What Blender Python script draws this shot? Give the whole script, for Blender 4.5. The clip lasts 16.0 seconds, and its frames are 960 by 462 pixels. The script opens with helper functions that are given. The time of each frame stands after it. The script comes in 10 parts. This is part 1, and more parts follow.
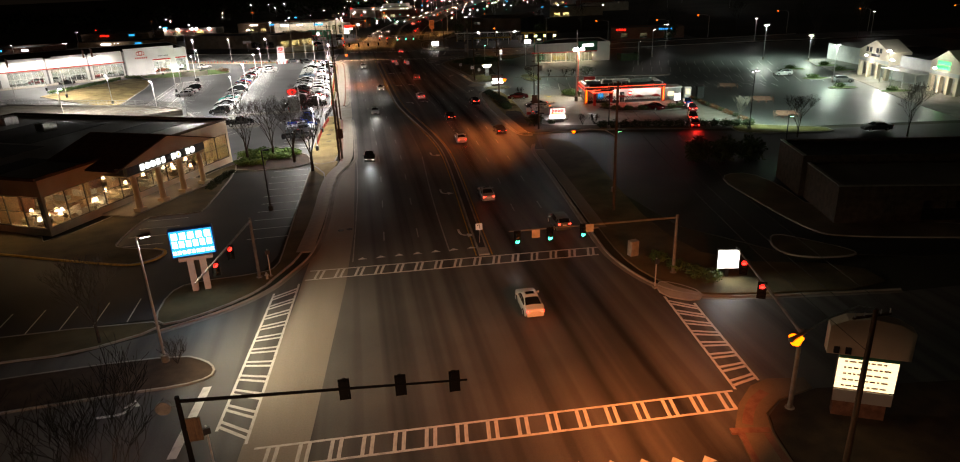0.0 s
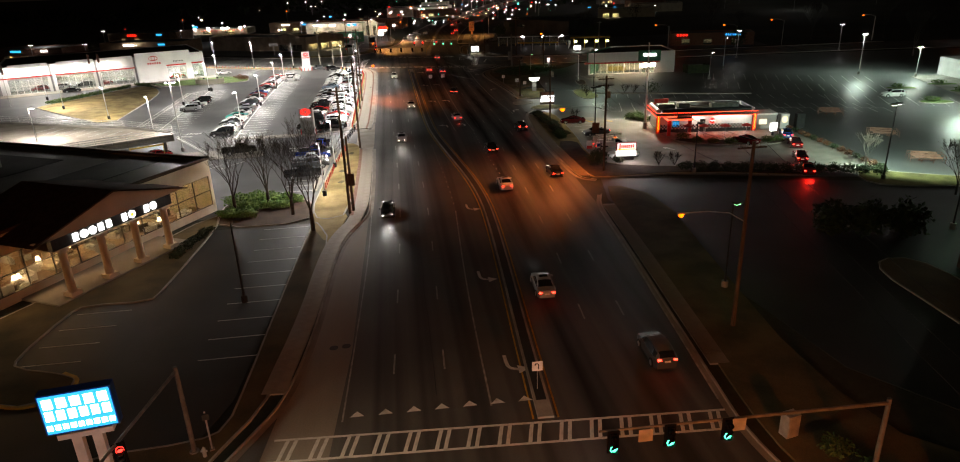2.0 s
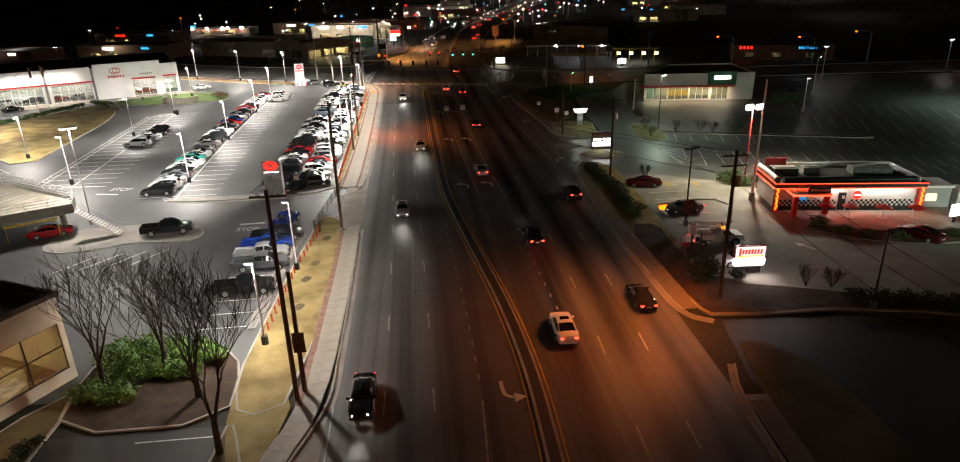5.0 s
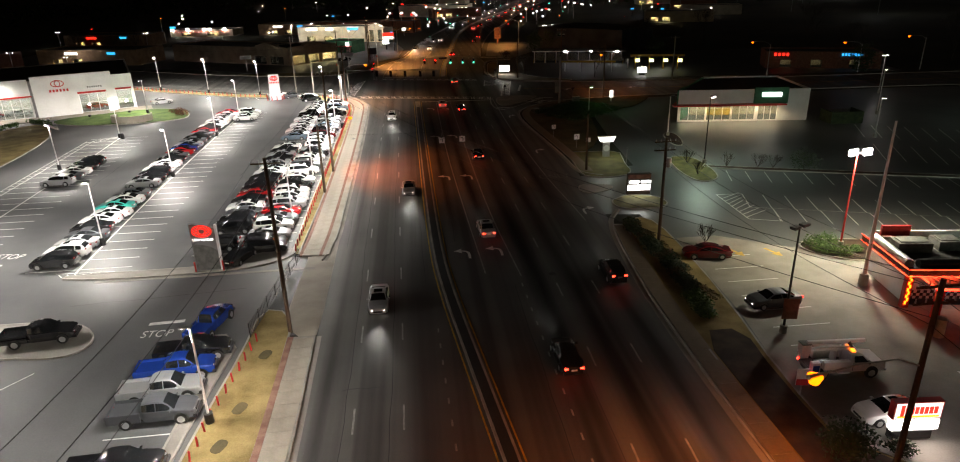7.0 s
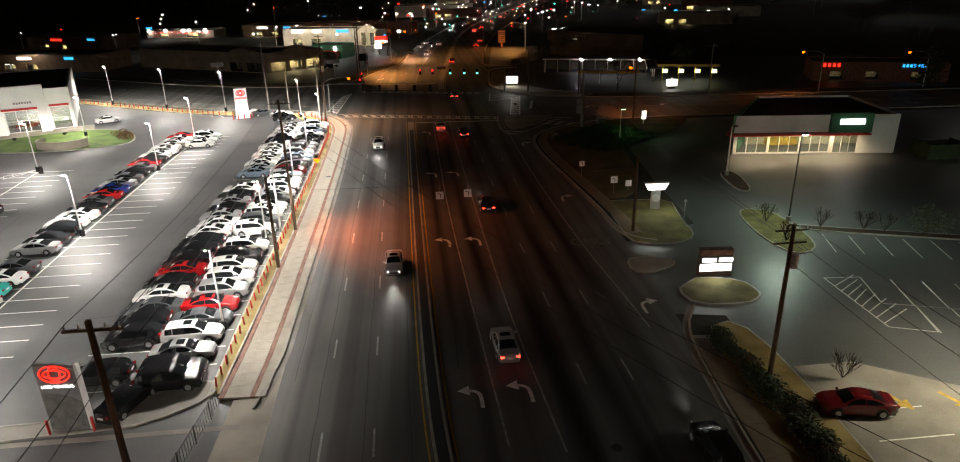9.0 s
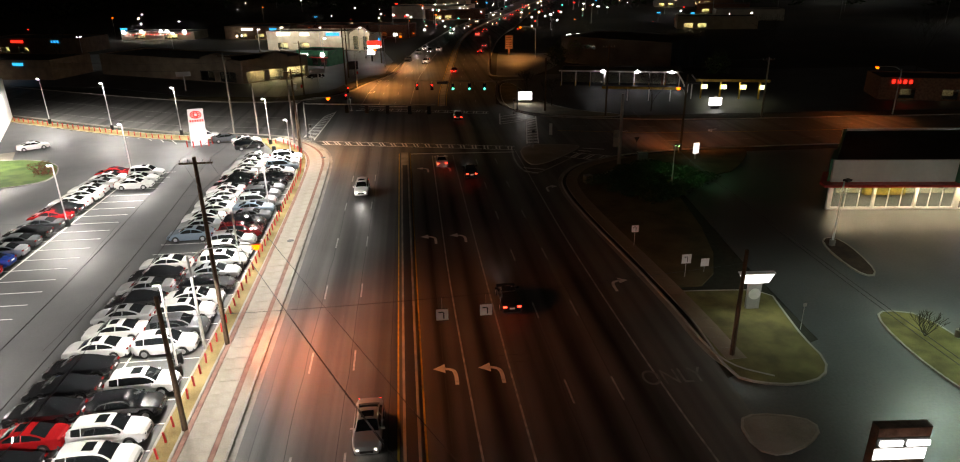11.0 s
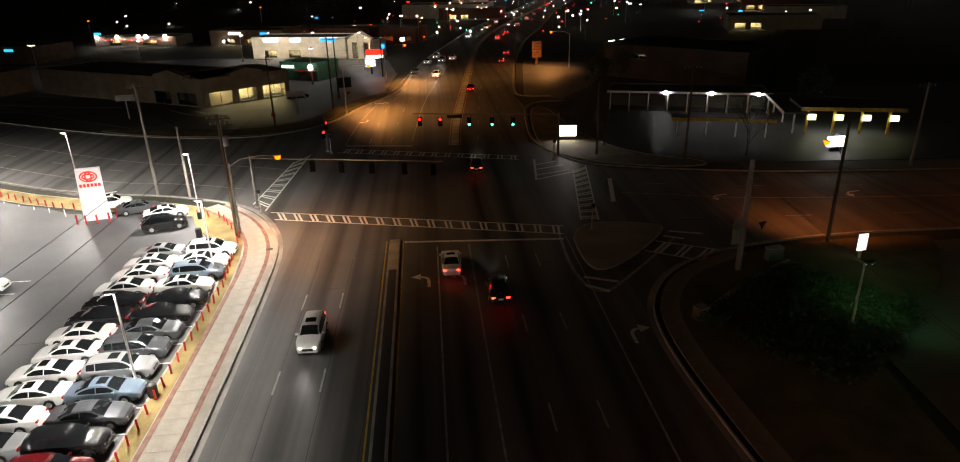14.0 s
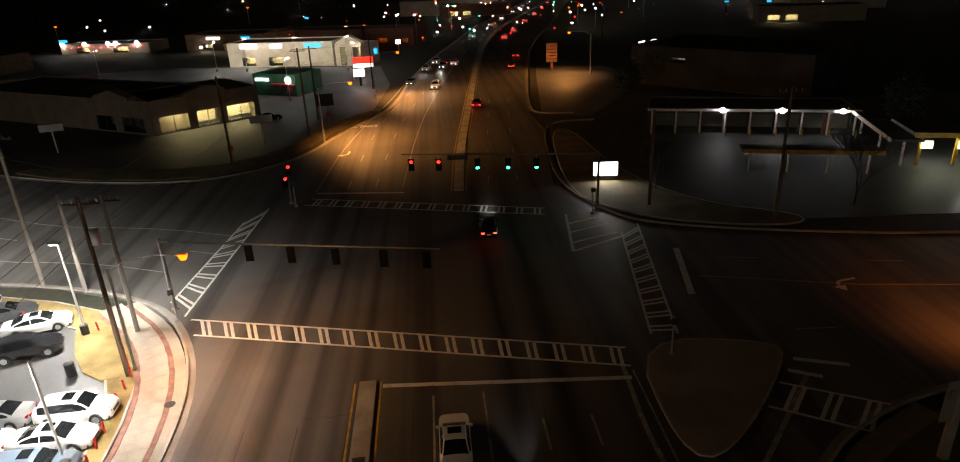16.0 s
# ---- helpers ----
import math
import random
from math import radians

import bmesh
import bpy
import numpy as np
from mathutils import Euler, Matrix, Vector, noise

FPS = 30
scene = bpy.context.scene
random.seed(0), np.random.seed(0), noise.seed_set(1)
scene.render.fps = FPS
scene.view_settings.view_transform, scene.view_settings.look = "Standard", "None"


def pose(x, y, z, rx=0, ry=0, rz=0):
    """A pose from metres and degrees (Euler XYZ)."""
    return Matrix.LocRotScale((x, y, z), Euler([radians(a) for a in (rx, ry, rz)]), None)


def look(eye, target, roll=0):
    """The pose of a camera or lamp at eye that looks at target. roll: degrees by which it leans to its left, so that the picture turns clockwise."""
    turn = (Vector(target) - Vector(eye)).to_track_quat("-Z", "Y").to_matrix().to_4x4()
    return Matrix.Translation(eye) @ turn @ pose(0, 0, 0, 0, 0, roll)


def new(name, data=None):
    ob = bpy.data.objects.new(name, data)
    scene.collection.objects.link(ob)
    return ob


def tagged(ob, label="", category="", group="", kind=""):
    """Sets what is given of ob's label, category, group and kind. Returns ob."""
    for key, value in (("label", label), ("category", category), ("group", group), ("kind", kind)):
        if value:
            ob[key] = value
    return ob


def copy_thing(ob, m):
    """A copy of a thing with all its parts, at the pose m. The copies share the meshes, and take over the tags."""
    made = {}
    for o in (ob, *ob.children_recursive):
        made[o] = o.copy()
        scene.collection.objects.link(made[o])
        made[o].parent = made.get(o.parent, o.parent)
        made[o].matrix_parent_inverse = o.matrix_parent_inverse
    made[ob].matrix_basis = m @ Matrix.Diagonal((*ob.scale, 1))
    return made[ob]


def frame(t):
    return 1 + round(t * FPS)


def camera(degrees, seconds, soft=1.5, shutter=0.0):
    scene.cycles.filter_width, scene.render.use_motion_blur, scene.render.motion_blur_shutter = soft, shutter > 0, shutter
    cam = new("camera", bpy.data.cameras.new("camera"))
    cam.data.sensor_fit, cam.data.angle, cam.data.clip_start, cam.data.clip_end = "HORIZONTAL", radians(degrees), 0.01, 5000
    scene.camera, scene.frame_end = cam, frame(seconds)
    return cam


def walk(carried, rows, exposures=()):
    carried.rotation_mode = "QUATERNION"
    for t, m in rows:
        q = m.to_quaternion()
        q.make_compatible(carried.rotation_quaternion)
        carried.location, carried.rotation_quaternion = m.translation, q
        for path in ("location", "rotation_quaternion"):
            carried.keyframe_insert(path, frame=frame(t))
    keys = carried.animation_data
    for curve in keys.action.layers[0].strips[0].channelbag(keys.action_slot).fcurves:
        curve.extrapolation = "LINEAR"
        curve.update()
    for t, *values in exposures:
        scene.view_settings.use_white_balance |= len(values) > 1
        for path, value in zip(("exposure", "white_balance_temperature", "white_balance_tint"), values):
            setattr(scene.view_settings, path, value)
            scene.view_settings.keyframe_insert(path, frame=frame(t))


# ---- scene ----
cam = camera(72.1, 16.0, 1.0)
PATH = [
    (0, (-0.257, -0.545, 27.26), (0.063, 1.293, 26.54), -2.4),
    (0.5, (0.598, 6.025, 27.459), (0.893, 7.867, 26.736), -2.3),
    (1, (1.473, 12.865, 27.464), (1.742, 14.711, 26.743), -2.3),
    (1.5, (2.203, 19.548, 27.568), (2.443, 21.398, 26.847), -2.2),
    (2, (2.866, 26.103, 27.817), (3.081, 27.955, 27.094), -2.2),
    (2.5, (3.503, 32.721, 28.008), (3.7, 34.575, 27.284), -2.1),
    (3, (4.06, 39.307, 28.242), (4.243, 41.161, 27.516), -2.0),
    (3.5, (4.518, 46.095, 28.215), (4.688, 47.952, 27.492), -2.0),
    (4, (4.997, 52.694, 28.444), (5.157, 54.551, 27.719), -1.9),
    (4.2, (5.131, 55.388, 28.479), (5.291, 57.245, 27.753), -1.8),
    (6.3, (6.696, 81.839, 28.653), (6.869, 83.69, 27.917), -1.5),
    (6.5, (6.94, 84.463, 28.624), (7.111, 86.314, 27.888), -1.5),
    (7, (7.471, 91.251, 28.442), (7.641, 93.103, 27.705), -1.6),
    (7.5, (7.956, 98.005, 28.228), (8.125, 99.856, 27.491), -1.6),
    (8, (8.328, 104.797, 28.019), (8.498, 106.649, 27.283), -1.6),
    (8.2, (8.46, 107.479, 27.954), (8.631, 109.33, 27.217), -1.6),
    (10.3, (9.002, 134.851, 27.53), (9.186, 136.7, 26.79), -0.9),
    (10.5, (9.123, 137.521, 27.433), (9.307, 139.37, 26.693), -0.9),
    (11, (9.624, 144.438, 27.144), (9.806, 146.287, 26.404), -0.9),
    (11.5, (10.071, 151.252, 26.908), (10.249, 153.101, 26.168), -0.9),
    (12, (10.646, 157.631, 26.88), (10.816, 159.48, 26.137), -0.9),
    (12.5, (11.087, 164.149, 26.848), (11.249, 165.998, 26.102), -1.2),
    (13, (11.43, 170.648, 26.613), (11.584, 172.497, 25.867), -1.1),
    (13.5, (11.931, 177.219, 26.52), (12.071, 179.067, 25.769), -1.4),
    (14, (12.152, 183.597, 26.275), (12.285, 185.447, 25.526), -1.4),
    (14.5, (12.668, 190.134, 25.979), (12.786, 191.985, 25.231), -1.6),
    (15, (12.788, 196.619, 25.663), (12.908, 198.471, 24.918), -1.7),
    (15.5, (13.117, 203.16, 25.828), (13.234, 205.007, 25.07), -2.2),
    (16, (13.491, 209.81, 25.771), (13.605, 211.654, 25.006), -2.6),
]
walk(cam, [(t, look(eye, target, roll)) for t, eye, target, roll in PATH], [(0, 1.5, 7150, 11), (16, 1.5, 7150, 11)])

# ---- night sky, moonless ----
world = bpy.data.worlds.new("night")
scene.world = world
world.use_nodes = True
world.node_tree.nodes["Background"].inputs["Color"].default_value = (1.0, 0.74, 0.52, 1)
world.node_tree.nodes["Background"].inputs["Strength"].default_value = 0.0014

WHITE = (0.98, 0.97, 0.94)
COOL = (0.70, 1.0, 0.85)
SODIUM = (1.0, 0.25, 0.06)
WARM = (1.0, 0.62, 0.30)


def spot(name, at, watts, colour, to=None, angle=150, soft=0.25, blend=0.5):
    """A lamp head: light that falls downwards from at, or towards to."""
    data = bpy.data.lights.new(name, "SPOT")
    data.energy, data.color, data.spot_size, data.spot_blend, data.shadow_soft_size = watts, colour, radians(angle), blend, soft
    ob = new(name, data)
    ob.matrix_world = look(at, to if to else (at[0], at[1] + 0.001, at[2] - 5))
    return ob


def panel(name, at, to, sx, sy, watts, colour):
    """The light of a lit sign or a ceiling full of tubes."""
    data = bpy.data.lights.new(name, "AREA")
    data.shape, data.size, data.size_y, data.energy, data.color = "RECTANGLE", sx, sy, watts, colour
    ob = new(name, data)
    ob.matrix_world = look(at, to)
    return ob


# the car dealer's lamp posts: x, y, height, watts
DEALER_LAMPS = [
    (-7.9, 130.2, 7.6, 2300), (-8.2, 115.2, 7.6, 3000), (-8.3, 187.2, 7.4, 4600), (-8.3, 168.6, 7.4, 4600),
    (-7.9, 205.0, 7.4, 4600), (-8.6, 223.0, 7.4, 4600), (-8.6, 241.0, 7.4, 4600), (-14.6, 256.4, 7.8, 5600),
    (-32.0, 266.0, 8.6, 4800), (-46.5, 272.5, 8.8, 4800), (-61.3, 280.5, 8.8, 5000), (-31.0, 220.5, 7.4, 5200),
    (-31.8, 242.0, 7.4, 5200), (-30.4, 193.3, 7.4, 5200), (-29.4, 165.6, 7.6, 5200), (-49.8, 223.0, 7.6, 4200),
    (-53.2, 247.5, 7.4, 4600), (-50.7, 201.0, 7.4, 4200), (-47.5, 167.9, 7.4, 4600), (-80.5, 204.0, 8.6, 9000), (-63.0, 186.0, 7.4, 4600), (-93.0, 223.0, 7.6, 3600),
]
for x, y, z, w in DEALER_LAMPS:
    spot("post_light", (x - 0.45, y, z - 0.3), w * (0.5 if x > -12 and y > 150 else 0.7), WHITE, (x - (2.5 if x > -12 else 0.5), y + 0.01, 0), (172 if y > 150 else 167) if x > -12 else 160 if y > 250 else 150, blend=0.15 if x > -12 else 0.35)

# sodium street lights over the road: x, y, height, watts, side of the pole (+1 east)
STREET_LAMPS = [
    (18.6, 23.2, 11.0, 12500, 1), (23.7, 71.4, 10.2, 90, 1), (25.6, 116.2, 10.0, 3000, 1), (-3.7, 250.9, 8.5, 1900, -1),
    # heads at 7.0, 347.0 and 96.0, 261.5 are added to stretch the orange light
    (-2.4, 190.6, 8.5, 4400, -1), (1.0, 313.0, 9.0, 6400, -1), (7.0, 347.0, 9.0, 6400, -1), (45.0, 362.0, 9.5, 3600, 1), (50.5, 243.4, 9.6, 1500, 1), (96.0, 261.5, 9.0, 1800, 1),
]
for x, y, z, w, side in STREET_LAMPS:
    spot("sodium_light", (x, y, z - (0.75 if 100 < y < 120 else 0.42)), w, (1.0, 0.43, 0.12) if y > 240 and x < 50 else SODIUM, (54.0 if x < 60 else 92.0, 248.0 if x < 60 else 257.0, 0) if x > 50 else (x - side * (8.0 if 180 < y < 200 else 3.5 if 100 < y < 120 else 7.0 if y < 60 else 12.0 if y < 80 else 4.0), y + (24.0 if y < 60 else 0.01), 0), 126 if 180 < y < 200 else 140 if 100 < y < 120 else 106 if y < 60 else 110 if y < 80 else 116 if x > 50 else 150, blend=1.0 if y < 60 or x > 50 else 0.7)

# other lamp posts of car parks: x, y, height, watts, colour
LOT_LAMPS = [
    (51.4, 151.3, 10.4, 3400, (0.98, 0.92, 0.62)), (50.7, 184.8, 10.2, 1700, COOL), (43.5, 225.2, 5.3, 170, (0.30, 1.0, 0.42)),
    (132.5, 179.6, 7.4, 2400, COOL), (112.6, 142.6, 8.8, 3800, COOL), (67.2, 104.4, 10.3, 9000, COOL), (123.2, 188.2, 10.2, 3200, COOL),
    # the entry at -8.0, 13.0 is an unseen lamp added to brighten the junction
    (-17.2, 48.0, 10.6, 3700, (1.0, 0.88, 0.62)), (-36.4, 148.8, 12.3, 5200, WHITE), (-60.0, 148.0, 9.2, 4200, WHITE), (-8.0, 13.0, 9.4, 2500, (1.0, 0.52, 0.30)),
]
for x, y, z, w, c in LOT_LAMPS:
    if y == 48.0:
        spot("lot_light", (x + 0.6, y, z - 0.3), w, c, (-2.5, 48.0, 0), 120, blend=1.0)
    elif y == 225.2:
        spot("lot_light", (x, y, z - 0.3), w, c, (50.5, 228.5, 0), 136, blend=0.8)
    elif y == 104.4:
        spot("lot_light", (x + 0.4, y + 0.4, z - 0.3), w, c, (84.0, 120.0, 0), 140, blend=0.8)
    else:
        spot("lot_light", (x, y, z - 0.3), w, c, None, 174 if x < 0 else 164 if x > 80 else 150, blend=0.1 if x < 0 else 0.5)

# ---- building blocks ----


def nodes_of(name):
    mat = bpy.data.materials.new(name)
    mat.use_nodes = True
    return mat, mat.node_tree, mat.node_tree.nodes["Principled BSDF"]


def surf(name, a, b, scale=1.0, rough=0.7, metal=0.0, bump=0.0, stretch=(1, 1, 1), fine=14.0, coat=0.0, spread=(0.35, 0.65)):
    """A surface of two colours: broad patches, fine grain over them and a little relief."""
    mat, tree, bsdf = nodes_of(name)
    n, l = tree.nodes, tree.links
    co = n.new("ShaderNodeTexCoord")
    mp = n.new("ShaderNodeMapping")
    mp.inputs["Scale"].default_value = stretch
    l.new(co.outputs["Object"], mp.inputs["Vector"])
    big = n.new("ShaderNodeTexNoise")
    big.inputs["Scale"].default_value, big.inputs["Detail"].default_value = scale, 5
    l.new(mp.outputs["Vector"], big.inputs["Vector"])
    small = n.new("ShaderNodeTexNoise")
    small.inputs["Scale"].default_value, small.inputs["Detail"].default_value = scale * fine, 3
    l.new(co.outputs["Object"], small.inputs["Vector"])
    mixf = n.new("ShaderNodeMath")
    mixf.operation = "MULTIPLY_ADD"
    l.new(small.outputs["Fac"], mixf.inputs[0])
    mixf.inputs[1].default_value = 0.35
    l.new(big.outputs["Fac"], mixf.inputs[2])
    ramp = n.new("ShaderNodeValToRGB")
    ramp.color_ramp.elements[0].position, ramp.color_ramp.elements[1].position = spread[0] + 0.17, spread[1] + 0.17
    ramp.color_ramp.elements[0].color, ramp.color_ramp.elements[1].color = (*a, 1), (*b, 1)
    l.new(mixf.outputs[0], ramp.inputs["Fac"])
    l.new(ramp.outputs["Color"], bsdf.inputs["Base Color"])
    bsdf.inputs["Roughness"].default_value, bsdf.inputs["Metallic"].default_value = rough, metal
    bsdf.inputs["Coat Weight"].default_value = coat
    if bump:
        bp = n.new("ShaderNodeBump")
        bp.inputs["Strength"].default_value, bp.inputs["Distance"].default_value = bump, 0.02
        l.new(small.outputs["Fac"], bp.inputs["Height"])
        l.new(bp.outputs["Normal"], bsdf.inputs["Normal"])
    return mat


def plain(name, c, rough=0.5, metal=0.0, coat=0.0):
    mat, tree, bsdf = nodes_of(name)
    bsdf.inputs["Base Color"].default_value = (*c, 1)
    bsdf.inputs["Roughness"].default_value, bsdf.inputs["Metallic"].default_value = rough, metal
    bsdf.inputs["Coat Weight"].default_value = coat
    return mat


def glow(name, c, strength):
    mat, tree, bsdf = nodes_of(name)
    bsdf.inputs["Base Color"].default_value = (*[0.5 * v for v in c], 1)
    bsdf.inputs["Emission Color"].default_value = (*c, 1)
    bsdf.inputs["Emission Strength"].default_value = strength
    return mat


def glass(name, tint=(0.8, 0.85, 0.85), mix=0.75):
    """A thin pane: mostly clear, with a mirror gloss."""
    mat, tree, bsdf = nodes_of(name)
    n, l = tree.nodes, tree.links
    clear = n.new("ShaderNodeBsdfTransparent")
    clear.inputs["Color"].default_value = (*tint, 1)
    gloss = n.new("ShaderNodeBsdfGlossy")
    gloss.inputs["Roughness"].default_value = 0.03
    blend = n.new("ShaderNodeMixShader")
    blend.inputs["Fac"].default_value = 1 - mix
    l.new(clear.outputs[0], blend.inputs[1])
    l.new(gloss.outputs[0], blend.inputs[2])
    l.new(blend.outputs[0], n["Material Output"].inputs["Surface"])
    return mat


def road_surface(name, a, b, streak):
    """Worn asphalt: broad patches, grain, and dark tyre and oil tracks that run with the traffic."""
    mat, tree, bsdf = nodes_of(name)
    n, l = tree.nodes, tree.links
    co = n.new("ShaderNodeTexCoord")
    base = n.new("ShaderNodeTexNoise")
    base.inputs["Scale"].default_value, base.inputs["Detail"].default_value = 0.12, 6
    l.new(co.outputs["Object"], base.inputs["Vector"])
    grain = n.new("ShaderNodeTexNoise")
    grain.inputs["Scale"].default_value, grain.inputs["Detail"].default_value = 9.0, 3
    l.new(co.outputs["Object"], grain.inputs["Vector"])
    mp = n.new("ShaderNodeMapping")
    mp.inputs["Scale"].default_value = (0.62, 0.006, 1)
    l.new(co.outputs["Object"], mp.inputs["Vector"])
    track = n.new("ShaderNodeTexNoise")
    track.inputs["Scale"].default_value, track.inputs["Detail"].default_value = 1.0, 2
    l.new(mp.outputs["Vector"], track.inputs["Vector"])
    r1 = n.new("ShaderNodeValToRGB")
    r1.color_ramp.elements[0].position, r1.color_ramp.elements[1].position = 0.35, 0.7
    r1.color_ramp.elements[0].color, r1.color_ramp.elements[1].color = (*a, 1), (*b, 1)
    l.new(base.outputs["Fac"], r1.inputs["Fac"])
    r2 = n.new("ShaderNodeValToRGB")
    r2.color_ramp.elements[0].position, r2.color_ramp.elements[1].position = 0.36, 0.56
    r2.color_ramp.elements[0].color, r2.color_ramp.elements[1].color = (streak, streak, streak, 1), (1, 1, 1, 1)
    l.new(track.outputs["Fac"], r2.inputs["Fac"])
    m1 = n.new("ShaderNodeMix")
    m1.data_type, m1.blend_type = "RGBA", "MULTIPLY"
    m1.inputs["Factor"].default_value = 1
    l.new(r1.outputs["Color"], m1.inputs["A"])
    l.new(r2.outputs["Color"], m1.inputs["B"])
    r3 = n.new("ShaderNodeValToRGB")
    r3.color_ramp.elements[0].color, r3.color_ramp.elements[1].color = (0.72, 0.72, 0.72, 1), (1.2, 1.2, 1.2, 1)
    l.new(grain.outputs["Fac"], r3.inputs["Fac"])
    m2 = n.new("ShaderNodeMix")
    m2.data_type, m2.blend_type = "RGBA", "MULTIPLY"
    m2.inputs["Factor"].default_value = 1
    l.new(m1.outputs["Result"], m2.inputs["A"])
    l.new(r3.outputs["Color"], m2.inputs["B"])
    l.new(m2.outputs["Result"], bsdf.inputs["Base Color"])
    bsdf.inputs["Roughness"].default_value = 0.62
    bp = n.new("ShaderNodeBump")
    bp.inputs["Strength"].default_value, bp.inputs["Distance"].default_value = 0.3, 0.01
    l.new(grain.outputs["Fac"], bp.inputs["Height"])
    l.new(bp.outputs["Normal"], bsdf.inputs["Normal"])
    return mat


def stain_surface(name, thick):
    """A soft-edged film of oil and rubber over the road, thickest along its middle."""
    mat, tree, bsdf = nodes_of(name)
    n, l = tree.nodes, tree.links
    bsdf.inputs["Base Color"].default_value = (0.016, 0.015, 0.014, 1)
    bsdf.inputs["Roughness"].default_value = 0.55
    uv = n.new("ShaderNodeUVMap")
    sep = n.new("ShaderNodeSeparateXYZ")
    l.new(uv.outputs["UV"], sep.inputs[0])
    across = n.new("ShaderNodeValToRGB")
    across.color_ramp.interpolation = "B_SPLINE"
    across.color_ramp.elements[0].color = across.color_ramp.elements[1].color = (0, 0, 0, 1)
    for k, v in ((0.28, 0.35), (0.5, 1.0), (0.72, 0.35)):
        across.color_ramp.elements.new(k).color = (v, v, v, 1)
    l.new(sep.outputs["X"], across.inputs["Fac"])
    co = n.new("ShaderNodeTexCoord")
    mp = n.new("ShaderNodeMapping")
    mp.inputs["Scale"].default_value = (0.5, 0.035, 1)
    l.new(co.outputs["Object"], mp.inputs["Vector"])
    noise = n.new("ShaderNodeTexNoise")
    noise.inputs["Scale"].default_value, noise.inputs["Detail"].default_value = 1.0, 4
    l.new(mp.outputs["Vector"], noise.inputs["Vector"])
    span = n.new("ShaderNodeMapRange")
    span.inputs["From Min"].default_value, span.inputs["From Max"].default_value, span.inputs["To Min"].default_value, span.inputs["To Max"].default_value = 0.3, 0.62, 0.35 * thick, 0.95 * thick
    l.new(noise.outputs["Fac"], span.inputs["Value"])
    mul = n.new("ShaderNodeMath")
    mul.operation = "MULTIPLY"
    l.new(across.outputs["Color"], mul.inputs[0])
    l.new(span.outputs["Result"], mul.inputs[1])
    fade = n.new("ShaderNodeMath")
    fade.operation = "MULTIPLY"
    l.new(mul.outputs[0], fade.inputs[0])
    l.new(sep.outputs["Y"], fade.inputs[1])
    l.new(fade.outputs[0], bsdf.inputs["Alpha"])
    return mat


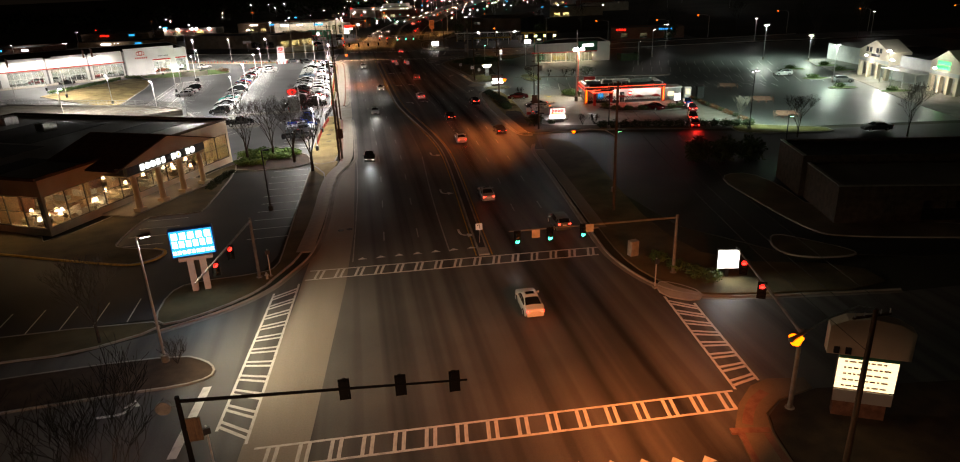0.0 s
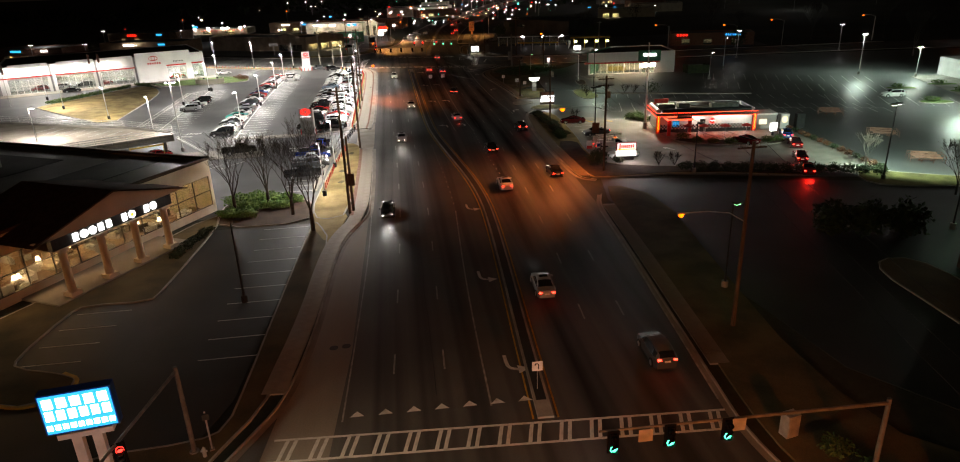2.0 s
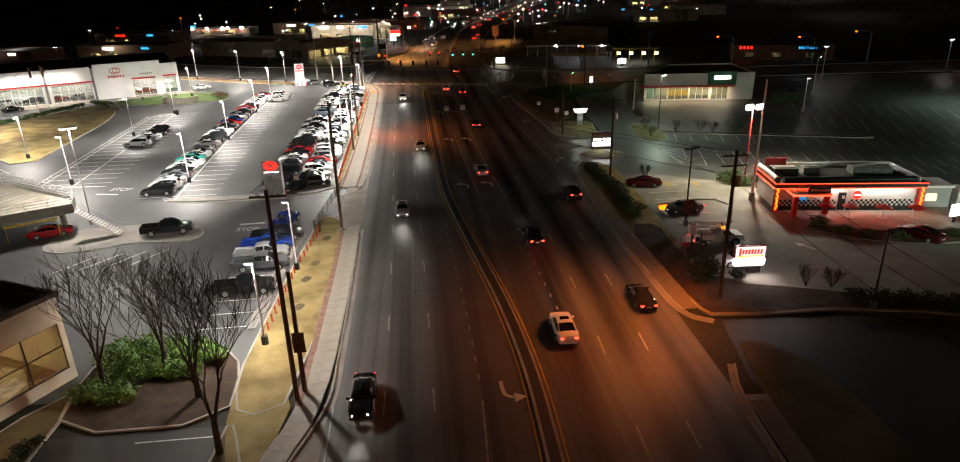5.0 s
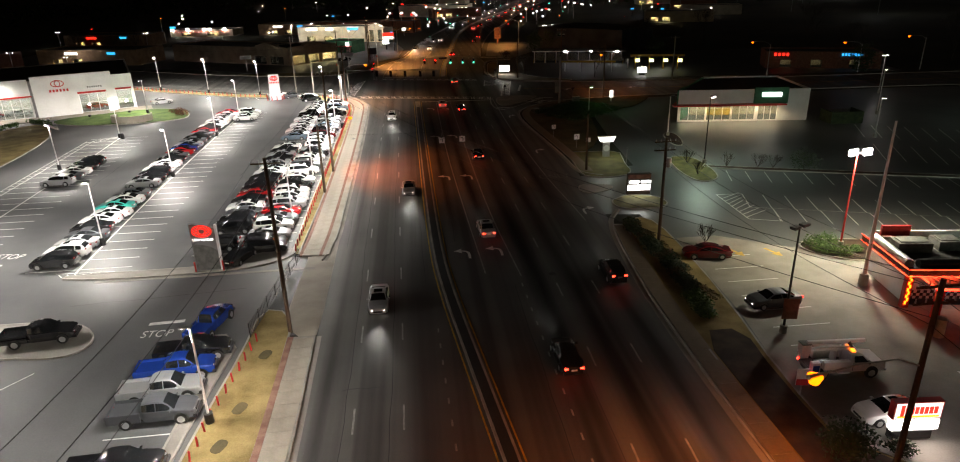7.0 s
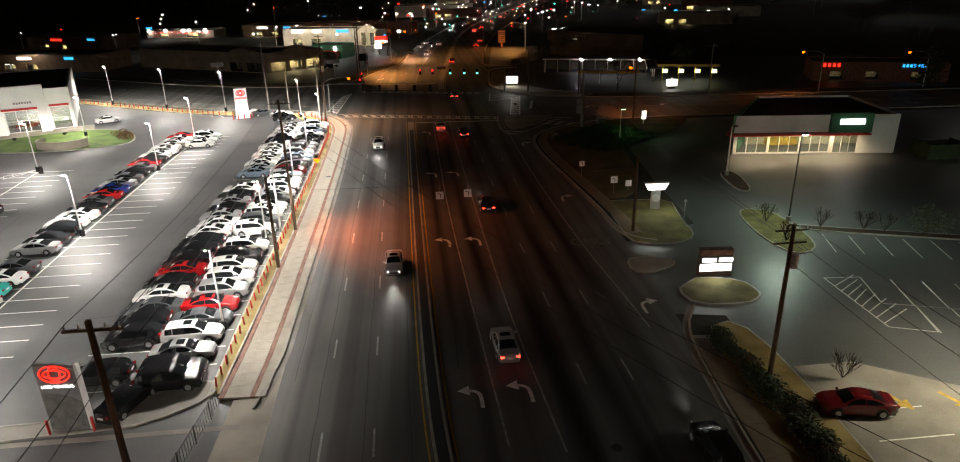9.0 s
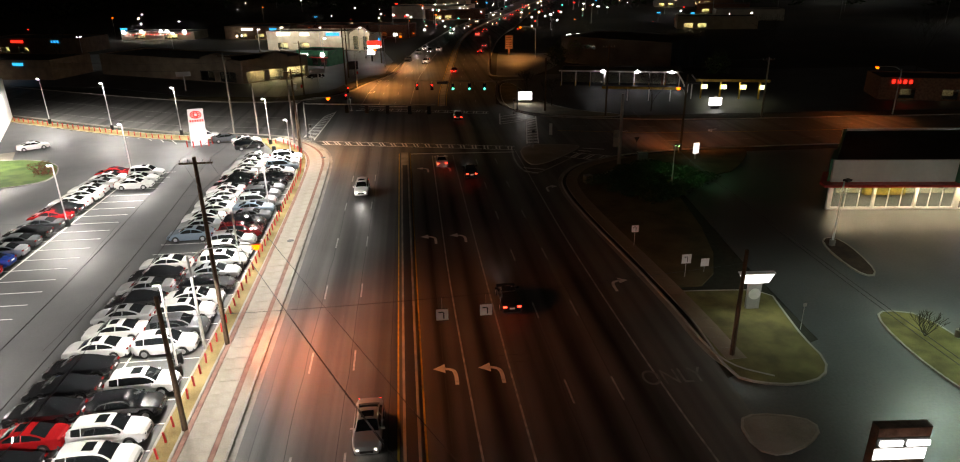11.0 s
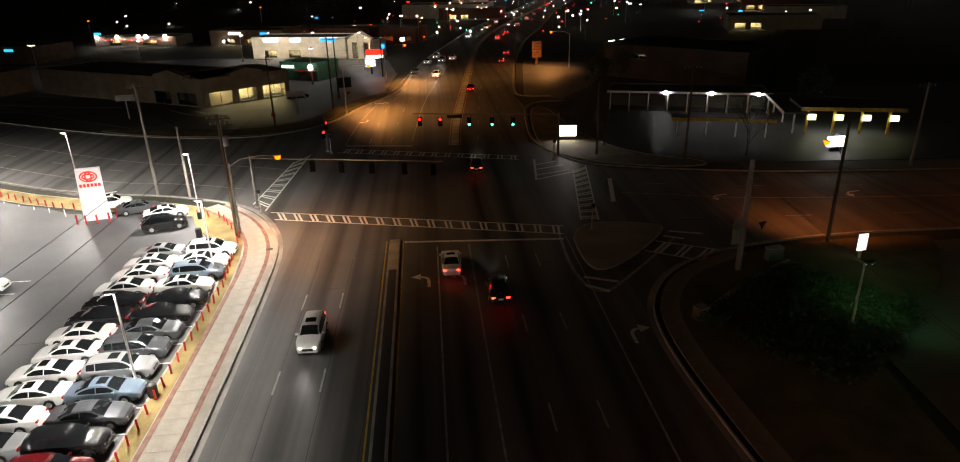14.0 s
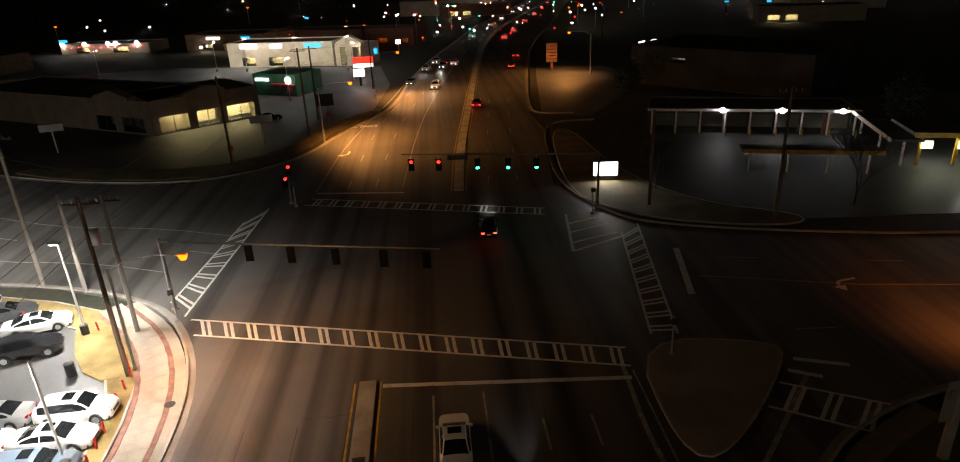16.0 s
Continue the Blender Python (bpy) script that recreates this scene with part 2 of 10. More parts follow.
M = {
    # thicker than the oil alone, to take down overlit northbound lanes
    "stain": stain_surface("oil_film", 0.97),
    "stain_thin": stain_surface("thin_oil_film", 0.3),
    "road": road_surface("road_asphalt", (0.10, 0.098, 0.095), (0.145, 0.14, 0.133), 0.45),
    "lot": surf("lot_asphalt", (0.06, 0.062, 0.066), (0.118, 0.119, 0.121), 0.12, 0.58, bump=0.2, fine=60, spread=(0.25, 0.72)),
    # lowered below usual asphalt so the unlit yard and lots stay dark
    "lot_dark": surf("darkened_asphalt", (0.018, 0.019, 0.021), (0.036, 0.037, 0.039), 0.12, 0.6, bump=0.2, fine=60),
    "lot_wet": surf("damp_asphalt", (0.06, 0.065, 0.068), (0.11, 0.115, 0.115), 0.07, 0.42, bump=0.1, fine=70),
    "concrete": surf("concrete", (0.20, 0.185, 0.165), (0.30, 0.28, 0.25), 0.3, 0.8, bump=0.2, fine=30),
    "concrete_lane": surf("concrete_lane", (0.25, 0.225, 0.19), (0.35, 0.32, 0.275), 0.2, 0.8, bump=0.2, fine=40, stretch=(1, 0.15, 1)),
    # darker and browner than the pavement concrete below
    "slab_brown": surf("dark_brown_concrete", (0.15, 0.115, 0.08), (0.23, 0.18, 0.125), 0.25, 0.85, bump=0.2, fine=40),
    "slab": surf("pavement_concrete", (0.28, 0.25, 0.205), (0.40, 0.36, 0.30), 0.4, 0.8, bump=0.2, fine=30),
    "kerb": surf("kerb_concrete", (0.26, 0.24, 0.21), (0.4, 0.38, 0.34), 0.5, 0.8, bump=0.3, fine=20),
    "brick": surf("red_pavers", (0.19, 0.09, 0.068), (0.27, 0.15, 0.115), 1.5, 0.85, bump=0.4, fine=8),
    "lawn": surf("dormant_lawn", (0.16, 0.11, 0.035), (0.33, 0.25, 0.10), 0.35, 0.95, bump=0.6, fine=40),
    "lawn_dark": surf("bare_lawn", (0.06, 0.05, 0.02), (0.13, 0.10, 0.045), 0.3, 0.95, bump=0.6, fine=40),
    "lawn_olive": surf("olive_lawn", (0.075, 0.07, 0.02), (0.17, 0.15, 0.05), 0.5, 0.95, bump=0.6, fine=40),
    "lawn_green": surf("green_lawn", (0.05, 0.10, 0.02), (0.12, 0.19, 0.04), 0.4, 0.95, bump=0.6, fine=40),
    "mulch": surf("mulch", (0.031, 0.017, 0.010), (0.062, 0.037, 0.022), 0.8, 0.95, bump=0.7, fine=20),
    # near-black earth: the unlit night is put into the base colour
    "earth": surf("night_dark_ground", (0.02, 0.022, 0.014), (0.05, 0.048, 0.03), 0.02, 0.95, bump=0.3, fine=80),
    "paint_worn": surf("worn_lane_paint", (0.20, 0.20, 0.19), (0.42, 0.42, 0.40), 1.6, 0.65, fine=9),
    "paint": surf("road_paint", (0.40, 0.40, 0.38), (0.72, 0.72, 0.69), 1.6, 0.6, fine=9, spread=(0.25, 0.5)),
    "paint_yellow": surf("yellow_road_paint", (0.4, 0.24, 0.03), (0.62, 0.40, 0.05), 1.6, 0.6, fine=9),
    "white_wall": surf("white_panel", (0.74, 0.74, 0.73), (0.84, 0.84, 0.83), 0.3, 0.45, fine=9),
    "cream": surf("cream_render", (0.50, 0.43, 0.33), (0.62, 0.55, 0.43), 0.4, 0.85, bump=0.1, fine=30),
    "shop_wall": surf("brown_shop_wall", (0.20, 0.12, 0.07), (0.30, 0.19, 0.11), 0.5, 0.8, fine=20),
    "shop_floor": surf("wood_floor", (0.16, 0.09, 0.045), (0.26, 0.15, 0.08), 1.0, 0.5, fine=20, stretch=(0.3, 3, 1)),
    "grey_wall": surf("grey_render", (0.36, 0.36, 0.36), (0.46, 0.46, 0.45), 0.4, 0.8, bump=0.1, fine=30),
    "grey_slab": surf("grey_metal_panel", (0.2, 0.2, 0.205), (0.27, 0.27, 0.275), 0.5, 0.4, 0.3, fine=12),
    "brick_wall": surf("brown_brick", (0.14, 0.06, 0.04), (0.25, 0.12, 0.08), 2.0, 0.85, bump=0.4, fine=6),
    # roofing; also wall colour where an unlit building must stay near-black
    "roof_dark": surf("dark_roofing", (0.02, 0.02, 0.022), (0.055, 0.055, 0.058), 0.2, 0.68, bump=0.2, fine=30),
    "roof_grey": surf("grey_membrane_roof", (0.15, 0.15, 0.15), (0.25, 0.25, 0.245), 0.12, 0.42, bump=0.1, fine=40),
    # porch roof shingles; also darkens the walls of the unlit yard buildings
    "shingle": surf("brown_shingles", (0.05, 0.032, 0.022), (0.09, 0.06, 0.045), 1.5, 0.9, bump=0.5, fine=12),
    "red": surf("red_enamel", (0.50, 0.02, 0.02), (0.6, 0.035, 0.03), 2, 0.4, fine=9),
    "green_wall": surf("green_render", (0.03, 0.16, 0.09), (0.05, 0.22, 0.12), 0.6, 0.7, fine=20),
    "black": surf("black_paint", (0.012, 0.012, 0.013), (0.03, 0.03, 0.032), 3, 0.45, fine=9),
    "black_matte": plain("matte_black_polycarbonate", (0.006, 0.006, 0.006), 0.85),
    "steel_dull": surf("dull_weathered_steel", (0.12, 0.12, 0.115), (0.2, 0.2, 0.19), 2, 0.6, 0.3, fine=9),
    "steel": surf("galvanised_steel", (0.36, 0.36, 0.35), (0.52, 0.52, 0.5), 2, 0.5, 0.4, fine=9),
    "white_metal": surf("white_metal", (0.7, 0.7, 0.7), (0.8, 0.8, 0.8), 2, 0.45, fine=9),
    "wood": surf("pole_timber", (0.055, 0.035, 0.022), (0.12, 0.08, 0.05), 1.2, 0.9, bump=0.5, fine=8, stretch=(6, 6, 0.4)),
    "bark": surf("grey_bark", (0.024, 0.020, 0.016), (0.062, 0.050, 0.040), 3, 0.95, bump=0.5, fine=8),
    "leaf": surf("evergreen_leaf", (0.025, 0.06, 0.012), (0.09, 0.16, 0.03), 1.2, 0.7, fine=9),
    # brighter copy of the evergreen leaf: missing lamp light put into the colour
    "leaf_lit": surf("lamplit_evergreen_leaf", (0.05, 0.12, 0.02), (0.15, 0.25, 0.045), 1.2, 0.7, fine=9),
    "leaf_dark": surf("dark_evergreen_leaf", (0.015, 0.03, 0.01), (0.04, 0.065, 0.02), 1.2, 0.7, fine=9),
    "leaf_brown": surf("brown_winter_leaf", (0.05, 0.035, 0.015), (0.10, 0.075, 0.03), 1.2, 0.8, fine=9),
    "leaf_straw": surf("straw_leaf", (0.16, 0.13, 0.05), (0.28, 0.23, 0.10), 1.2, 0.8, fine=9),
    "leaf_rust": surf("winter_leaf", (0.12, 0.045, 0.02), (0.2, 0.09, 0.04), 1.2, 0.8, fine=9),
    "tyre": plain("tyre_rubber", (0.02, 0.02, 0.02), 0.8),
    "rim": plain("wheel_rim", (0.55, 0.55, 0.56), 0.35, 0.8),
    "car_glass": plain("car_glass", (0.012, 0.014, 0.016), 0.06, 0.0, 0.5),
    "paint_faint": surf("faded_road_paint", (0.13, 0.13, 0.125), (0.22, 0.22, 0.21), 1.6, 0.7, fine=9),
    "lens": plain("headlight_lens", (0.6, 0.62, 0.65), 0.15, 0.3),
    "tail": plain("tail_lens", (0.30, 0.01, 0.01), 0.2),
    "pane": glass("window_pane"),
    "neon_red": glow("red_neon", (1.0, 0.05, 0.02), 2.6),
    "neon_orange": glow("orange_neon", (1.0, 0.15, 0.01), 2.2),
    "lamp_white": glow("white_lamp", (0.92, 0.97, 1.0), 90),
    "lamp_green": glow("green_tinted_lamp", (0.2, 1.0, 0.4), 10),
    "lamp_warm": glow("warm_lamp", (1.0, 0.62, 0.30), 6),
    "lamp_soft": glow("soft_white_lamp", (1.0, 0.97, 0.9), 12),
    "lamp_shop": glow("shop_tubes", (1.0, 0.80, 0.42), 14),
    "lamp_bright": glow("bright_bay_lamp", (0.9, 0.96, 1.0), 160),
    "lamp_sodium": glow("sodium_lamp", (1.0, 0.11, 0.004), 2.4),
    "sign_white": glow("lit_white_sign", (0.95, 0.98, 1.0), 1.5),
    "sign_pump": glow("lit_pump_panel", (0.9, 1.0, 0.45), 1.2),
    "sign_face": glow("soft_white_sign", (1.0, 0.95, 0.9), 0.5),
    "sign_hot": glow("bright_white_sign", (0.97, 0.99, 1.0), 2.0),
    "blue_panel": plain("blue_panel", (0.01, 0.06, 0.30), 0.4),
    "pylon_white": glow("pylon_white", (0.95, 0.96, 1.0), 0.22),
    "amber": glow("amber_beacon", (1.0, 0.33, 0.02), 25),
    "lamp_far": glow("far_white_lamp", (0.95, 0.97, 1.0), 17),
    "sign_blue": glow("lit_blue_sign", (0.01, 0.30, 0.75), 0.8),
    "sign_red": glow("lit_red_sign", (1.0, 0.02, 0.012), 1.1),
    "sign_green": glow("lit_green_sign", (0.02, 0.8, 0.15), 0.9),
    "sign_warm": glow("lit_warm_sign", (1.0, 0.78, 0.42), 0.7),
    "sign_yellow": glow("lit_yellow_sign", (0.75, 0.8, 0.03), 0.7),
    "go": glow("green_signal", (0.02, 1.0, 0.55), 3),
    "halt": glow("red_signal", (1.0, 0.02, 0.015), 3),
    "head_on": glow("headlight_on", (1.0, 0.95, 0.85), 9),
    "tail_on": glow("tail_light_on", (1.0, 0.02, 0.012), 7),
}
M["black_matte"].node_tree.nodes["Principled BSDF"].inputs["Specular IOR Level"].default_value = 0.1
CAR_PAINT = {
    "white": plain("white_car_paint", (0.74, 0.74, 0.73), 0.3, 0, 0.8), "black": plain("black_car_paint", (0.012, 0.012, 0.014), 0.22, 0, 1.0),
    "grey": plain("grey_car_paint", (0.09, 0.095, 0.105), 0.28, 0.3, 0.9), "silver": plain("silver_car_paint", (0.42, 0.43, 0.44), 0.3, 0.5, 0.9),
    "red": plain("red_car_paint", (0.42, 0.012, 0.016), 0.25, 0.1, 0.9), "blue": plain("blue_car_paint", (0.012, 0.05, 0.30), 0.25, 0.1, 0.9),
    "teal": plain("teal_car_paint", (0.02, 0.42, 0.36), 0.28, 0, 0.9), "maroon": plain("maroon_car_paint", (0.14, 0.008, 0.012), 0.25, 0.1, 0.9),
    "slate": plain("slate_car_paint", (0.16, 0.21, 0.27), 0.28, 0.3, 0.9),
}


class Shape:
    """Collects vertices and faces for one mesh."""

    def __init__(self):
        self.v, self.f, self.m = [], [], []

    def face(self, pts, m=0):
        i = len(self.v)
        self.v += [tuple(p) for p in pts]
        self.f.append(tuple(range(i, i + len(pts))))
        self.m.append(m)
        return self

    def box(self, c, s, rz=0.0, m=0):
        """A box with its middle at c and the size s, turned by rz degrees."""
        i = len(self.v)
        co, si = math.cos(radians(rz)), math.sin(radians(rz))
        for dz in (-0.5, 0.5):
            for dx, dy in ((-0.5, -0.5), (0.5, -0.5), (0.5, 0.5), (-0.5, 0.5)):
                x, y = dx * s[0], dy * s[1]
                self.v.append((c[0] + x * co - y * si, c[1] + x * si + y * co, c[2] + dz * s[2]))
        for q in ((3, 2, 1, 0), (4, 5, 6, 7), (0, 1, 5, 4), (1, 2, 6, 5), (2, 3, 7, 6), (3, 0, 4, 7)):
            self.f.append(tuple(i + k for k in q))
            self.m.append(m)
        return self

    def tube(self, a, b, r0, r1=None, n=8, m=0, caps=True):
        """A round bar from a to b."""
        r1 = r0 if r1 is None else r1
        a, b = Vector(a), Vector(b)
        d = (b - a).normalized()
        u = d.orthogonal().normalized()
        w = d.cross(u)
        i = len(self.v)
        for p, r in ((a, r0), (b, r1)):
            for k in range(n):
                q = p + (u * math.cos(2 * math.pi * k / n) + w * math.sin(2 * math.pi * k / n)) * r
                self.v.append(tuple(q))
        for k in range(n):
            self.f.append((i + k, i + (k + 1) % n, i + n + (k + 1) % n, i + n + k))
            self.m.append(m)
        if caps:
            self.f += [tuple(i + k for k in reversed(range(n))), tuple(i + n + k for k in range(n))]
            self.m += [m, m]
        return self

    def prism(self, pts, z0, z1, m=0):
        """A slab over the outline pts."""
        if sum(p[0] * q[1] - q[0] * p[1] for p, q in zip(pts, pts[1:] + pts[:1])) < 0:
            pts = pts[::-1]
        i, n = len(self.v), len(pts)
        self.v += [(x, y, z0) for x, y in pts] + [(x, y, z1) for x, y in pts]
        self.f += [tuple(i + k for k in reversed(range(n))), tuple(i + n + k for k in range(n))]
        self.f += [(i + k, i + (k + 1) % n, i + n + (k + 1) % n, i + n + k) for k in range(n)]
        self.m += [m] * (n + 2)
        return self

    def mesh(self, name, mats, smooth=False):
        me = bpy.data.meshes.new(name)
        me.from_pydata(self.v, [], self.f)
        for k in mats if isinstance(mats, (list, tuple)) else [mats]:
            me.materials.append(k)
        me.polygons.foreach_set("material_index", self.m)
        if smooth:
            me.polygons.foreach_set("use_smooth", [True] * len(self.f))
            me.set_sharp_from_angle(angle=radians(38))
        me.update()
        return me


def part(name, shape, material, parent, label="", smooth=False):
    """One mesh object under a thing or a part."""
    ob = new(name, shape.mesh(name, material, smooth))
    ob.parent = parent
    if label:
        ob["label"] = label
    return ob


def share(name, mesh, parent, m):
    """One more piece on the same mesh data, at the pose m under its parent."""
    ob = new(name, mesh)
    ob.parent = parent
    ob.matrix_basis = m
    return ob


def thing(name, label, category, x=0, y=0, z=0, rz=0, group="", kind=""):
    ob = new(name)
    ob.empty_display_size = 0.3
    ob.matrix_basis = pose(x, y, z, 0, 0, rz)
    return tagged(ob, label, category, group, kind)


def solid(name, shape, material, label, category, kind="", smooth=False, group="", at=None):
    """A thing that is one plain mesh."""
    ob = new(name, shape.mesh(name, material, smooth))
    if at is not None:
        ob.matrix_basis = at
    return tagged(ob, label, category, group, kind)


def rounded(pts, times=2, closed=False):
    """The line pts with its corners cut round."""
    for _ in range(times):
        out = [] if closed else [pts[0]]
        pairs = list(zip(pts, pts[1:])) + ([(pts[-1], pts[0])] if closed else [])
        for p, q in pairs:
            out += [(0.75 * p[0] + 0.25 * q[0], 0.75 * p[1] + 0.25 * q[1]), (0.25 * p[0] + 0.75 * q[0], 0.25 * p[1] + 0.75 * q[1])]
        pts = out if closed else out + [pts[-1]]
    return pts


def beside(pts, d, closed=False):
    """The line pts moved sideways by d (to its left)."""
    out = []
    n = len(pts)
    for i, p in enumerate(pts):
        a = pts[i - 1] if i or closed else p
        b = pts[(i + 1) % n] if i < n - 1 or closed else p
        t = Vector((b[0] - a[0], b[1] - a[1])).normalized()
        out.append((p[0] - t.y * d, p[1] + t.x * d))
    return out


def band(shape, pts, d0, d1, z0, z1, closed=False, m=0):
    """A bar of rectangular section along pts, from the sideways distance d0 to d1."""
    a, b = beside(pts, d0, closed), beside(pts, d1, closed)
    n = len(pts)
    i = len(shape.v)
    for p, q in zip(a, b):
        shape.v += [(p[0], p[1], z0), (p[0], p[1], z1), (q[0], q[1], z1), (q[0], q[1], z0)]
    for k in range(n if closed else n - 1):
        o, u = i + 4 * k, i + 4 * ((k + 1) % n)
        for s in range(4):
            t = (s + 1) % 4
            shape.f.append((o + s, u + s, u + t, o + t) if d1 > d0 else (o + t, u + t, u + s, o + s))
            shape.m.append(m)
    if not closed:
        shape.f += [(i, i + 1, i + 2, i + 3), tuple(i + 4 * (n - 1) + s for s in (3, 2, 1, 0))]
        shape.m += [m, m]
    return shape


def walked(pts, step, start=0.0):
    """Places at even steps along pts: x, y and the direction in degrees."""
    out, need = [], start
    for p, q in zip(pts, pts[1:]):
        d = math.hypot(q[0] - p[0], q[1] - p[1])
        while need <= d:
            k = need / d
            out.append((p[0] + (q[0] - p[0]) * k, p[1] + (q[1] - p[1]) * k, math.degrees(math.atan2(q[1] - p[1], q[0] - p[0]))))
            need += step
        need -= d
    return out

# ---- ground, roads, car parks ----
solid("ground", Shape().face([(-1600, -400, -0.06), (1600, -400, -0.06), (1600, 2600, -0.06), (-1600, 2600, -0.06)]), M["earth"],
      "rough ground with the night's darkness in its colour", "ground", "structure")

LEFT = [(-6, -60), (-6, 30), (-7.5, 60), (-7, 66), (-6.1, 72), (-5.5, 80), (-5.1, 92), (-4.3, 98.5), (-1.9, 105), (-1.8, 126), (-2.1, 141),
        (-2.1, 156), (-2.5, 167), (-2.6, 207), (-3.1, 240), (-3.8, 249), (-4, 281), (-1.5, 297), (-5.6, 305), (-1.8, 319), (5.6, 334), (8.6, 370), (14, 402),
        (21.4, 436), (34, 496), (56, 573), (110, 760), (200, 1000)]
RIGHT = [(24, -60), (24, 30), (24.9, 48.9), (23, 59), (23.6, 63), (26.2, 90), (27.2, 105), (27.5, 116), (27.6, 140), (28.3, 152), (29.8, 164),
         (30.8, 183), (30.8, 192), (30, 203), (29, 214), (28.5, 224), (29.4, 232), (28.5, 270), (27.4, 285), (29.2, 302), (31, 313), (30.3, 325),
         (37.2, 376), (47, 430), (62, 481), (92, 600), (150, 780), (250, 1000)]
solid("road", Shape().prism(LEFT + RIGHT[::-1], -0.05, 0.0), M["road"], "worn grey asphalt road of several lanes", "road", "structure")


def sheet(name, pts, z, mat, label, category, kind="structure", depth=0.04):
    return solid(name, Shape().prism(pts, z - depth, z), mat, label, category, kind)


sheet("road_west_south", [(-160, 42), (-60, 48), (-31, 51), (-25, 51), (-18.8, 53.4), (-14.2, 55.7), (-10.5, 59), (-7, 66), (-5, 66), (-5, 30), (-14, 31), (-160, 22)],
      -0.006, M["road"], "asphalt side road at the junction", "road")
sheet("road_east_south", [(21, 28), (21, 62), (24.9, 49), (30, 46.3), (45, 44), (160, 38), (160, 20), (45, 29), (30, 33), (25.5, 31)],
      -0.006, M["road"], "dark asphalt side road at the junction", "road")
sheet("road_west_north", [(-1, 246), (-3.6, 247), (-7.3, 256), (-12, 261), (-22, 265.6), (-34, 267.8), (-54, 278.5), (-78, 293), (-160, 337), (-160, 370), (-60, 310),
                          (-37, 298.6), (-20, 295), (-12, 298), (-5.6, 305), (-1, 302)], -0.006, M["road"], "asphalt cross street at the junction", "road")
sheet("road_east_north", [(26, 222), (28.5, 224), (29.4, 231), (33.6, 237), (41, 241), (51, 242.6), (61, 242.6), (124, 240), (180, 232), (320, 205), (320, 225), (180, 254),
                          (124, 258), (62, 262.6), (47.4, 266), (36.7, 269.6), (32, 273), (27.6, 285), (22, 285)], -0.006, M["road"], "asphalt cross street under sodium light", "road")
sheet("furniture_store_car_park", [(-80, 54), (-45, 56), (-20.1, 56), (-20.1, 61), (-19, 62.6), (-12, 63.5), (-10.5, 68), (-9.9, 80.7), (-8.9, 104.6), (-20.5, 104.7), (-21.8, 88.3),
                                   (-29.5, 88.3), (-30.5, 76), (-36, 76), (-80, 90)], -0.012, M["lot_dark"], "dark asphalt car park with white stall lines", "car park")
sheet("dealer_car_park", [(-9.5, 109), (-9.2, 118), (-8.6, 131), (-7.6, 141.5), (-2.0, 141.5), (-2.0, 156), (-6, 158), (-7.2, 165), (-7.2, 240), (-9, 249), (-14, 258), (-31, 260.5),
                          (-53, 274.5), (-78, 290), (-130, 318), (-130, 200), (-70, 140), (-60, 109)], -0.012, M["lot"], "smooth grey asphalt car park of a car dealer", "car park")
sheet("market_car_park", [(30, 117), (70, 105), (140, 92), (210, 140), (210, 222), (124, 238), (61, 240), (51, 240), (45, 233), (44, 226), (41, 200), (40, 186), (31, 182),
                          (29, 181), (29, 166), (34, 165), (33, 140), (30, 128)], -0.012, M["lot_wet"], "wide damp asphalt car park with faded lines", "car park")
sheet("restaurant_car_park", [(33.2, 121), (47, 116), (62, 109), (71, 106), (72.5, 127), (71.5, 139), (73, 150), (57, 153.5), (46.5, 152.5), (40, 157), (35.5, 157), (34.6, 140), (33.2, 130)],
      -0.006, M["concrete"], "light concrete car park of a restaurant", "car park")
sheet("corner_car_park", [(-30, 300), (-12, 301), (-7.5, 307), (-4, 319), (2, 333), (4, 362), (0, 392), (-60, 410), (-150, 400), (-150, 345), (-70, 326), (-44, 308)],
      -0.012, M["lot"], "asphalt car park by a corner shop", "car park")
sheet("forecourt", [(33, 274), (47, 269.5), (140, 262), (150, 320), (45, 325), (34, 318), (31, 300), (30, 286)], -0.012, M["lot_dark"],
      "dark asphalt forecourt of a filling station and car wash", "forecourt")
sheet("turn_lane", [(-11.0, 20), (-9.8, 36), (-7.8, 57), (-7.5, 61), (-7, 66), (-6.1, 72), (-5.5, 80), (-5.1, 92), (-4.3, 98.5), (-1.9, 105), (-2.4, 73), (-3.3, 59), (-5.4, 37), (-6.6, 26), (-7.2, 20)],
      0.004, M["concrete_lane"], "pale concrete turning lane beside the asphalt", "road")
sheet("drive_apron", [(-5.3, 143.5), (-5.1, 158.2), (-3.4, 158.6), (-2.2, 163), (-2.0, 146), (-2.1, 141.2), (-3.6, 141.2)], 0.006, M["slab"], "pale concrete apron across the dealer's drive", "pavement")
# the yard's lack of light is partly in this darkened asphalt
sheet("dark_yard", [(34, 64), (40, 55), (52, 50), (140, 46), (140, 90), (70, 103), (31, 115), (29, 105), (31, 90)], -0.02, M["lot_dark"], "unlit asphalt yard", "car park")


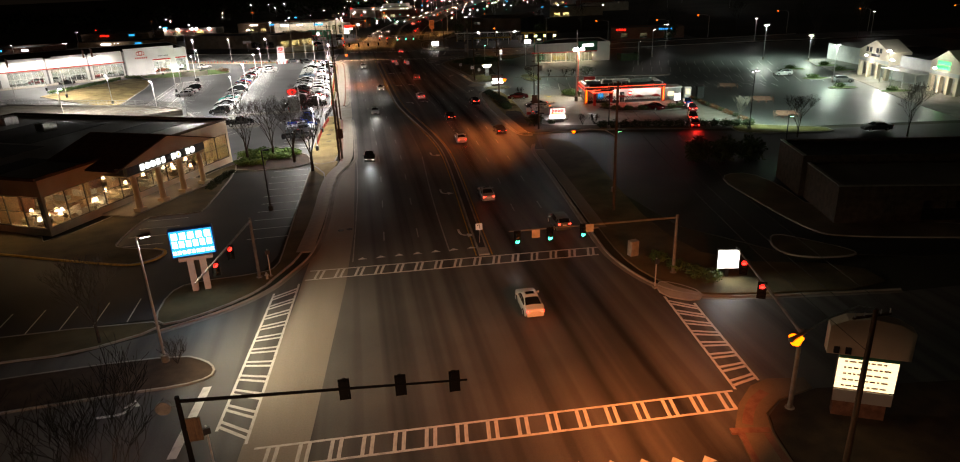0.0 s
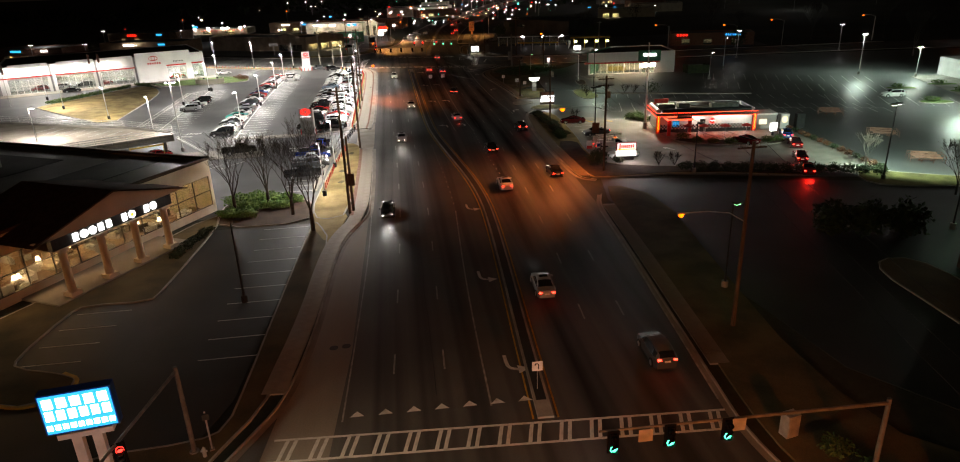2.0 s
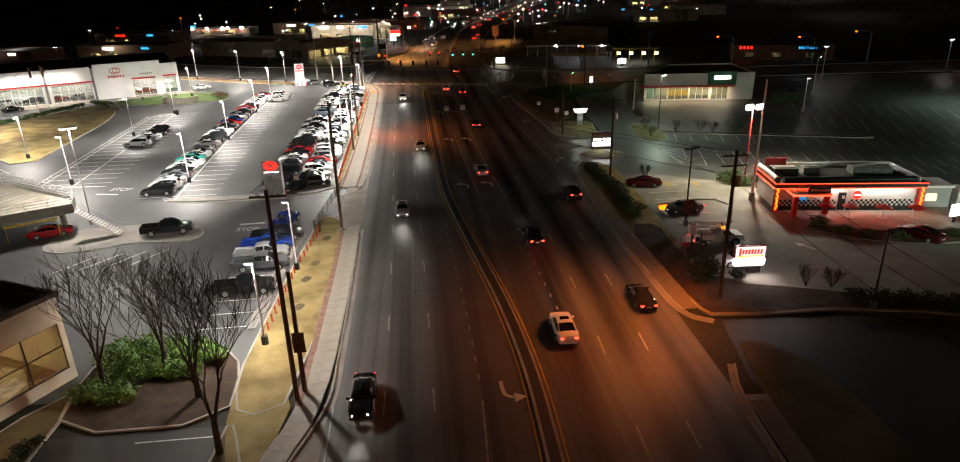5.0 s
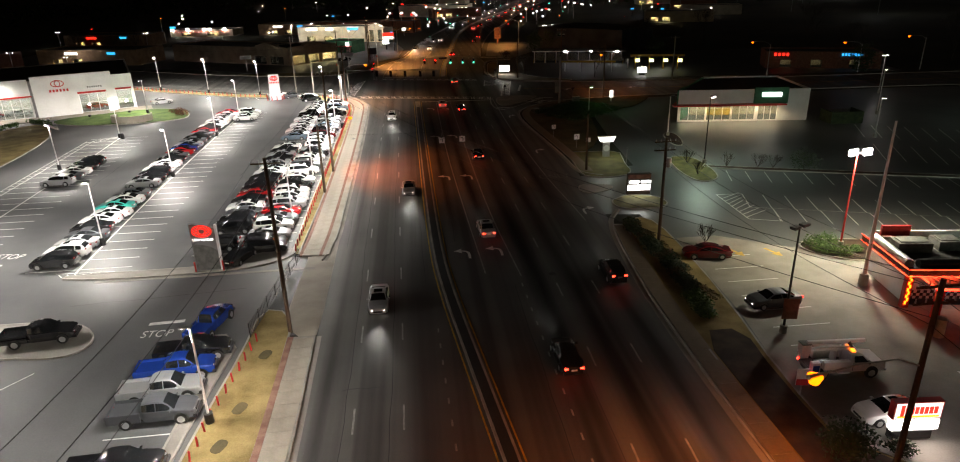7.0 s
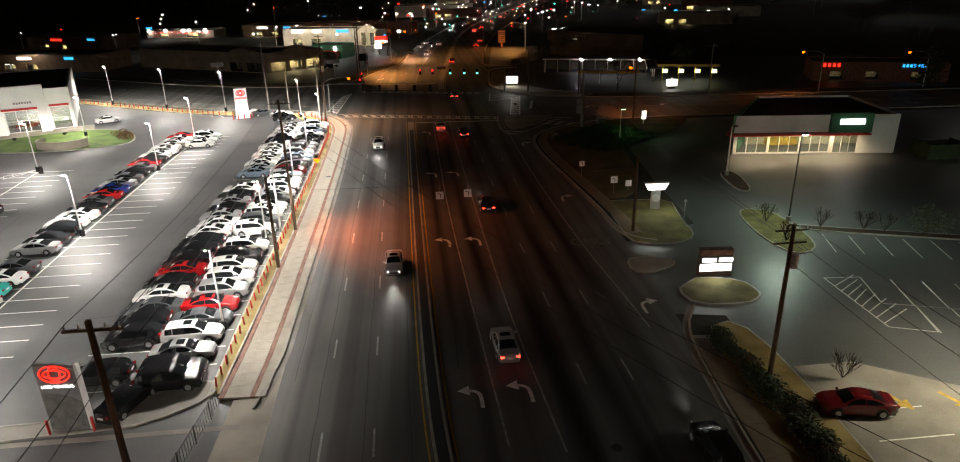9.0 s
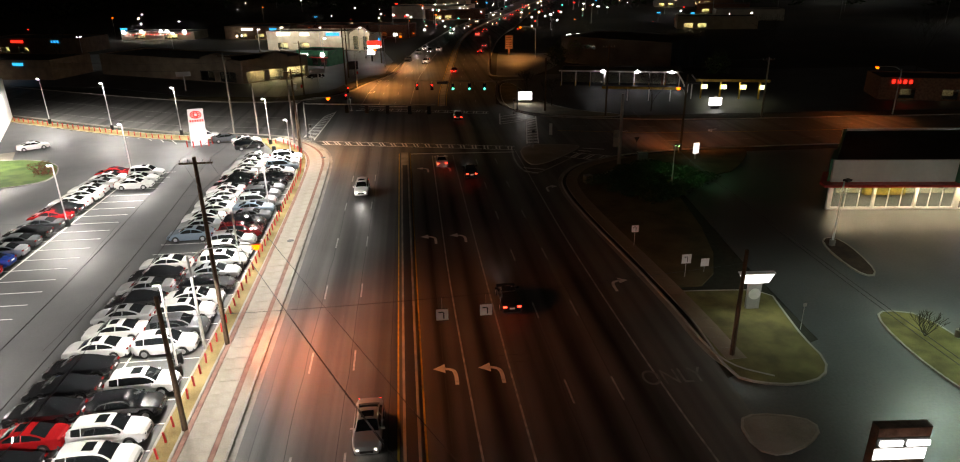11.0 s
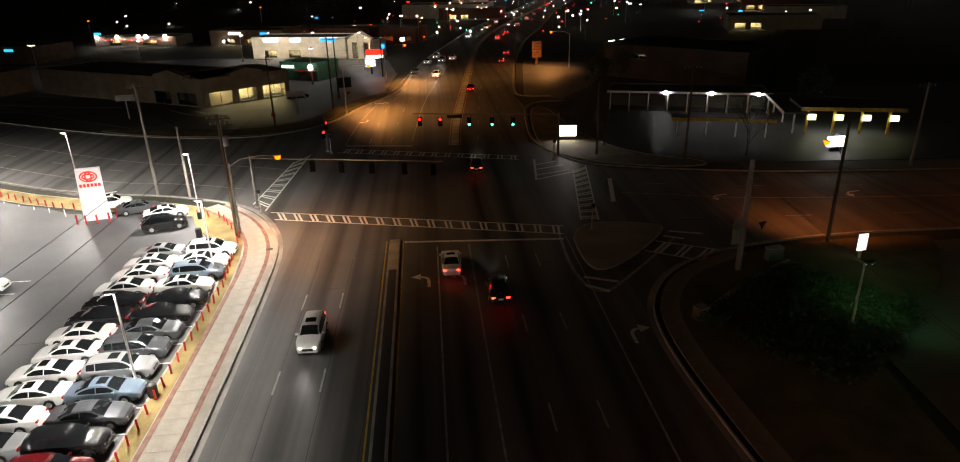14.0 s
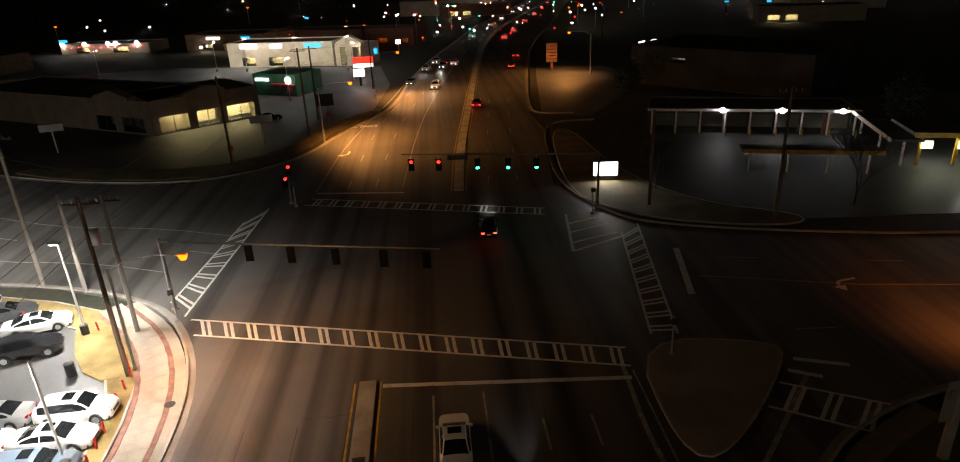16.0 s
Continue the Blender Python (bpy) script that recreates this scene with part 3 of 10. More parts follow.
def raised(name, pts, h, mat, label, category, rim=True, round_times=2):
    """A kerbed bed: a slab with a concrete kerb round it."""
    ring = rounded(pts, round_times, True)
    if sum(p[0] * q[1] - q[0] * p[1] for p, q in zip(ring, ring[1:] + ring[:1])) < 0:
        ring = ring[::-1]
    bed = solid(name, Shape().prism(ring, -0.04, h - 0.02 if rim else h), mat, label, category, "structure")
    if rim:
        part("kerb", band(Shape(), ring, -0.16, 0.004, -0.03, h, True), M["kerb"], bed, "pale concrete kerb")
    return bed


def kerb_line(pts, side=1, name="kerb", gutter=True):
    """A kerb with its gutter along pts; side: which way the pavement lies."""
    ob = solid(name, band(Shape(), pts, 0, 0.16 * side, -0.04, 0.14), M["kerb"], "pale concrete kerb with a gutter", "kerb", "structure")
    if gutter:
        part("gutter", band(Shape(), pts, -0.45 * side, 0.0, -0.02, 0.009), M["concrete"], ob)
    return ob


# west side of the main road
KERB_SW = rounded([(-19, 53.4), (-14.2, 55.7), (-10.5, 59), (-8.6, 63), (-7, 66.5), (-6.1, 72), (-5.5, 80), (-5.1, 92), (-4.3, 98.5), (-1.9, 105.5), (-1.8, 110), (-1.8, 126), (-2.1, 141)])
KERB_NW = rounded([(-3.4, 157), (-2.5, 163), (-2.5, 167), (-2.6, 207), (-3.1, 238), (-3.8, 248), (-7.3, 256.5), (-12, 261.6), (-22, 266), (-34, 268.2), (-54, 278.9), (-78, 293.4), (-130, 321)])
kerb_line(KERB_SW)
kerb_line(KERB_NW)
raised("corner_lawn", [(-20, 55.8), (-20, 61), (-18.6, 63), (-12, 63.4), (-10.2, 64.5), (-9.9, 70), (-9.6, 80), (-8.7, 104.4), (-8.2, 104.4), (-6.2, 98), (-6.7, 80), (-7.4, 72), (-8.6, 66), (-10.0, 63),
                       (-11.4, 59.6), (-14.6, 56.6), (-18.6, 54.4)], 0.13, M["lawn_dark"], "brown winter lawn at a street corner", "lawn", True, 1)
raised("verge_lawn", [(-31, 51.3), (-80, 48.5), (-80, 53.5), (-45, 55.6), (-20.3, 55.6), (-19, 53.9), (-25, 51.3)], 0.12, M["lawn_dark"], "brown winter verge beside the side road", "lawn", True, 1)
raised("roadside_lawn", [(-4.3, 107), (-4.3, 141), (-5.2, 145.6), (-7.6, 146.4), (-7.7, 139), (-8.4, 131), (-9.0, 118), (-9.3, 110), (-8.0, 105)], 0.13, M["lawn"], "straw-coloured winter lawn along the pavement", "lawn", True, 1)
raised("dealer_verge", [(-6.05, 159), (-6.1, 225), (-6.7, 242), (-8.6, 252.5), (-13, 259), (-22, 263.4), (-34, 265.8), (-54, 276.4), (-78, 291), (-79, 289), (-54, 273.4), (-33, 261.8),
                        (-16, 259), (-9.8, 250), (-7.6, 241), (-7.3, 225), (-7.2, 159)], 0.12, M["lawn"], "narrow straw-coloured lawn round the car dealer's lot", "lawn", True, 1)
raised("corner_bed", [(-9.6, 249), (-8.9, 252.4), (-13, 258.6), (-16.5, 258.8), (-13.2, 251.5)], 0.125, M["lawn"], "straw-coloured winter lawn in the corner of the lot", "lawn", False, 1)
raised("verge_link", [(-8.7, 103.2), (-6.3, 96.6), (-5.3, 100.5), (-4.4, 107.8), (-8, 109), (-9.2, 110)], 0.118, M["lawn"], "straw-coloured lawn at the bend of the pavement", "lawn", False, 1)
raised("store_lawn", [(-21.2, 112), (-20.5, 105), (-21.6, 88), (-22.1, 85.9), (-28.0, 86.2), (-28.9, 84.6), (-29.7, 77), (-29.0, 75.3), (-24.8, 73.8), (-23.0, 72.6), (-24.2, 70.4), (-26.6, 69.7), (-35.6, 74.2), (-42, 77.5), (-70, 91), (-70, 100), (-40, 83), (-38, 79), (-30, 93)], 0.12, M["lawn_dark"],
       "brown lawn in front of a furniture store", "lawn", True, 1)
solid("yellow_kerb", band(Shape(), rounded([(-70, 90.8), (-42, 77.3), (-35.6, 74.0), (-27.2, 69.9), (-25.2, 69.5), (-23.3, 70.6), (-22.8, 72.8), (-24.6, 74.0)]), -0.09, 0.19, -0.03, 0.128), M["paint_yellow"], "yellow painted kerb of the store's parking island", "kerb", "structure")
raised("shrub_bed", [(-21.5, 112), (-20.3, 105), (-9, 105), (-9.4, 112), (-11.5, 115), (-20, 117.5)], 0.13, M["mulch"], "mulched bed of low evergreen shrubs", "plant bed", True, 1)
raised("splitter_island", [(-45, 47.2), (-17, 49.2), (-13.2, 46.6), (-13.4, 44.2), (-21, 44.2), (-45, 42.6)], 0.13, M["mulch"], "kerbed traffic island with brown mulch", "traffic island")
raised("dealer_island", [(-38, 146.6), (-28, 147), (-23.2, 146.2), (-20.6, 142.8), (-22.2, 140.2), (-28.4, 141.4), (-34, 138.6), (-39, 140)], 0.13, M["concrete"], "rounded concrete island in the car dealer's lot", "traffic island")
raised("dealer_lawn", [(-60.2, 178.5), (-61.6, 199.5), (-62.4, 216), (-65, 229), (-72, 240.3), (-76.8, 236.5), (-81.5, 225.2), (-88.5, 212.6), (-89.5, 208.8), (-87.5, 207), (-75.7, 194)], 0.14, M["lawn"], "sloping straw-coloured lawn of the car dealer", "lawn", True, 1)
raised("showroom_lawn", [(-73, 243), (-66, 236.5), (-54, 235.5), (-43, 238), (-42.5, 243), (-46, 250), (-54, 253), (-64, 249)], 0.14, M["lawn_green"], "green lawn in front of the showroom", "lawn")
raised("lot_end_kerb", [(-29.6, 156.2), (-21.5, 155.5), (-13.2, 156.1), (-10.4, 156.3), (-6.6, 158.8), (-7.3, 161.2), (-11, 159.6), (-13.5, 157.2), (-29.6, 157.0)], 0.13, M["concrete"], "concrete end island of the car rows", "traffic island", True, 1)
raised("truck_end_kerb", [(-14.5, 142.2), (-8.3, 142.2), (-9.2, 133), (-9.6, 118), (-10.3, 118), (-10.0, 133), (-9.8, 139.4), (-13.6, 139.2)], 0.12, M["concrete"], "concrete kerb at the end of the truck row", "traffic island", True, 1)

# the raised median, which shifts sideways half-way along
MEDIAN = rounded([(11.0, 62), (11.5, 72), (12.3, 86), (12.95, 99), (13.15, 109), (12.5, 120), (11.2, 131.5), (9.4, 148), (8.8, 158), (8.45, 180), (8.2, 208), (7.9, 247)], 2)
median = solid("median", band(Shape(), MEDIAN, -0.55, 0.55, -0.04, 0.15), M["kerb"], "raised concrete median with a dark infill", "median", "structure")
part("infill", band(Shape(), MEDIAN[2:-2], -0.36, 0.36, 0.0, 0.156), M["lot_dark"], median)
MEDIAN_N = rounded([(15.8, 285), (16.8, 302), (18.7, 320.3), (22.4, 356), (26.1, 391), (31.2, 431), (44, 490), (72, 580), (130, 770)], 2)
median_north = solid("median", band(Shape(), MEDIAN_N, -0.6, 0.6, -0.04, 0.15), M["kerb"], "raised concrete median beyond the junction", "median", "structure")

# east side
KERB_SE = rounded([(45, 44.2), (30, 46.6), (26, 48.6), (24.2, 52), (23.2, 58), (23.6, 63), (26.2, 90), (27.2, 103), (28.6, 107)])
KERB_E = rounded([(30, 113.6), (28.0, 115), (27.6, 120), (27.6, 140), (28.3, 152), (29.6, 163), (32, 167)])
KERB_NE = rounded([(34, 181.5), (31.4, 183.2), (30.8, 187), (30.8, 192), (30, 203), (29, 214), (28.5, 224), (29.4, 231), (33.6, 237.2), (41, 241), (51, 242.6), (61, 242.8), (124, 240.2), (180, 232)])
for line in (KERB_SE, KERB_E, KERB_NE):
    kerb_line(line, -1)
kerb_line(rounded([(-130, 352), (-60, 310.2), (-37, 298.8), (-20, 295.2), (-12, 298), (-5.6, 305), (-1.8, 319), (5.6, 334), (8.6, 370), (14, 402), (21.4, 436), (34, 496)]), 1)
kerb_line(rounded([(180, 254.4), (124, 258.4), (62, 263), (47.4, 266.4), (36.7, 270), (31.6, 273.6), (28, 285), (29.4, 302), (31, 313), (34, 317.5), (40, 317)]), 1)
kerb_line(rounded([(38, 323), (32, 323.6), (30.6, 329), (37.2, 376), (47, 430), (62, 481)]), -1)
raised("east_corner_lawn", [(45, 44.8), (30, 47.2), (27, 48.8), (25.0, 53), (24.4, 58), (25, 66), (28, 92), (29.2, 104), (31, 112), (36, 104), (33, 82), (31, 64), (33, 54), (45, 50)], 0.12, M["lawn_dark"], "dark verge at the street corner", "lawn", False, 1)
raised("east_verge", [(30.4, 114.2), (29.6, 116), (29.4, 125), (29.4, 141), (30.2, 152), (31.3, 163), (34.4, 164), (35.2, 158), (34.4, 142), (33, 130), (33, 121), (46, 116.4), (61, 109.4), (60, 108), (45, 114)], 0.13, M["lawn"], "straw-coloured verge along the restaurant car park", "lawn", True, 1)
# mulch-dark sheet laid over grass: the verge's dimness is painted in
raised("dim_verge_end", [(30.6, 114.6), (29.8, 116.2), (29.6, 125), (29.6, 137), (33.4, 137), (32.7, 130), (32.7, 121), (45.6, 116.4), (60, 109.6), (59.4, 108.6), (45.2, 114.3)], 0.136, M["mulch"], "dark sheet over the dim grass end of the roadside verge", "plant bed", False, 1)
raised("sign_island", [(31.8, 169.9), (33.3, 171.3), (34.6, 172.2), (38.2, 171.2), (38.8, 168.7), (38.3, 167.6), (36.8, 166.7), (32.4, 167.1)], 0.13, M["lawn_olive"], "kerbed grass island with a sign", "traffic island", True, 1)
raised("sign_lawn", [(31.9, 195), (35.2, 194.8), (40.2, 194.2), (39.4, 189.8), (38.8, 186.2), (38.7, 183), (37.4, 181.1), (35, 180.5), (32.7, 181), (31.2, 182.1), (31.5, 188.4)], 0.13, M["lawn_olive"], "kerbed grass corner with a pole sign", "lawn", True, 1)
raised("slip_island", [(29.3, 177.2), (30.7, 177.7), (33.4, 177), (33.9, 175.9), (32.5, 174.7), (30.3, 173.9), (29.1, 174.6)], 0.10, M["concrete"], "small concrete traffic island", "traffic island", True, 1)
raised("tree_island", [(46.7, 188.6), (47.9, 189.4), (50.4, 188.4), (50.6, 182.4), (50, 178.5), (49, 176.8), (47.1, 176), (46, 177.2), (45.6, 181), (45.9, 185.3)], 0.13, M["lawn_olive"], "kerbed grass island with a bare shrub", "traffic island", True, 1)
raised("dividing_strip", [(49.9, 182.4), (70, 175.4), (84, 170.6), (84.3, 171.6), (70.2, 176.5), (51.4, 183.2), (50.2, 184.2)], 0.13, M["mulch"], "kerbed mulch strip between two car parks", "traffic island", True, 1)
raised("lot_edge_lawn", [(64.4, 105.2), (67.3, 109.6), (73.7, 105.2), (80, 101.9), (79.6, 98), (72, 100.2), (66, 101.6)], 0.13, M["lawn_olive"], "lit grass strip at the edge of the car park", "lawn", True, 1)
raised("post_island", [(51.2, 204.6), (53.9, 205), (52.2, 196), (50.2, 196)], 0.13, M["mulch"], "kerbed island with a lamp post", "traffic island")
raised("restaurant_island", [(47.4, 153.4), (47.6, 150.6), (51.5, 147.6), (56, 148.4), (57, 152.4), (51, 154)], 0.13, M["mulch"], "kerbed mulched island with clipped shrubs", "traffic island")
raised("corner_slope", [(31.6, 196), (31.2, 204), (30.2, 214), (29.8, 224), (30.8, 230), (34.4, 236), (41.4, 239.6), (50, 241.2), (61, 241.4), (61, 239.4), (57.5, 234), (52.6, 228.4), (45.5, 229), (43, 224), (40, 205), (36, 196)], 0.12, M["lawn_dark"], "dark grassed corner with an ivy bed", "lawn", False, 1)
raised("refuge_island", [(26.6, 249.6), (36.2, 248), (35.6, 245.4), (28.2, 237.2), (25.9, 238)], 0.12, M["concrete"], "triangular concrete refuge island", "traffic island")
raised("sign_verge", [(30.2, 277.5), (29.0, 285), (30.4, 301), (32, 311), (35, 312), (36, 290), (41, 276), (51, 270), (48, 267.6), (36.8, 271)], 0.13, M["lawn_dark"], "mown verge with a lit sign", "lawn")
raised("nw_verge", [(-50, 307), (-37, 299.8), (-20, 296.4), (-12.4, 299.4), (-6.8, 305.6), (-3, 319), (4.4, 335), (1.8, 335), (-6, 322), (-10, 308), (-20, 301), (-38, 306)], 0.13, M["lawn_dark"], "brown verge at the corner of the shop car park", "lawn", False, 1)
sheet("brown_lot", [(32.5, 325), (40, 320), (48, 332), (58, 352), (56, 372), (40, 378), (38, 366)], -0.01, M["lot"], "small car park under a sodium lamp", "car park")


# pavements
def pavement(name, pts, d0, d1, label, mat="slab", step=1.52, joint=0.03):
    """Concrete flags laid one by one along pts, on a bed that shows in the joints."""
    bed = solid(name, band(Shape(), pts, d0, d1, 0.0, 0.118), M["kerb"], label, "pavement", "structure")
    a, b = beside(pts, d0), beside(pts, d1)
    length = sum(math.hypot(q[0] - p[0], q[1] - p[1]) for p, q in zip(pts, pts[1:]))
    mid = beside(pts, (d0 + d1) / 2)
    flag = Shape().box((0, 0, 0.07), (step - joint, abs(d1 - d0) - 0.02, 0.125)).mesh("flag", M[mat])
    for x, y, r in walked(mid, step, step / 2):
        share("flag", flag, bed, pose(x, y, random.uniform(-0.003, 0.003), 0, 0, r))
    return bed


WALK_A = rounded([(-7.4, 68), (-6.2, 80), (-5.8, 92), (-5.0, 99), (-2.6, 106), (-2.5, 126), (-2.7, 141)])
pavement("pavement", WALK_A, -0.5, 1.25, "concrete flag pavement along the kerb")
solid("brick_edging", band(Shape(), rounded([(-2.6, 106), (-2.5, 126), (-2.7, 141)]), 1.27, 1.75, 0.0, 0.138), M["brick"], "strip of red brick pavers beside the pavement", "brick edging", "structure")
WALK_B = rounded([(-4.9, 158.4), (-4.55, 167), (-4.65, 207), (-5.1, 236), (-5.6, 246.5), (-8.9, 254.6), (-14, 260)])
pavement("pavement", WALK_B, -0.9, 0.9, "concrete flag pavement along the kerb")
solid("brick_edging", band(Shape(), WALK_B, 0.92, 1.26, 0.0, 0.136), M["brick"], "strip of red brick pavers beside the pavement", "brick edging", "structure")
solid("brick_edging", band(Shape(), WALK_B, -1.26, -0.92, 0.0, 0.136), M["brick"], "strip of red brick pavers beside the kerb", "brick edging", "structure")
solid("pavement_margin", band(Shape(), WALK_B, -2.0, -1.27, 0.0, 0.128), M["slab"], "concrete margin between pavers and kerb", "pavement", "structure")
pavement("pavement", rounded([(25.2, 66), (27.4, 90), (28.4, 103)]), -0.75, 0.75, "darker brown concrete flag pavement beside the kerb", "slab_brown")
pavement("pavement", rounded([(28.9, 116), (28.7, 122), (28.7, 140), (29.4, 152), (30.6, 162)]), -0.8, 0.8, "darker brown concrete flag pavement beside the kerb", "slab_brown")

pavement("pavement", rounded([(32.2, 184), (32.0, 192), (31.2, 203), (30.2, 214), (29.7, 224), (30.5, 230.5), (34.2, 236.2), (41.2, 239.8)]), -1.0, 0.55, "darker brown concrete flag pavement round the kerb", "slab_brown")
CORNER_WALK = [(28.4, 34.2), (25.9, 34.7), (24.3, 34.2), (22.4, 32.5), (21.0, 30.5), (20.2, 27.5), (19.4, 21), (22.0, 21), (22.5, 27), (22.9, 29.5), (23.6, 31.2), (25.3, 32.4), (28.2, 33.0)]
sheet("corner_pavement", CORNER_WALK, 0.13, M["slab_brown"], "darker brown concrete pavement round the corner", "pavement", depth=0.16)
for pts, d0, d1 in (([(24.7, 33.6), (23.2, 32.7), (22.1, 31.4), (21.6, 30.6)], -0.05, 0.6), ([(20.5, 30.2), (22.9, 29.7)], -0.3, 0.2), ([(20.9, 29.8), (20.3, 27.2), (19.6, 21)], -0.1, 0.3), ([(22.4, 29.4), (22.0, 27.2), (21.4, 21)], -0.1, 0.35)):
    solid("brick_edging", band(Shape(), rounded(pts), d0, d1, 0.0, 0.138), M["brick"], "band of dark red pavers in the corner pavement", "brick edging", "structure")
raised("ramp_pad", [(24.6, 48.6), (27.0, 46.8), (28.2, 48.2), (26.6, 50.6), (25.2, 51.2)], 0.128, M["slab"], "pale concrete ramp pad at the crossing", "pavement", True, 1)
solid("corner_bed", Shape().prism([(28.4, 32.9), (25.3, 32.2), (23.7, 31.0), (23.1, 29.4), (22.6, 27), (22.1, 21), (48, 21), (48, 30)], -0.02, 0.11), M["mulch"], "dark mulched corner behind the pavement", "plant bed", "structure")

# ---- road markings ----
def marking(name, label, colour="paint"):
    return thing(name, label, "road marking", kind="structure")


def stripe(parent, a, b, w, z=0.014, mat="paint", name="stripe"):
    """A painted bar from a to b."""
    d = math.hypot(b[0] - a[0], b[1] - a[1])
    r = math.degrees(math.atan2(b[1] - a[1], b[0] - a[0]))
    ob = part(name, Shape().box((0, 0, 0), (d, w, 0.008)), M[mat], parent)
    ob.matrix_basis = pose((a[0] + b[0]) / 2, (a[1] + b[1]) / 2, z, 0, 0, r)
    return ob


def mix2(p, q, k):
    return (p[0] + (q[0] - p[0]) * k, p[1] + (q[1] - p[1]) * k)


def crosswalk(a0, a1, b0, b1, count, pair=0.55):
    """A ladder crossing: two long lines a0-a1 and b0-b1, and paired bars between them."""
    ob = marking("crosswalk", "white ladder crosswalk with paired bars")
    stripe(ob, a0, a1, 0.2)
    stripe(ob, b0, b1, 0.2)
    length = math.hypot(a1[0] - a0[0], a1[1] - a0[1])
    for i in range(count):
        for s in (-1, 1):
            k = (i + 0.6) / count + s * pair / 2 / length
            stripe(ob, mix2(a0, a1, k), mix2(b0, b1, k), 0.25, 0.013)
    return ob


crosswalk((-6.9, 62.8), (23.0, 60.8), (-7.3, 60.7), (22.4, 58.9), 15)
crosswalk((-9.0, 35.6), (22.9, 34.1), (-9.2, 33.6), (22.6, 32.2), 16)
crosswalk((24.7, 48.4), (23.2, 34.2), (26.6, 46.6), (25.3, 34.8), 8)
crosswalk((-10.0, 58.4), (-11.7, 38.0), (-7.8, 60.0), (-9.6, 36.2), 11)
crosswalk((-7.0, 257.6), (25.8, 248.7), (-6.0, 255.1), (25.5, 246.5), 17)
crosswalk((31.2, 269.0), (28.1, 250.2), (33.4, 271.0), (30.0, 250.0), 10)
crosswalk((-9.7, 260.8), (-8.1, 279), (-7.7, 258.2), (-6.3, 283), 9)
crosswalk((-2.2, 283.4), (24.6, 275.3), (-1.8, 285.5), (24.9, 277.2), 14)
crosswalk((34.2, 243.4), (39.6, 240.4), (32.4, 241.2), (37.4, 238.0), 3)
bars = marking("stop_line", "worn white stop line at the crossing")
stripe(bars, (8.9, 246.5), (25.2, 245.2), 0.4)
stripe(bars, (35.1, 264.5), (33.2, 255.6), 0.55)
stripe(bars, (-1.4, 287.4), (9.2, 285.6), 0.4)
stripe(bars, (-13.3, 43.6), (-14.0, 35.8), 0.6)
for y, x0, x1, n, lean in ((64.4, -2.6, 11, 7, 0.04), (29.5, 7.6, 18.8, 6, 0.31)):
    row = marking("yield_line", "row of worn white yield triangles")
    for i in range(n):
        x = x0 + (x1 - x0) * (i + 0.5) / n
        part("triangle", Shape().prism([(x - 0.5, y - lean * i), (x + 0.5, y - lean * i), (x, y + 0.6 - lean * i)], 0.008, 0.016), M["paint"], row)


def dashes(pts, label="dashed white lane line", on=3.0, gap=9.0, w=0.14, start=0.0, mat="paint_worn"):
    ob = marking("lane_line", label)
    me = Shape().box((0, 0, 0), (on, w, 0.008)).mesh("dash", M[mat])
    for x, y, r in walked(pts, on + gap, start):
        share("dash", me, ob, pose(x, y, 0.014, 0, 0, r))
    return ob


def solid_line(pts, label="solid white lane line", w=0.14, mat="paint_worn", z=0.013):
    return solid("lane_line", band(Shape(), pts, -w / 2, w / 2, 0.004, z), M[mat], label, "road marking", "structure")


def stain(pts, w, mat="stain", name="oil_stain"):
    """A dark track down the middle of a lane."""
    a, b = beside(pts, -w / 2), beside(pts, w / 2)
    s = Shape()
    for i in range(len(pts) - 1):
        s.face([(*a[i], 0.0032), (*a[i + 1], 0.0032), (*b[i + 1], 0.0032), (*b[i], 0.0032)][::-1])
    ob = solid(name, s, M[mat], "dark track of oil and rubber along a lane", "road stain", "structure")
    layer = ob.data.uv_layers.new(name="across")
    walk_on = [0.0]
    for p, q in zip(pts, pts[1:]):
        walk_on.append(walk_on[-1] + math.hypot(q[0] - p[0], q[1] - p[1]))
    for i in range(len(pts) - 1):
        for k, u in enumerate((1, 1, 0, 0)):
            j = i + (k in (1, 2))
            layer.data[4 * i + k].uv = (u, min(1.0, walk_on[j] / 18.0, (walk_on[-1] - walk_on[j]) / 18.0))
    return ob


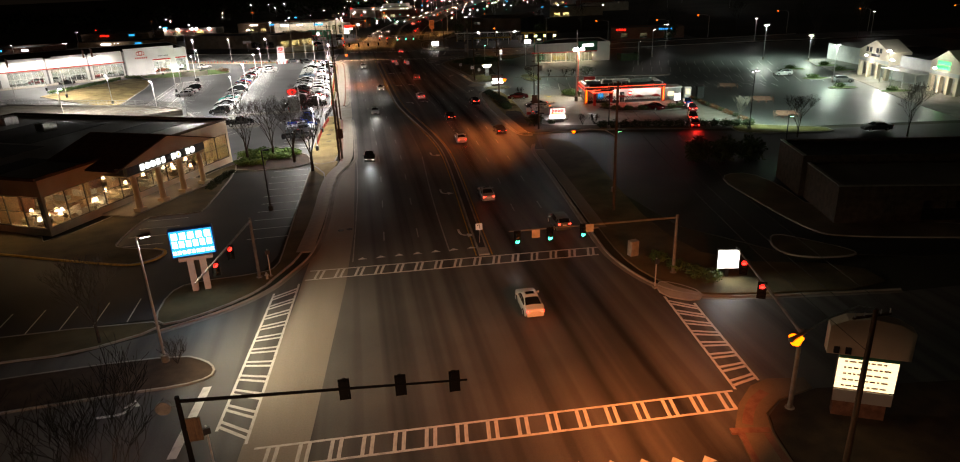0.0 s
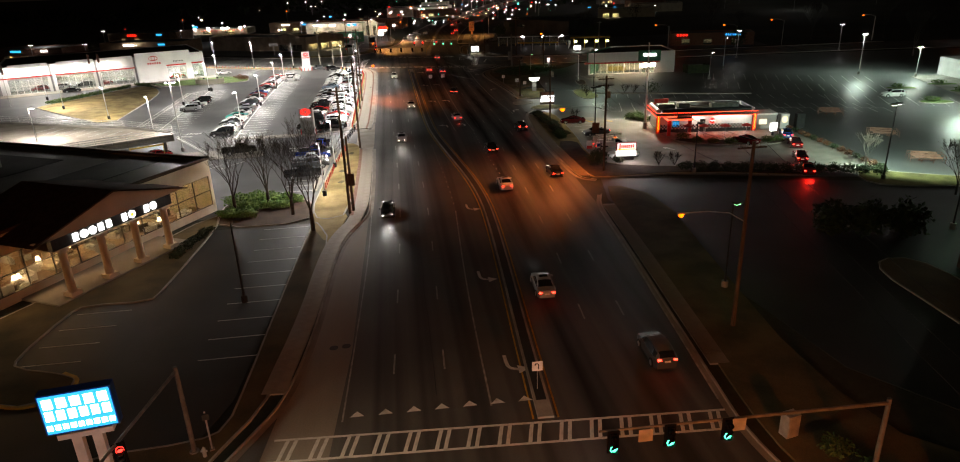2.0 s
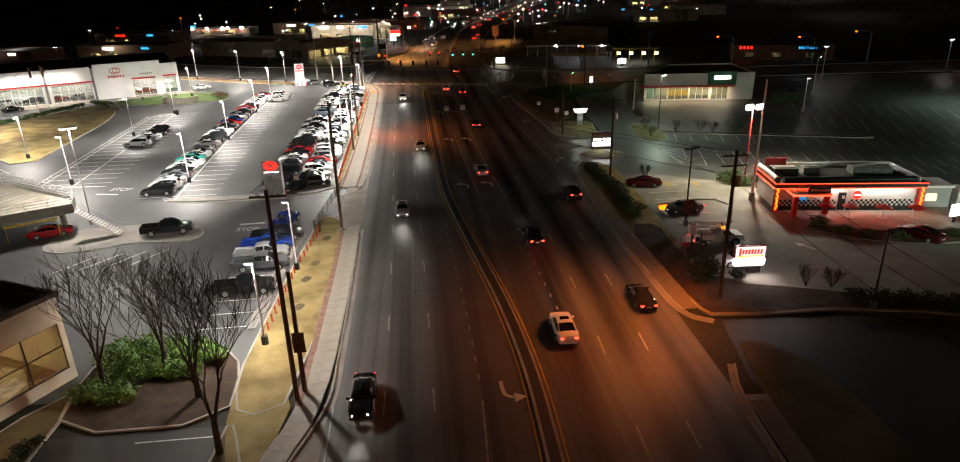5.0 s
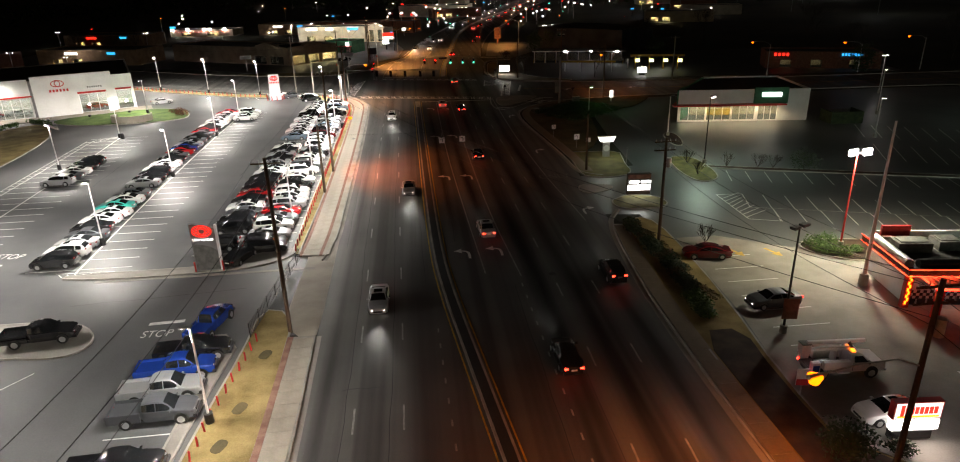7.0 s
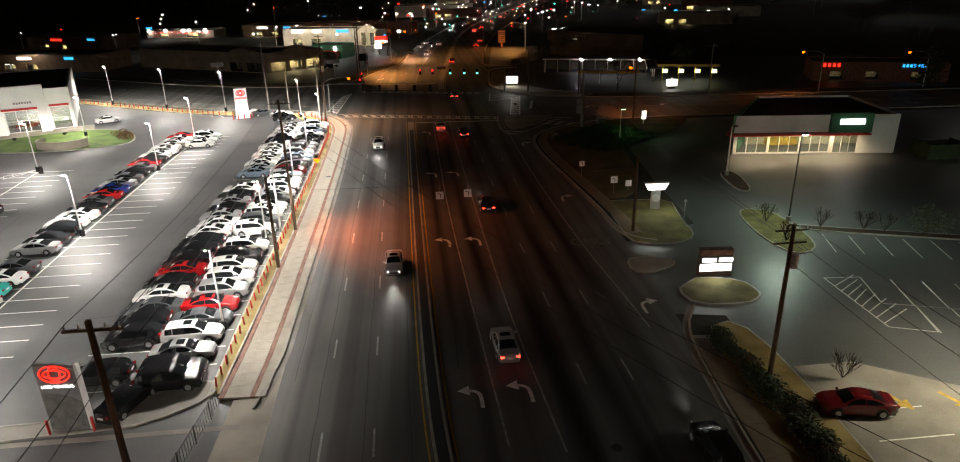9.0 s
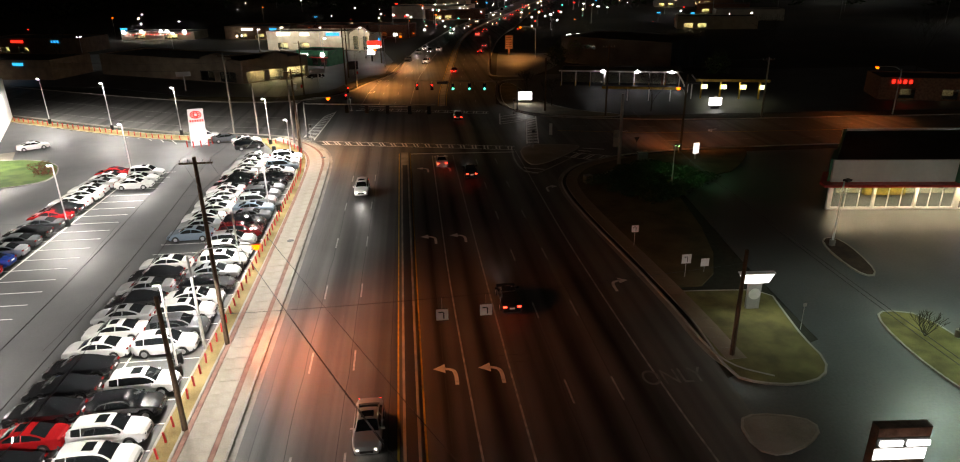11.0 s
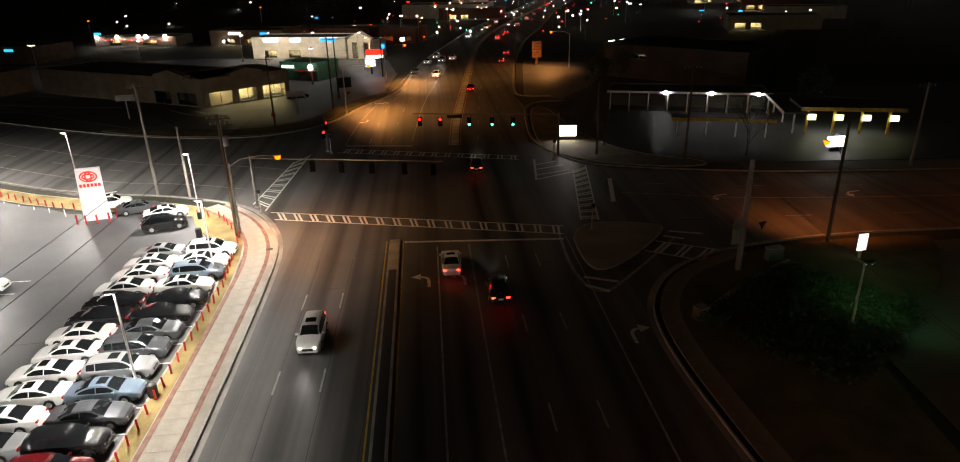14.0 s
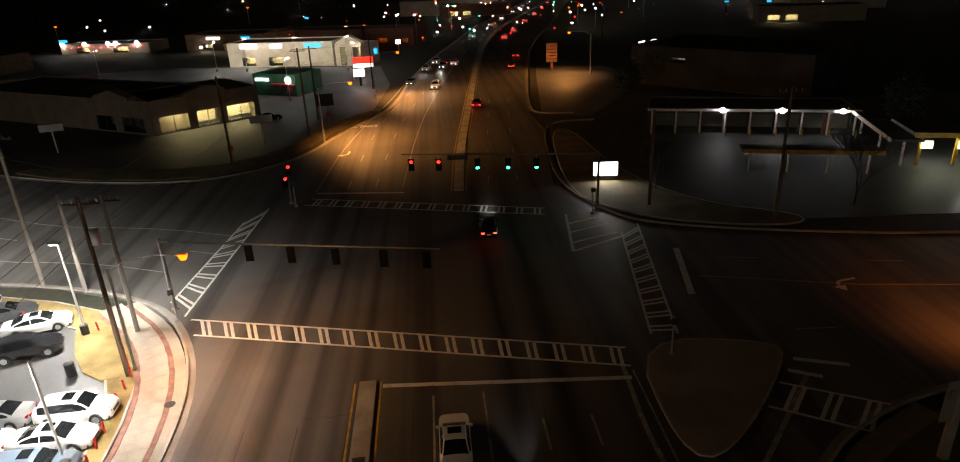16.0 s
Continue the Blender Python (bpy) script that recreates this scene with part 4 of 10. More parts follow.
# oil tracks; the northbound ones are widened to shade lanes lit too brightly
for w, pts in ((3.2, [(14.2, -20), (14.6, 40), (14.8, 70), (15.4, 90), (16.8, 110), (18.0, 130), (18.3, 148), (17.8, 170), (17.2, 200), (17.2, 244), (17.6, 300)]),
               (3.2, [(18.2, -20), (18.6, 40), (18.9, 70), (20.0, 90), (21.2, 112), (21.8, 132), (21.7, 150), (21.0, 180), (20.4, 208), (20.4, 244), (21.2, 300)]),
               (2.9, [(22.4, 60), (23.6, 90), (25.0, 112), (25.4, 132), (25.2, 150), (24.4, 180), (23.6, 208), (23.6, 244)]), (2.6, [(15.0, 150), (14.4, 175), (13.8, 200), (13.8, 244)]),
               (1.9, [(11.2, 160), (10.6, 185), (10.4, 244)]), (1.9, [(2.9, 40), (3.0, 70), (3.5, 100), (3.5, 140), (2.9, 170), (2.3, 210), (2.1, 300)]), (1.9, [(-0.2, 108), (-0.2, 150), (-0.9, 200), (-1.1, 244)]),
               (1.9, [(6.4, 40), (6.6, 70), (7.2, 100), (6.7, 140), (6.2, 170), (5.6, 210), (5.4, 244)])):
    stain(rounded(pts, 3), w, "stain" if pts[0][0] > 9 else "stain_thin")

# tar seams and cracks that run along the lanes and across them
seam_rng = random.Random(3)
for x0, ya, yb in ((3.95, 66, 246), (0.75, 108, 246), (7.0, 150, 246), (-1.3, 160, 240), (10.9, 160, 246), (19.0, 64, 246), (22.6, 64, 200), (15.9, 64, 150)):
    line = [(x0 + seam_rng.uniform(-0.07, 0.07) + (0.5 * math.exp(-((y - 135) / 25.0) ** 2) if x0 < 8 else 0), y) for y in range(ya, yb, 3)]
    solid("road_seam", band(Shape(), line, -0.025, 0.025, -0.01, 0.0042), M["lot_dark"], "thin dark tar seam in the asphalt", "road seam", "structure")
for i in range(14):
    x, y = seam_rng.choice((0.8, 4.0, 14, 17, 20)), seam_rng.uniform(66, 244)
    line = [(x + k * 0.45, y + seam_rng.uniform(-0.12, 0.12)) for k in range(8)]
    solid("road_seam", band(Shape(), line, -0.018, 0.018, -0.01, 0.0044), M["lot_dark"], "thin dark crack across the asphalt", "road seam", "structure")
for x, y, r in ((-22, 172, 8), (-24, 205, 95), (-21, 230, 5), (-41, 190, 92), (-26, 150, 5), (-42, 222, 0), (-20, 192, 88), (-24, 118, 15)):
    line = [(x + math.cos(radians(r)) * k * 2.0 + seam_rng.uniform(-0.1, 0.1), y + math.sin(radians(r)) * k * 2.0 + seam_rng.uniform(-0.1, 0.1)) for k in range(9)]
    solid("lot_seam", band(Shape(), line, -0.03, 0.03, -0.03, -0.009), M["lot_dark"], "thin dark tar seam in the car park", "road seam", "structure")

# southbound lanes
dashes(rounded([(0.8, 66), (1.2, 77), (1.8, 95), (2.1, 110), (1.8, 140), (1.4, 163), (1.1, 187), (0.7, 210), (0.7, 242)]), start=4.6, on=2.8, gap=8.9)
dashes(rounded([(4.7, 66), (4.95, 78), (5.3, 91), (5.65, 106), (5.2, 140), (4.7, 164), (4.45, 177), (3.9, 210), (3.8, 242)]), start=4.6, on=2.8, gap=8.9)
solid_line(rounded([(7.6, 64), (7.75, 74), (8.1, 86), (9.0, 105)]))
dashes(rounded([(9.05, 107), (8.9, 120), (8.4, 133), (8.15, 142)]), start=1, on=0.7, gap=1.8)
solid_line(rounded([(-2.6, 64), (-2.2, 74), (-1.6, 92), (-1.6, 106)]), w=0.12)
# northbound lanes
dashes(rounded([(16.8, 66), (17.3, 76), (18.4, 90), (19.3, 108), (19.8, 122), (20.0, 135), (20.0, 148), (19.8, 158), (19.3, 180), (18.8, 213), (18.75, 242)]), start=10.1, on=2.8, gap=8.95)
dashes(rounded([(20.2, 66), (20.8, 76), (21.8, 90), (22.8, 108), (23.4, 122), (23.6, 135), (23.45, 148), (23.3, 158), (22.7, 180), (22.0, 213), (21.7, 242)]), start=10.1, on=2.8, gap=8.95)
solid_line(rounded([(23.1, 62), (23.9, 70), (24.7, 78), (25.9, 89), (26.7, 101)]))
solid_line(rounded([(27.0, 164), (26.6, 171), (25.8, 182), (25.2, 207), (25.3, 222), (25.5, 246)]))
solid_line(rounded([(13.4, 151), (12.8, 170), (12.15, 197), (12.15, 218), (12.2, 245)]))
solid_line(rounded([(16.85, 150), (15.75, 170), (15.5, 207), (15.4, 245)]))
dashes(rounded([(17.4, 112), (16.8, 128), (16.65, 149)]), start=1, on=0.7, gap=1.8)
for d, pts in ((0.85, MEDIAN), (-0.85, MEDIAN), (0.9, MEDIAN_N), (-0.9, MEDIAN_N)):
    solid_line(beside(pts, d), "solid yellow line beside the median", 0.13, "paint_yellow")
# beyond the junction
dashes(rounded([(2.2, 288), (3.6, 320), (8.0, 346), (12.4, 376), (19, 412), (26, 440)]), start=2)
dashes(rounded([(5.6, 288), (7.2, 320), (11.6, 350), (16, 382), (22.6, 418), (29, 444)]), start=2)
solid_line(rounded([(9.0, 288), (10.8, 320), (15, 354), (19.4, 386), (25.4, 420)]))
solid_line(rounded([(-1.6, 288), (-0.4, 310), (4.8, 342), (7.6, 364)]))
dashes(rounded([(19.6, 287), (22.4, 320), (26, 354), (31, 398)]), start=2)
dashes(rounded([(23.2, 287), (26, 320), (30, 354), (35, 398)]), start=2)
# cross street
solid_line(rounded([(35, 258.7), (54, 253.0), (124, 249), (180, 243)]), "solid yellow line of the cross street", 0.14, "paint_yellow")
dashes(rounded([(38, 262), (60, 257), (124, 253.4), (180, 248)]), start=2)
dashes(rounded([(38, 249.4), (60, 247.6), (124, 244.6), (180, 237)]), start=2)
for d, style in ((-7.5, 1), (-15, 0), (-22, 1)):
    pts = beside(rounded([(-14, 262.8), (-22, 266.2), (-34, 268.4), (-54, 279.1), (-78, 293.6), (-130, 322)]), d * 0.62)
    if style:
        solid_line(pts)
    else:
        dashes(pts)
solid_line(rounded([(25.0, 247), (24.4, 238), (25.6, 232), (30, 236.6), (36.4, 244)]), w=0.3)
for a, b in (((25.0, 234.6), (26.8, 233.2)), ((25.2, 236.2), (28.0, 234.9)), ((35.4, 244.6), (37.2, 243.6)), ((36.4, 245.8), (39.6, 244.6))):
    stripe(marking("hatching", "white hatched road marking"), a, b, 0.4)
zone = marking("hatching", "white hatched triangle in the side road")
for a, b in (((26.0, 267.4), (30.8, 269.2)), ((26.2, 269.9), (30.4, 271.6)), ((26.5, 272.2), (29.8, 273.6)), ((25.6, 265.4), (26.8, 275)), ((25.6, 265.4), (31.2, 268.2))):
    stripe(zone, a, b, 0.3)


def arrow(x, y, rz, turn=1, size=1.0):
    """A turn arrow: a shank that bends to one side (turn 1 left, -1 right) and a head."""
    s = Shape()
    w = 0.16 * size
    line = [(0, -1.4 * size), (0, 0.2 * size), (-0.25 * turn * size, 0.75 * size), (-0.9 * turn * size, 1.0 * size)]
    band(s, rounded(line, 2), -w, w, 0.008, 0.016)
    hx = -0.85 * turn * size
    s.prism([(hx, 0.35 * size), (hx, 1.65 * size), (hx - 1.0 * turn * size, 1.0 * size)], 0.008, 0.016)
    solid("turn_arrow", s, M["paint"], "worn white turn arrow on the asphalt", "road marking", "structure", at=pose(x, y, 0, 0, 0, rz))


for x, y, rz, turn in ((9.5, 69, 180, 1), (9.5, 85, 180, 1), (10.6, 106, 180, 1), (11.7, 184.7, 0, 1), (15.0, 184.5, 0, 1), (11.3, 210.5, 0, 1), (14.5, 210.5, 0, 1), (11.3, 237.2, 0, 1), (14.5, 237.2, 0, 1),
                       (12.2, 156.3, 0, 1), (15.7, 156.5, 0, 1), (27.0, 197.2, 0, -1), (27.6, 167.5, 0, -1), (-19, 41.5, -90, 1), (-30, 268, 120, 1), (46, 256, 100, 1), (0.6, 305, 180, -1), (62, 255, 100, 1), (26.6, 226, 0, -1)):
    arrow(x, y, rz, turn, 0.88)
for x, y in ((40.2, 152.1), (44.0, 151.5), (46.5, 128.0)):
    s = Shape()
    s.box((0, -0.6, 0.004), (0.3, 1.4, 0.008)).prism([(-0.6, 0.1), (0.6, 0.1), (0, 1.1)], 0.0, 0.008)
    solid("lane_arrow", s, M["paint_yellow"] if y > 140 else M["paint"], "painted arrow on the car park", "road marking", "structure", at=pose(x, y, 0.004, 0, 0, 200 if y > 140 else 30))


def words(text, x, y, rz, size, mat="paint", z=0.012):
    data = bpy.data.curves.new("lettering", "FONT")
    data.body, data.size, data.extrude, data.align_x, data.align_y = text, size, 0.003, "CENTER", "CENTER"
    data.materials.append(M[mat])
    ob = new("lettering", data)
    ob.matrix_basis = pose(x, y, z, 0, 0, rz) @ Matrix.Diagonal((1, 1.5, 1, 1))
    return tagged(ob, "painted word %s on the ground" % text.lower(), "road marking", "", "structure")


words("STOP", -15.9, 143.4, 0, 1.1)
words("STOP", -38.6, 163.6, -8, 1.3)
stripe(marking("stop_line", "white stop line in the dealer's lot"), (-41.4, 161.9), (-38.2, 161.2), 0.4, 0.0)
words("ONLY", 27.0, 182.5, 0, 1.7, "paint_faint")
words("ONLY", 1.6, 322, 176, 1.6)

# ---- stall lines ----


def stalls(name, x0, y0, dx, dy, length, angle, count, label="white painted stall lines", w=0.11, z=0.0):
    """count lines, dx, dy apart, each running length metres at that angle."""
    ob = marking(name, label)
    me = Shape().box((length / 2, 0, 0), (length, w, 0.008)).mesh("stripe", M["paint"])
    for i in range(count):
        share("stripe", me, ob, pose(x0 + dx * i, y0 + dy * i, z, 0, 0, angle))
    return ob


stalls("stall_lines", -9.4, 74, 0.02, 3.28, 5.2, 180, 10)
stalls("stall_lines", -28.0, 84.4, -0.3, -2.9, 4.8, 0, 4)
stalls("stall_lines", -22.4, 56.1, -2.75, -0.05, 4.6, 91, 18)
stalls("stall_lines", -12.8, 160.6, 0, 2.62, 5.3, 0, 33)
stalls("stall_lines", -12.8, 160.6, 0, 2.62, 5.3, 180, 33)
MID_LINE = rounded([(-29.0, 157.6), (-30.1, 180), (-30.7, 200), (-31.0, 221), (-31.0, 242)])
FAR_LINE = [(-46.9, 167.2), (-48.0, 191), (-48.8, 207.3), (-49.9, 224.4)]


def stalls_along(line, step, start, length, side, label="white painted stall lines"):
    """Stall lines that branch off a long line, to its left (side 1) or right (side -1)."""
    ob = marking("stall_lines", label)
    me = Shape().box((length / 2, 0, 0), (length, 0.12, 0.008)).mesh("stripe", M["paint"])
    for x, y, r in walked(line, step, start):
        share("stripe", me, ob, pose(x, y, 0.0, 0, 0, 180 if side > 0 else 0))
    return ob


for side in (1, -1):
    stalls_along(MID_LINE, 2.6, 1.1, 5.4, side)
    stalls_along(FAR_LINE, 2.62, 0.6, 5.3, side)
ladder = marking("hatching", "white ladder hatching along the far row of stalls")
stripe(ladder, (-51.9, 168.0), (-54.0, 221.0), 0.12, 0.0)
stripe(ladder, (-53.0, 168.0), (-55.1, 221.0), 0.12, 0.0)
for i in range(40):
    stripe(ladder, (-51.9 - 0.0525 * i, 168.2 + 1.325 * i), (-53.0 - 0.0525 * i, 168.9 + 1.325 * i), 0.1, 0.0)
for x0, y0, dx, dy, n in ((-51.9, 167.9, 1.02, -0.21, 11), (-54.0, 221.2, 0.85, 0.72, 5)):
    end = marking("hatching", "white hatched end of the far stall row")
    stripe(end, (x0, y0), (x0 + dx * (n - 1), y0 + dy * (n - 1)), 0.11, 0.0)
    stripe(end, (x0 + 0.9, y0 - 1.7), (x0 + dx * (n - 1), y0 + dy * (n - 1)), 0.11, 0.0)
    for i in range(n - 1):
        stripe(end, (x0 + dx * i, y0 + dy * i), (x0 + dx * i + 0.9, y0 + dy * i - 1.5 * (1 - i / n)), 0.11, 0.0)
stalls("stall_lines", -9.7, 118.7, 0.02, 2.68, 5.0, 181, 9)
stalls("stall_lines", -33.5, 264, -2.6, 1.55, 5.0, -60, 9)
stalls("stall_lines", -81.0, 195.6, 1.9, -1.85, 5.0, 228, 11)
stripe(marking("row_line", "white line behind the stalls of a small lot"), (-81.6, 196.4), (-61.0, 176.2), 0.12, 0.0)
stalls("stall_lines", -62.4, 160.4, 2.45, -1.25, 5.2, -112, 10, z=3.505)
stalls("stall_lines", -26.5, 134.2, -2.5, -0.3, 5.2, 55, 4)
for line in (MID_LINE, FAR_LINE):
    solid("row_line", band(Shape(), line, -0.09, 0.09, -0.004, 0.004), M["paint"], "long white line between two rows of stalls", "road marking", "structure")
for x, y0, y1 in ((-12.75, 160.6, 244.4),):
    solid("row_line", Shape().box((x, (y0 + y1) / 2, 0.0), (0.16, y1 - y0, 0.008)), M["paint"], "long white line between two rows of stalls", "road marking", "structure")
stalls("stall_lines", 52.3, 180.7, 2.5, -0.84, 5.0, -106.4, 20)
stalls("stall_lines", 52.0, 169.3, 2.52, -0.86, 5.2, -105.5, 20)
stalls("stall_lines", 50.7, 164.3, 2.58, -0.88, 4.6, -105, 20)
solid("row_line", band(Shape(), [(48.2, 165.1), (100, 147.6)], -0.06, 0.06, -0.004, 0.004), M["paint_worn"], "long worn white line between two rows of stalls", "road marking", "structure")
for x0, y0 in ((86, 200), (80, 186), (96, 160)):
    for turn in (0, 180):
        stalls("stall_lines", x0, y0, 2.3, -1.3, 5.0, 65 + turn, 16)
stalls("stall_lines", 36.0, 134.0, 0.05, 2.9, 5.0, 0, 7, label="yellowish stall lines of the restaurant", z=0.002)
box_hatch = marking("hatching", "white hatched no-parking box")
ring = [(46.2, 170.5), (49.6, 170.2), (48.2, 165.1), (50.7, 164.3), (49.4, 160.0), (46.1, 161.3)]
for p, q in zip(ring, ring[1:] + ring[:1]):
    stripe(box_hatch, p, q, 0.11, 0.0)
for i in range(8):
    y = 161.9 + i * 0.98
    stripe(box_hatch, (46.15, y), (min(49.9, 48.6 + 0.25 * abs(4 - i)), y + 2.0), 0.1, 0.0)
hatch_two = marking("hatching", "white hatched end of the stall row")
for i in range(7):
    stripe(hatch_two, (-30.6 + i * 0.8, 157.6), (-30.0 + i * 0.8, 156.9), 0.1, 0.0)
stripe(hatch_two, (-31, 157.9), (-25, 157.7), 0.1, 0.0)
stop_bar = marking("stop_line", "white stop line at the lot exit")
stripe(stop_bar, (-17.2, 145.3), (-14.2, 145.5), 0.5, 0.0)
solid("gutter_strip", Shape().box((-15, 155.2, -0.002), (22, 0.5, 0.02)), M["concrete"], "concrete gutter across the drive", "gutter", "structure")

# ---- cars ----
# side view, tail to nose: (x, height of the top line); then belt height, sill height, wheel radius, axles, glass ranges
CARS = {
    "sedan": dict(top=[(-2.42, 0.62), (-2.40, 0.86), (-2.30, 0.99), (-1.80, 1.05), (-1.62, 1.09), (-1.15, 1.29), (-0.75, 1.40), (-0.3, 1.455), (0.1, 1.45), (0.42, 1.39), (0.8, 1.2), (1.12, 1.03), (1.35, 0.98), (1.9, 0.90), (2.25, 0.76), (2.40, 0.58)],
                  belt=0.94, sill=0.21, r=0.33, axles=(1.42, -1.40), wide=0.90, rear=(-1.62, -0.78), front=(0.42, 1.12), side=(-1.42, 0.98), pillars=(-0.28,), roof=(-0.35, 0.25)),
    "suv": dict(top=[(-2.34, 0.62), (-2.33, 0.98), (-2.26, 1.2), (-2.05, 1.5), (-1.8, 1.62), (-1.2, 1.69), (-0.4, 1.72), (0.2, 1.69), (0.55, 1.58), (0.9, 1.36), (1.2, 1.14), (1.4, 1.08), (1.95, 0.99), (2.22, 0.84), (2.34, 0.62)],
                belt=1.04, sill=0.26, r=0.37, axles=(1.40, -1.38), wide=0.92, rear=(-2.24, -1.86), front=(0.42, 1.12), side=(-1.9, 1.0), pillars=(-1.3,), roof=(-0.55, 0.1)),
    "pickup": dict(top=[(-0.78, 1.0), (-0.76, 1.3), (-0.66, 1.72), (-0.3, 1.82), (0.3, 1.86), (0.8, 1.80), (1.1, 1.58), (1.45, 1.25), (1.7, 1.2), (2.3, 1.13), (2.68, 1.02), (2.8, 0.75)],
                   belt=1.16, sill=0.42, r=0.42, axles=(1.85, -1.75), wide=0.95, rear=(-0.8, -0.62), front=(0.85, 1.5), side=(-0.6, 1.22), pillars=(0.32,), roof=None),
}
LOOK = {"white": "glossy white", "black": "glossy black", "grey": "dark grey", "silver": "metallic silver", "red": "bright red", "blue": "bright blue", "teal": "teal", "maroon": "dark red", "slate": "blue-grey"}
KIND = {"sedan": "saloon car", "suv": "sport utility car", "pickup": "pickup truck"}
WHEEL = Shape().tube((0, -0.11, 0), (0, 0.11, 0), 1.0, 1.0, 14).tube((0, -0.125, 0), (0, 0.125, 0), 0.62, 0.62, 10, 1)
WHEEL_MESH = WHEEL.mesh("wheel", [M["tyre"], M["rim"]], True)


def car_proto(kind, paint, lights=False):
    """A car lofted from its side view, with its glass, lights and wheels as parts."""
    k = CARS[kind]
    top, belt, sill, r, wide = k["top"], k["belt"], k["sill"], k["r"], k["wide"]
    noun = "car" if kind != "pickup" else "pickup_truck"
    root = thing(noun, "%s %s %s" % (LOOK[paint], KIND[kind], "with its lights on" if lights else "parked at an angle in a stall" if kind == "pickup" else "parked in a marked stall"), "car" if kind != "pickup" else "pickup truck")
    x0, x1 = top[0][0], top[-1][0]
    xs = sorted({round(p[0], 3) for p in top} | {round(x0 + (x1 - x0) * i / 20, 3) for i in range(21)} | {v for q in ("rear", "front", "side") for v in k[q] if x0 < v < x1} | {p + d for p in k["pillars"] for d in (-0.03, 0.03)} | set(k["roof"] or ()))

    def height(x):
        for (a, za), (b, zb) in zip(top, top[1:]):
            if a <= x <= b:
                return za + (zb - za) * (x - a) / (b - a)
        return top[-1][1]

    rings = []
    for x in xs:
        zt = height(x)
        e = abs(2 * (x - (x0 + x1) / 2) / (x1 - x0))
        w = wide * (1 - 0.24 * max(0, (e - 0.66) / 0.34) ** 2.4)
        bl = min(belt - 0.06 * max(0, x / x1) ** 2, zt - 0.09)
        cab = max(0.0, min(1.0, (zt - bl - 0.09) / 0.36))
        edge = w * (0.86 - 0.16 * cab)
        sl = sill + 0.12 * max(0, (e - 0.8) / 0.2)
        near = min(abs(x - a) for a in k["axles"])
        arch = max(sl, math.sqrt(max(0, (r * 1.12) ** 2 - near ** 2)) + r * 0.98) if near < r * 1.12 else sl
        arch = min(arch, bl - 0.14)
        foot, head = bl + 0.05, max(bl + 0.06, zt - 0.13)
        rings.append([(x, w * 0.95, arch), (x, w, arch + (bl - arch) * 0.55), (x, w * 0.975, bl), (x, w * 0.925, foot), (x, edge * 1.05, head), (x, edge * 0.93, max(head + 0.015, zt - 0.045)), (x, edge * 0.62, zt - 0.008), (x, 0, zt + 0.012)])
    body, front, rear, side, top_glass = Shape(), Shape(), Shape(), {1: Shape(), -1: Shape()}, Shape()
    lit_roof = k["roof"] if k["roof"] and paint in ("white", "silver", "red", "slate", "teal") else (9, 9)
    for sy in (1, -1):
        for i in range(len(xs) - 1):
            a, b = rings[i], rings[i + 1]
            xm = (xs[i] + xs[i + 1]) / 2
            for j in range(7):
                q = [(a[j][0], a[j][1] * sy, a[j][2]), (b[j][0], b[j][1] * sy, b[j][2]), (b[j + 1][0], b[j + 1][1] * sy, b[j + 1][2]), (a[j + 1][0], a[j + 1][1] * sy, a[j + 1][2])]
                if sy > 0:
                    q = q[::-1]
                tall = max(a[4][2] - a[3][2], b[4][2] - b[3][2]) > 0.09
                pillar = any(abs(xm - p) < 0.03 for p in k["pillars"])
                if j == 3 and tall and k["side"][0] < xm < k["side"][1] and not pillar:
                    side[sy].face(q)
                elif j >= 5 and k["front"][0] < xm < k["front"][1]:
                    front.face(q)
                elif j >= 5 and k["rear"][0] < xm < k["rear"][1]:
                    rear.face(q)
                elif j == 6 and lit_roof[0] < xm < lit_roof[1]:
                    top_glass.face(q)
                else:
                    body.face(q)
    for ring, flip in ((rings[0], False), (rings[-1], True)):
        loop = list(ring) + [(p[0], -p[1], p[2]) for p in reversed(ring[:-1])]
        body.face(loop[::-1] if flip else loop)
    if kind == "pickup":
        body.box((-1.85, 0, 0.74), (2.2, 1.86, 0.5))
        for sy in (1, -1):
            body.box((-1.85, sy * 0.88, 1.05), (2.2, 0.1, 0.3))
        body.box((-2.91, 0, 0.92), (0.1, 1.86, 0.56))
    part("body", body, CAR_PAINT[paint], root, smooth=True)
    part("underbody", Shape().box(((x0 + x1) / 2 - (0.4 if kind == "pickup" else 0), 0, sill + 0.1), ((x1 - x0) * 0.94 + (1.2 if kind == "pickup" else 0), wide * 1.72, 0.24)), M["black"], root)
    part("windscreen", front, M["car_glass"], root, smooth=True)
    part("rear_window", rear, M["car_glass"], root, smooth=True)
    part("side_window", side[1], M["car_glass"], root, smooth=True)
    part("side_window", side[-1], M["car_glass"], root, smooth=True)
    if top_glass.f:
        part("sunroof", top_glass, M["car_glass"], root, "black glass sunroof", True)
    for x in k["axles"]:
        for sy in (1, -1):
            share("wheel", WHEEL_MESH, root, pose(x, sy * (wide - 0.09), r) @ Matrix.Diagonal((r, 1, r, 1)))
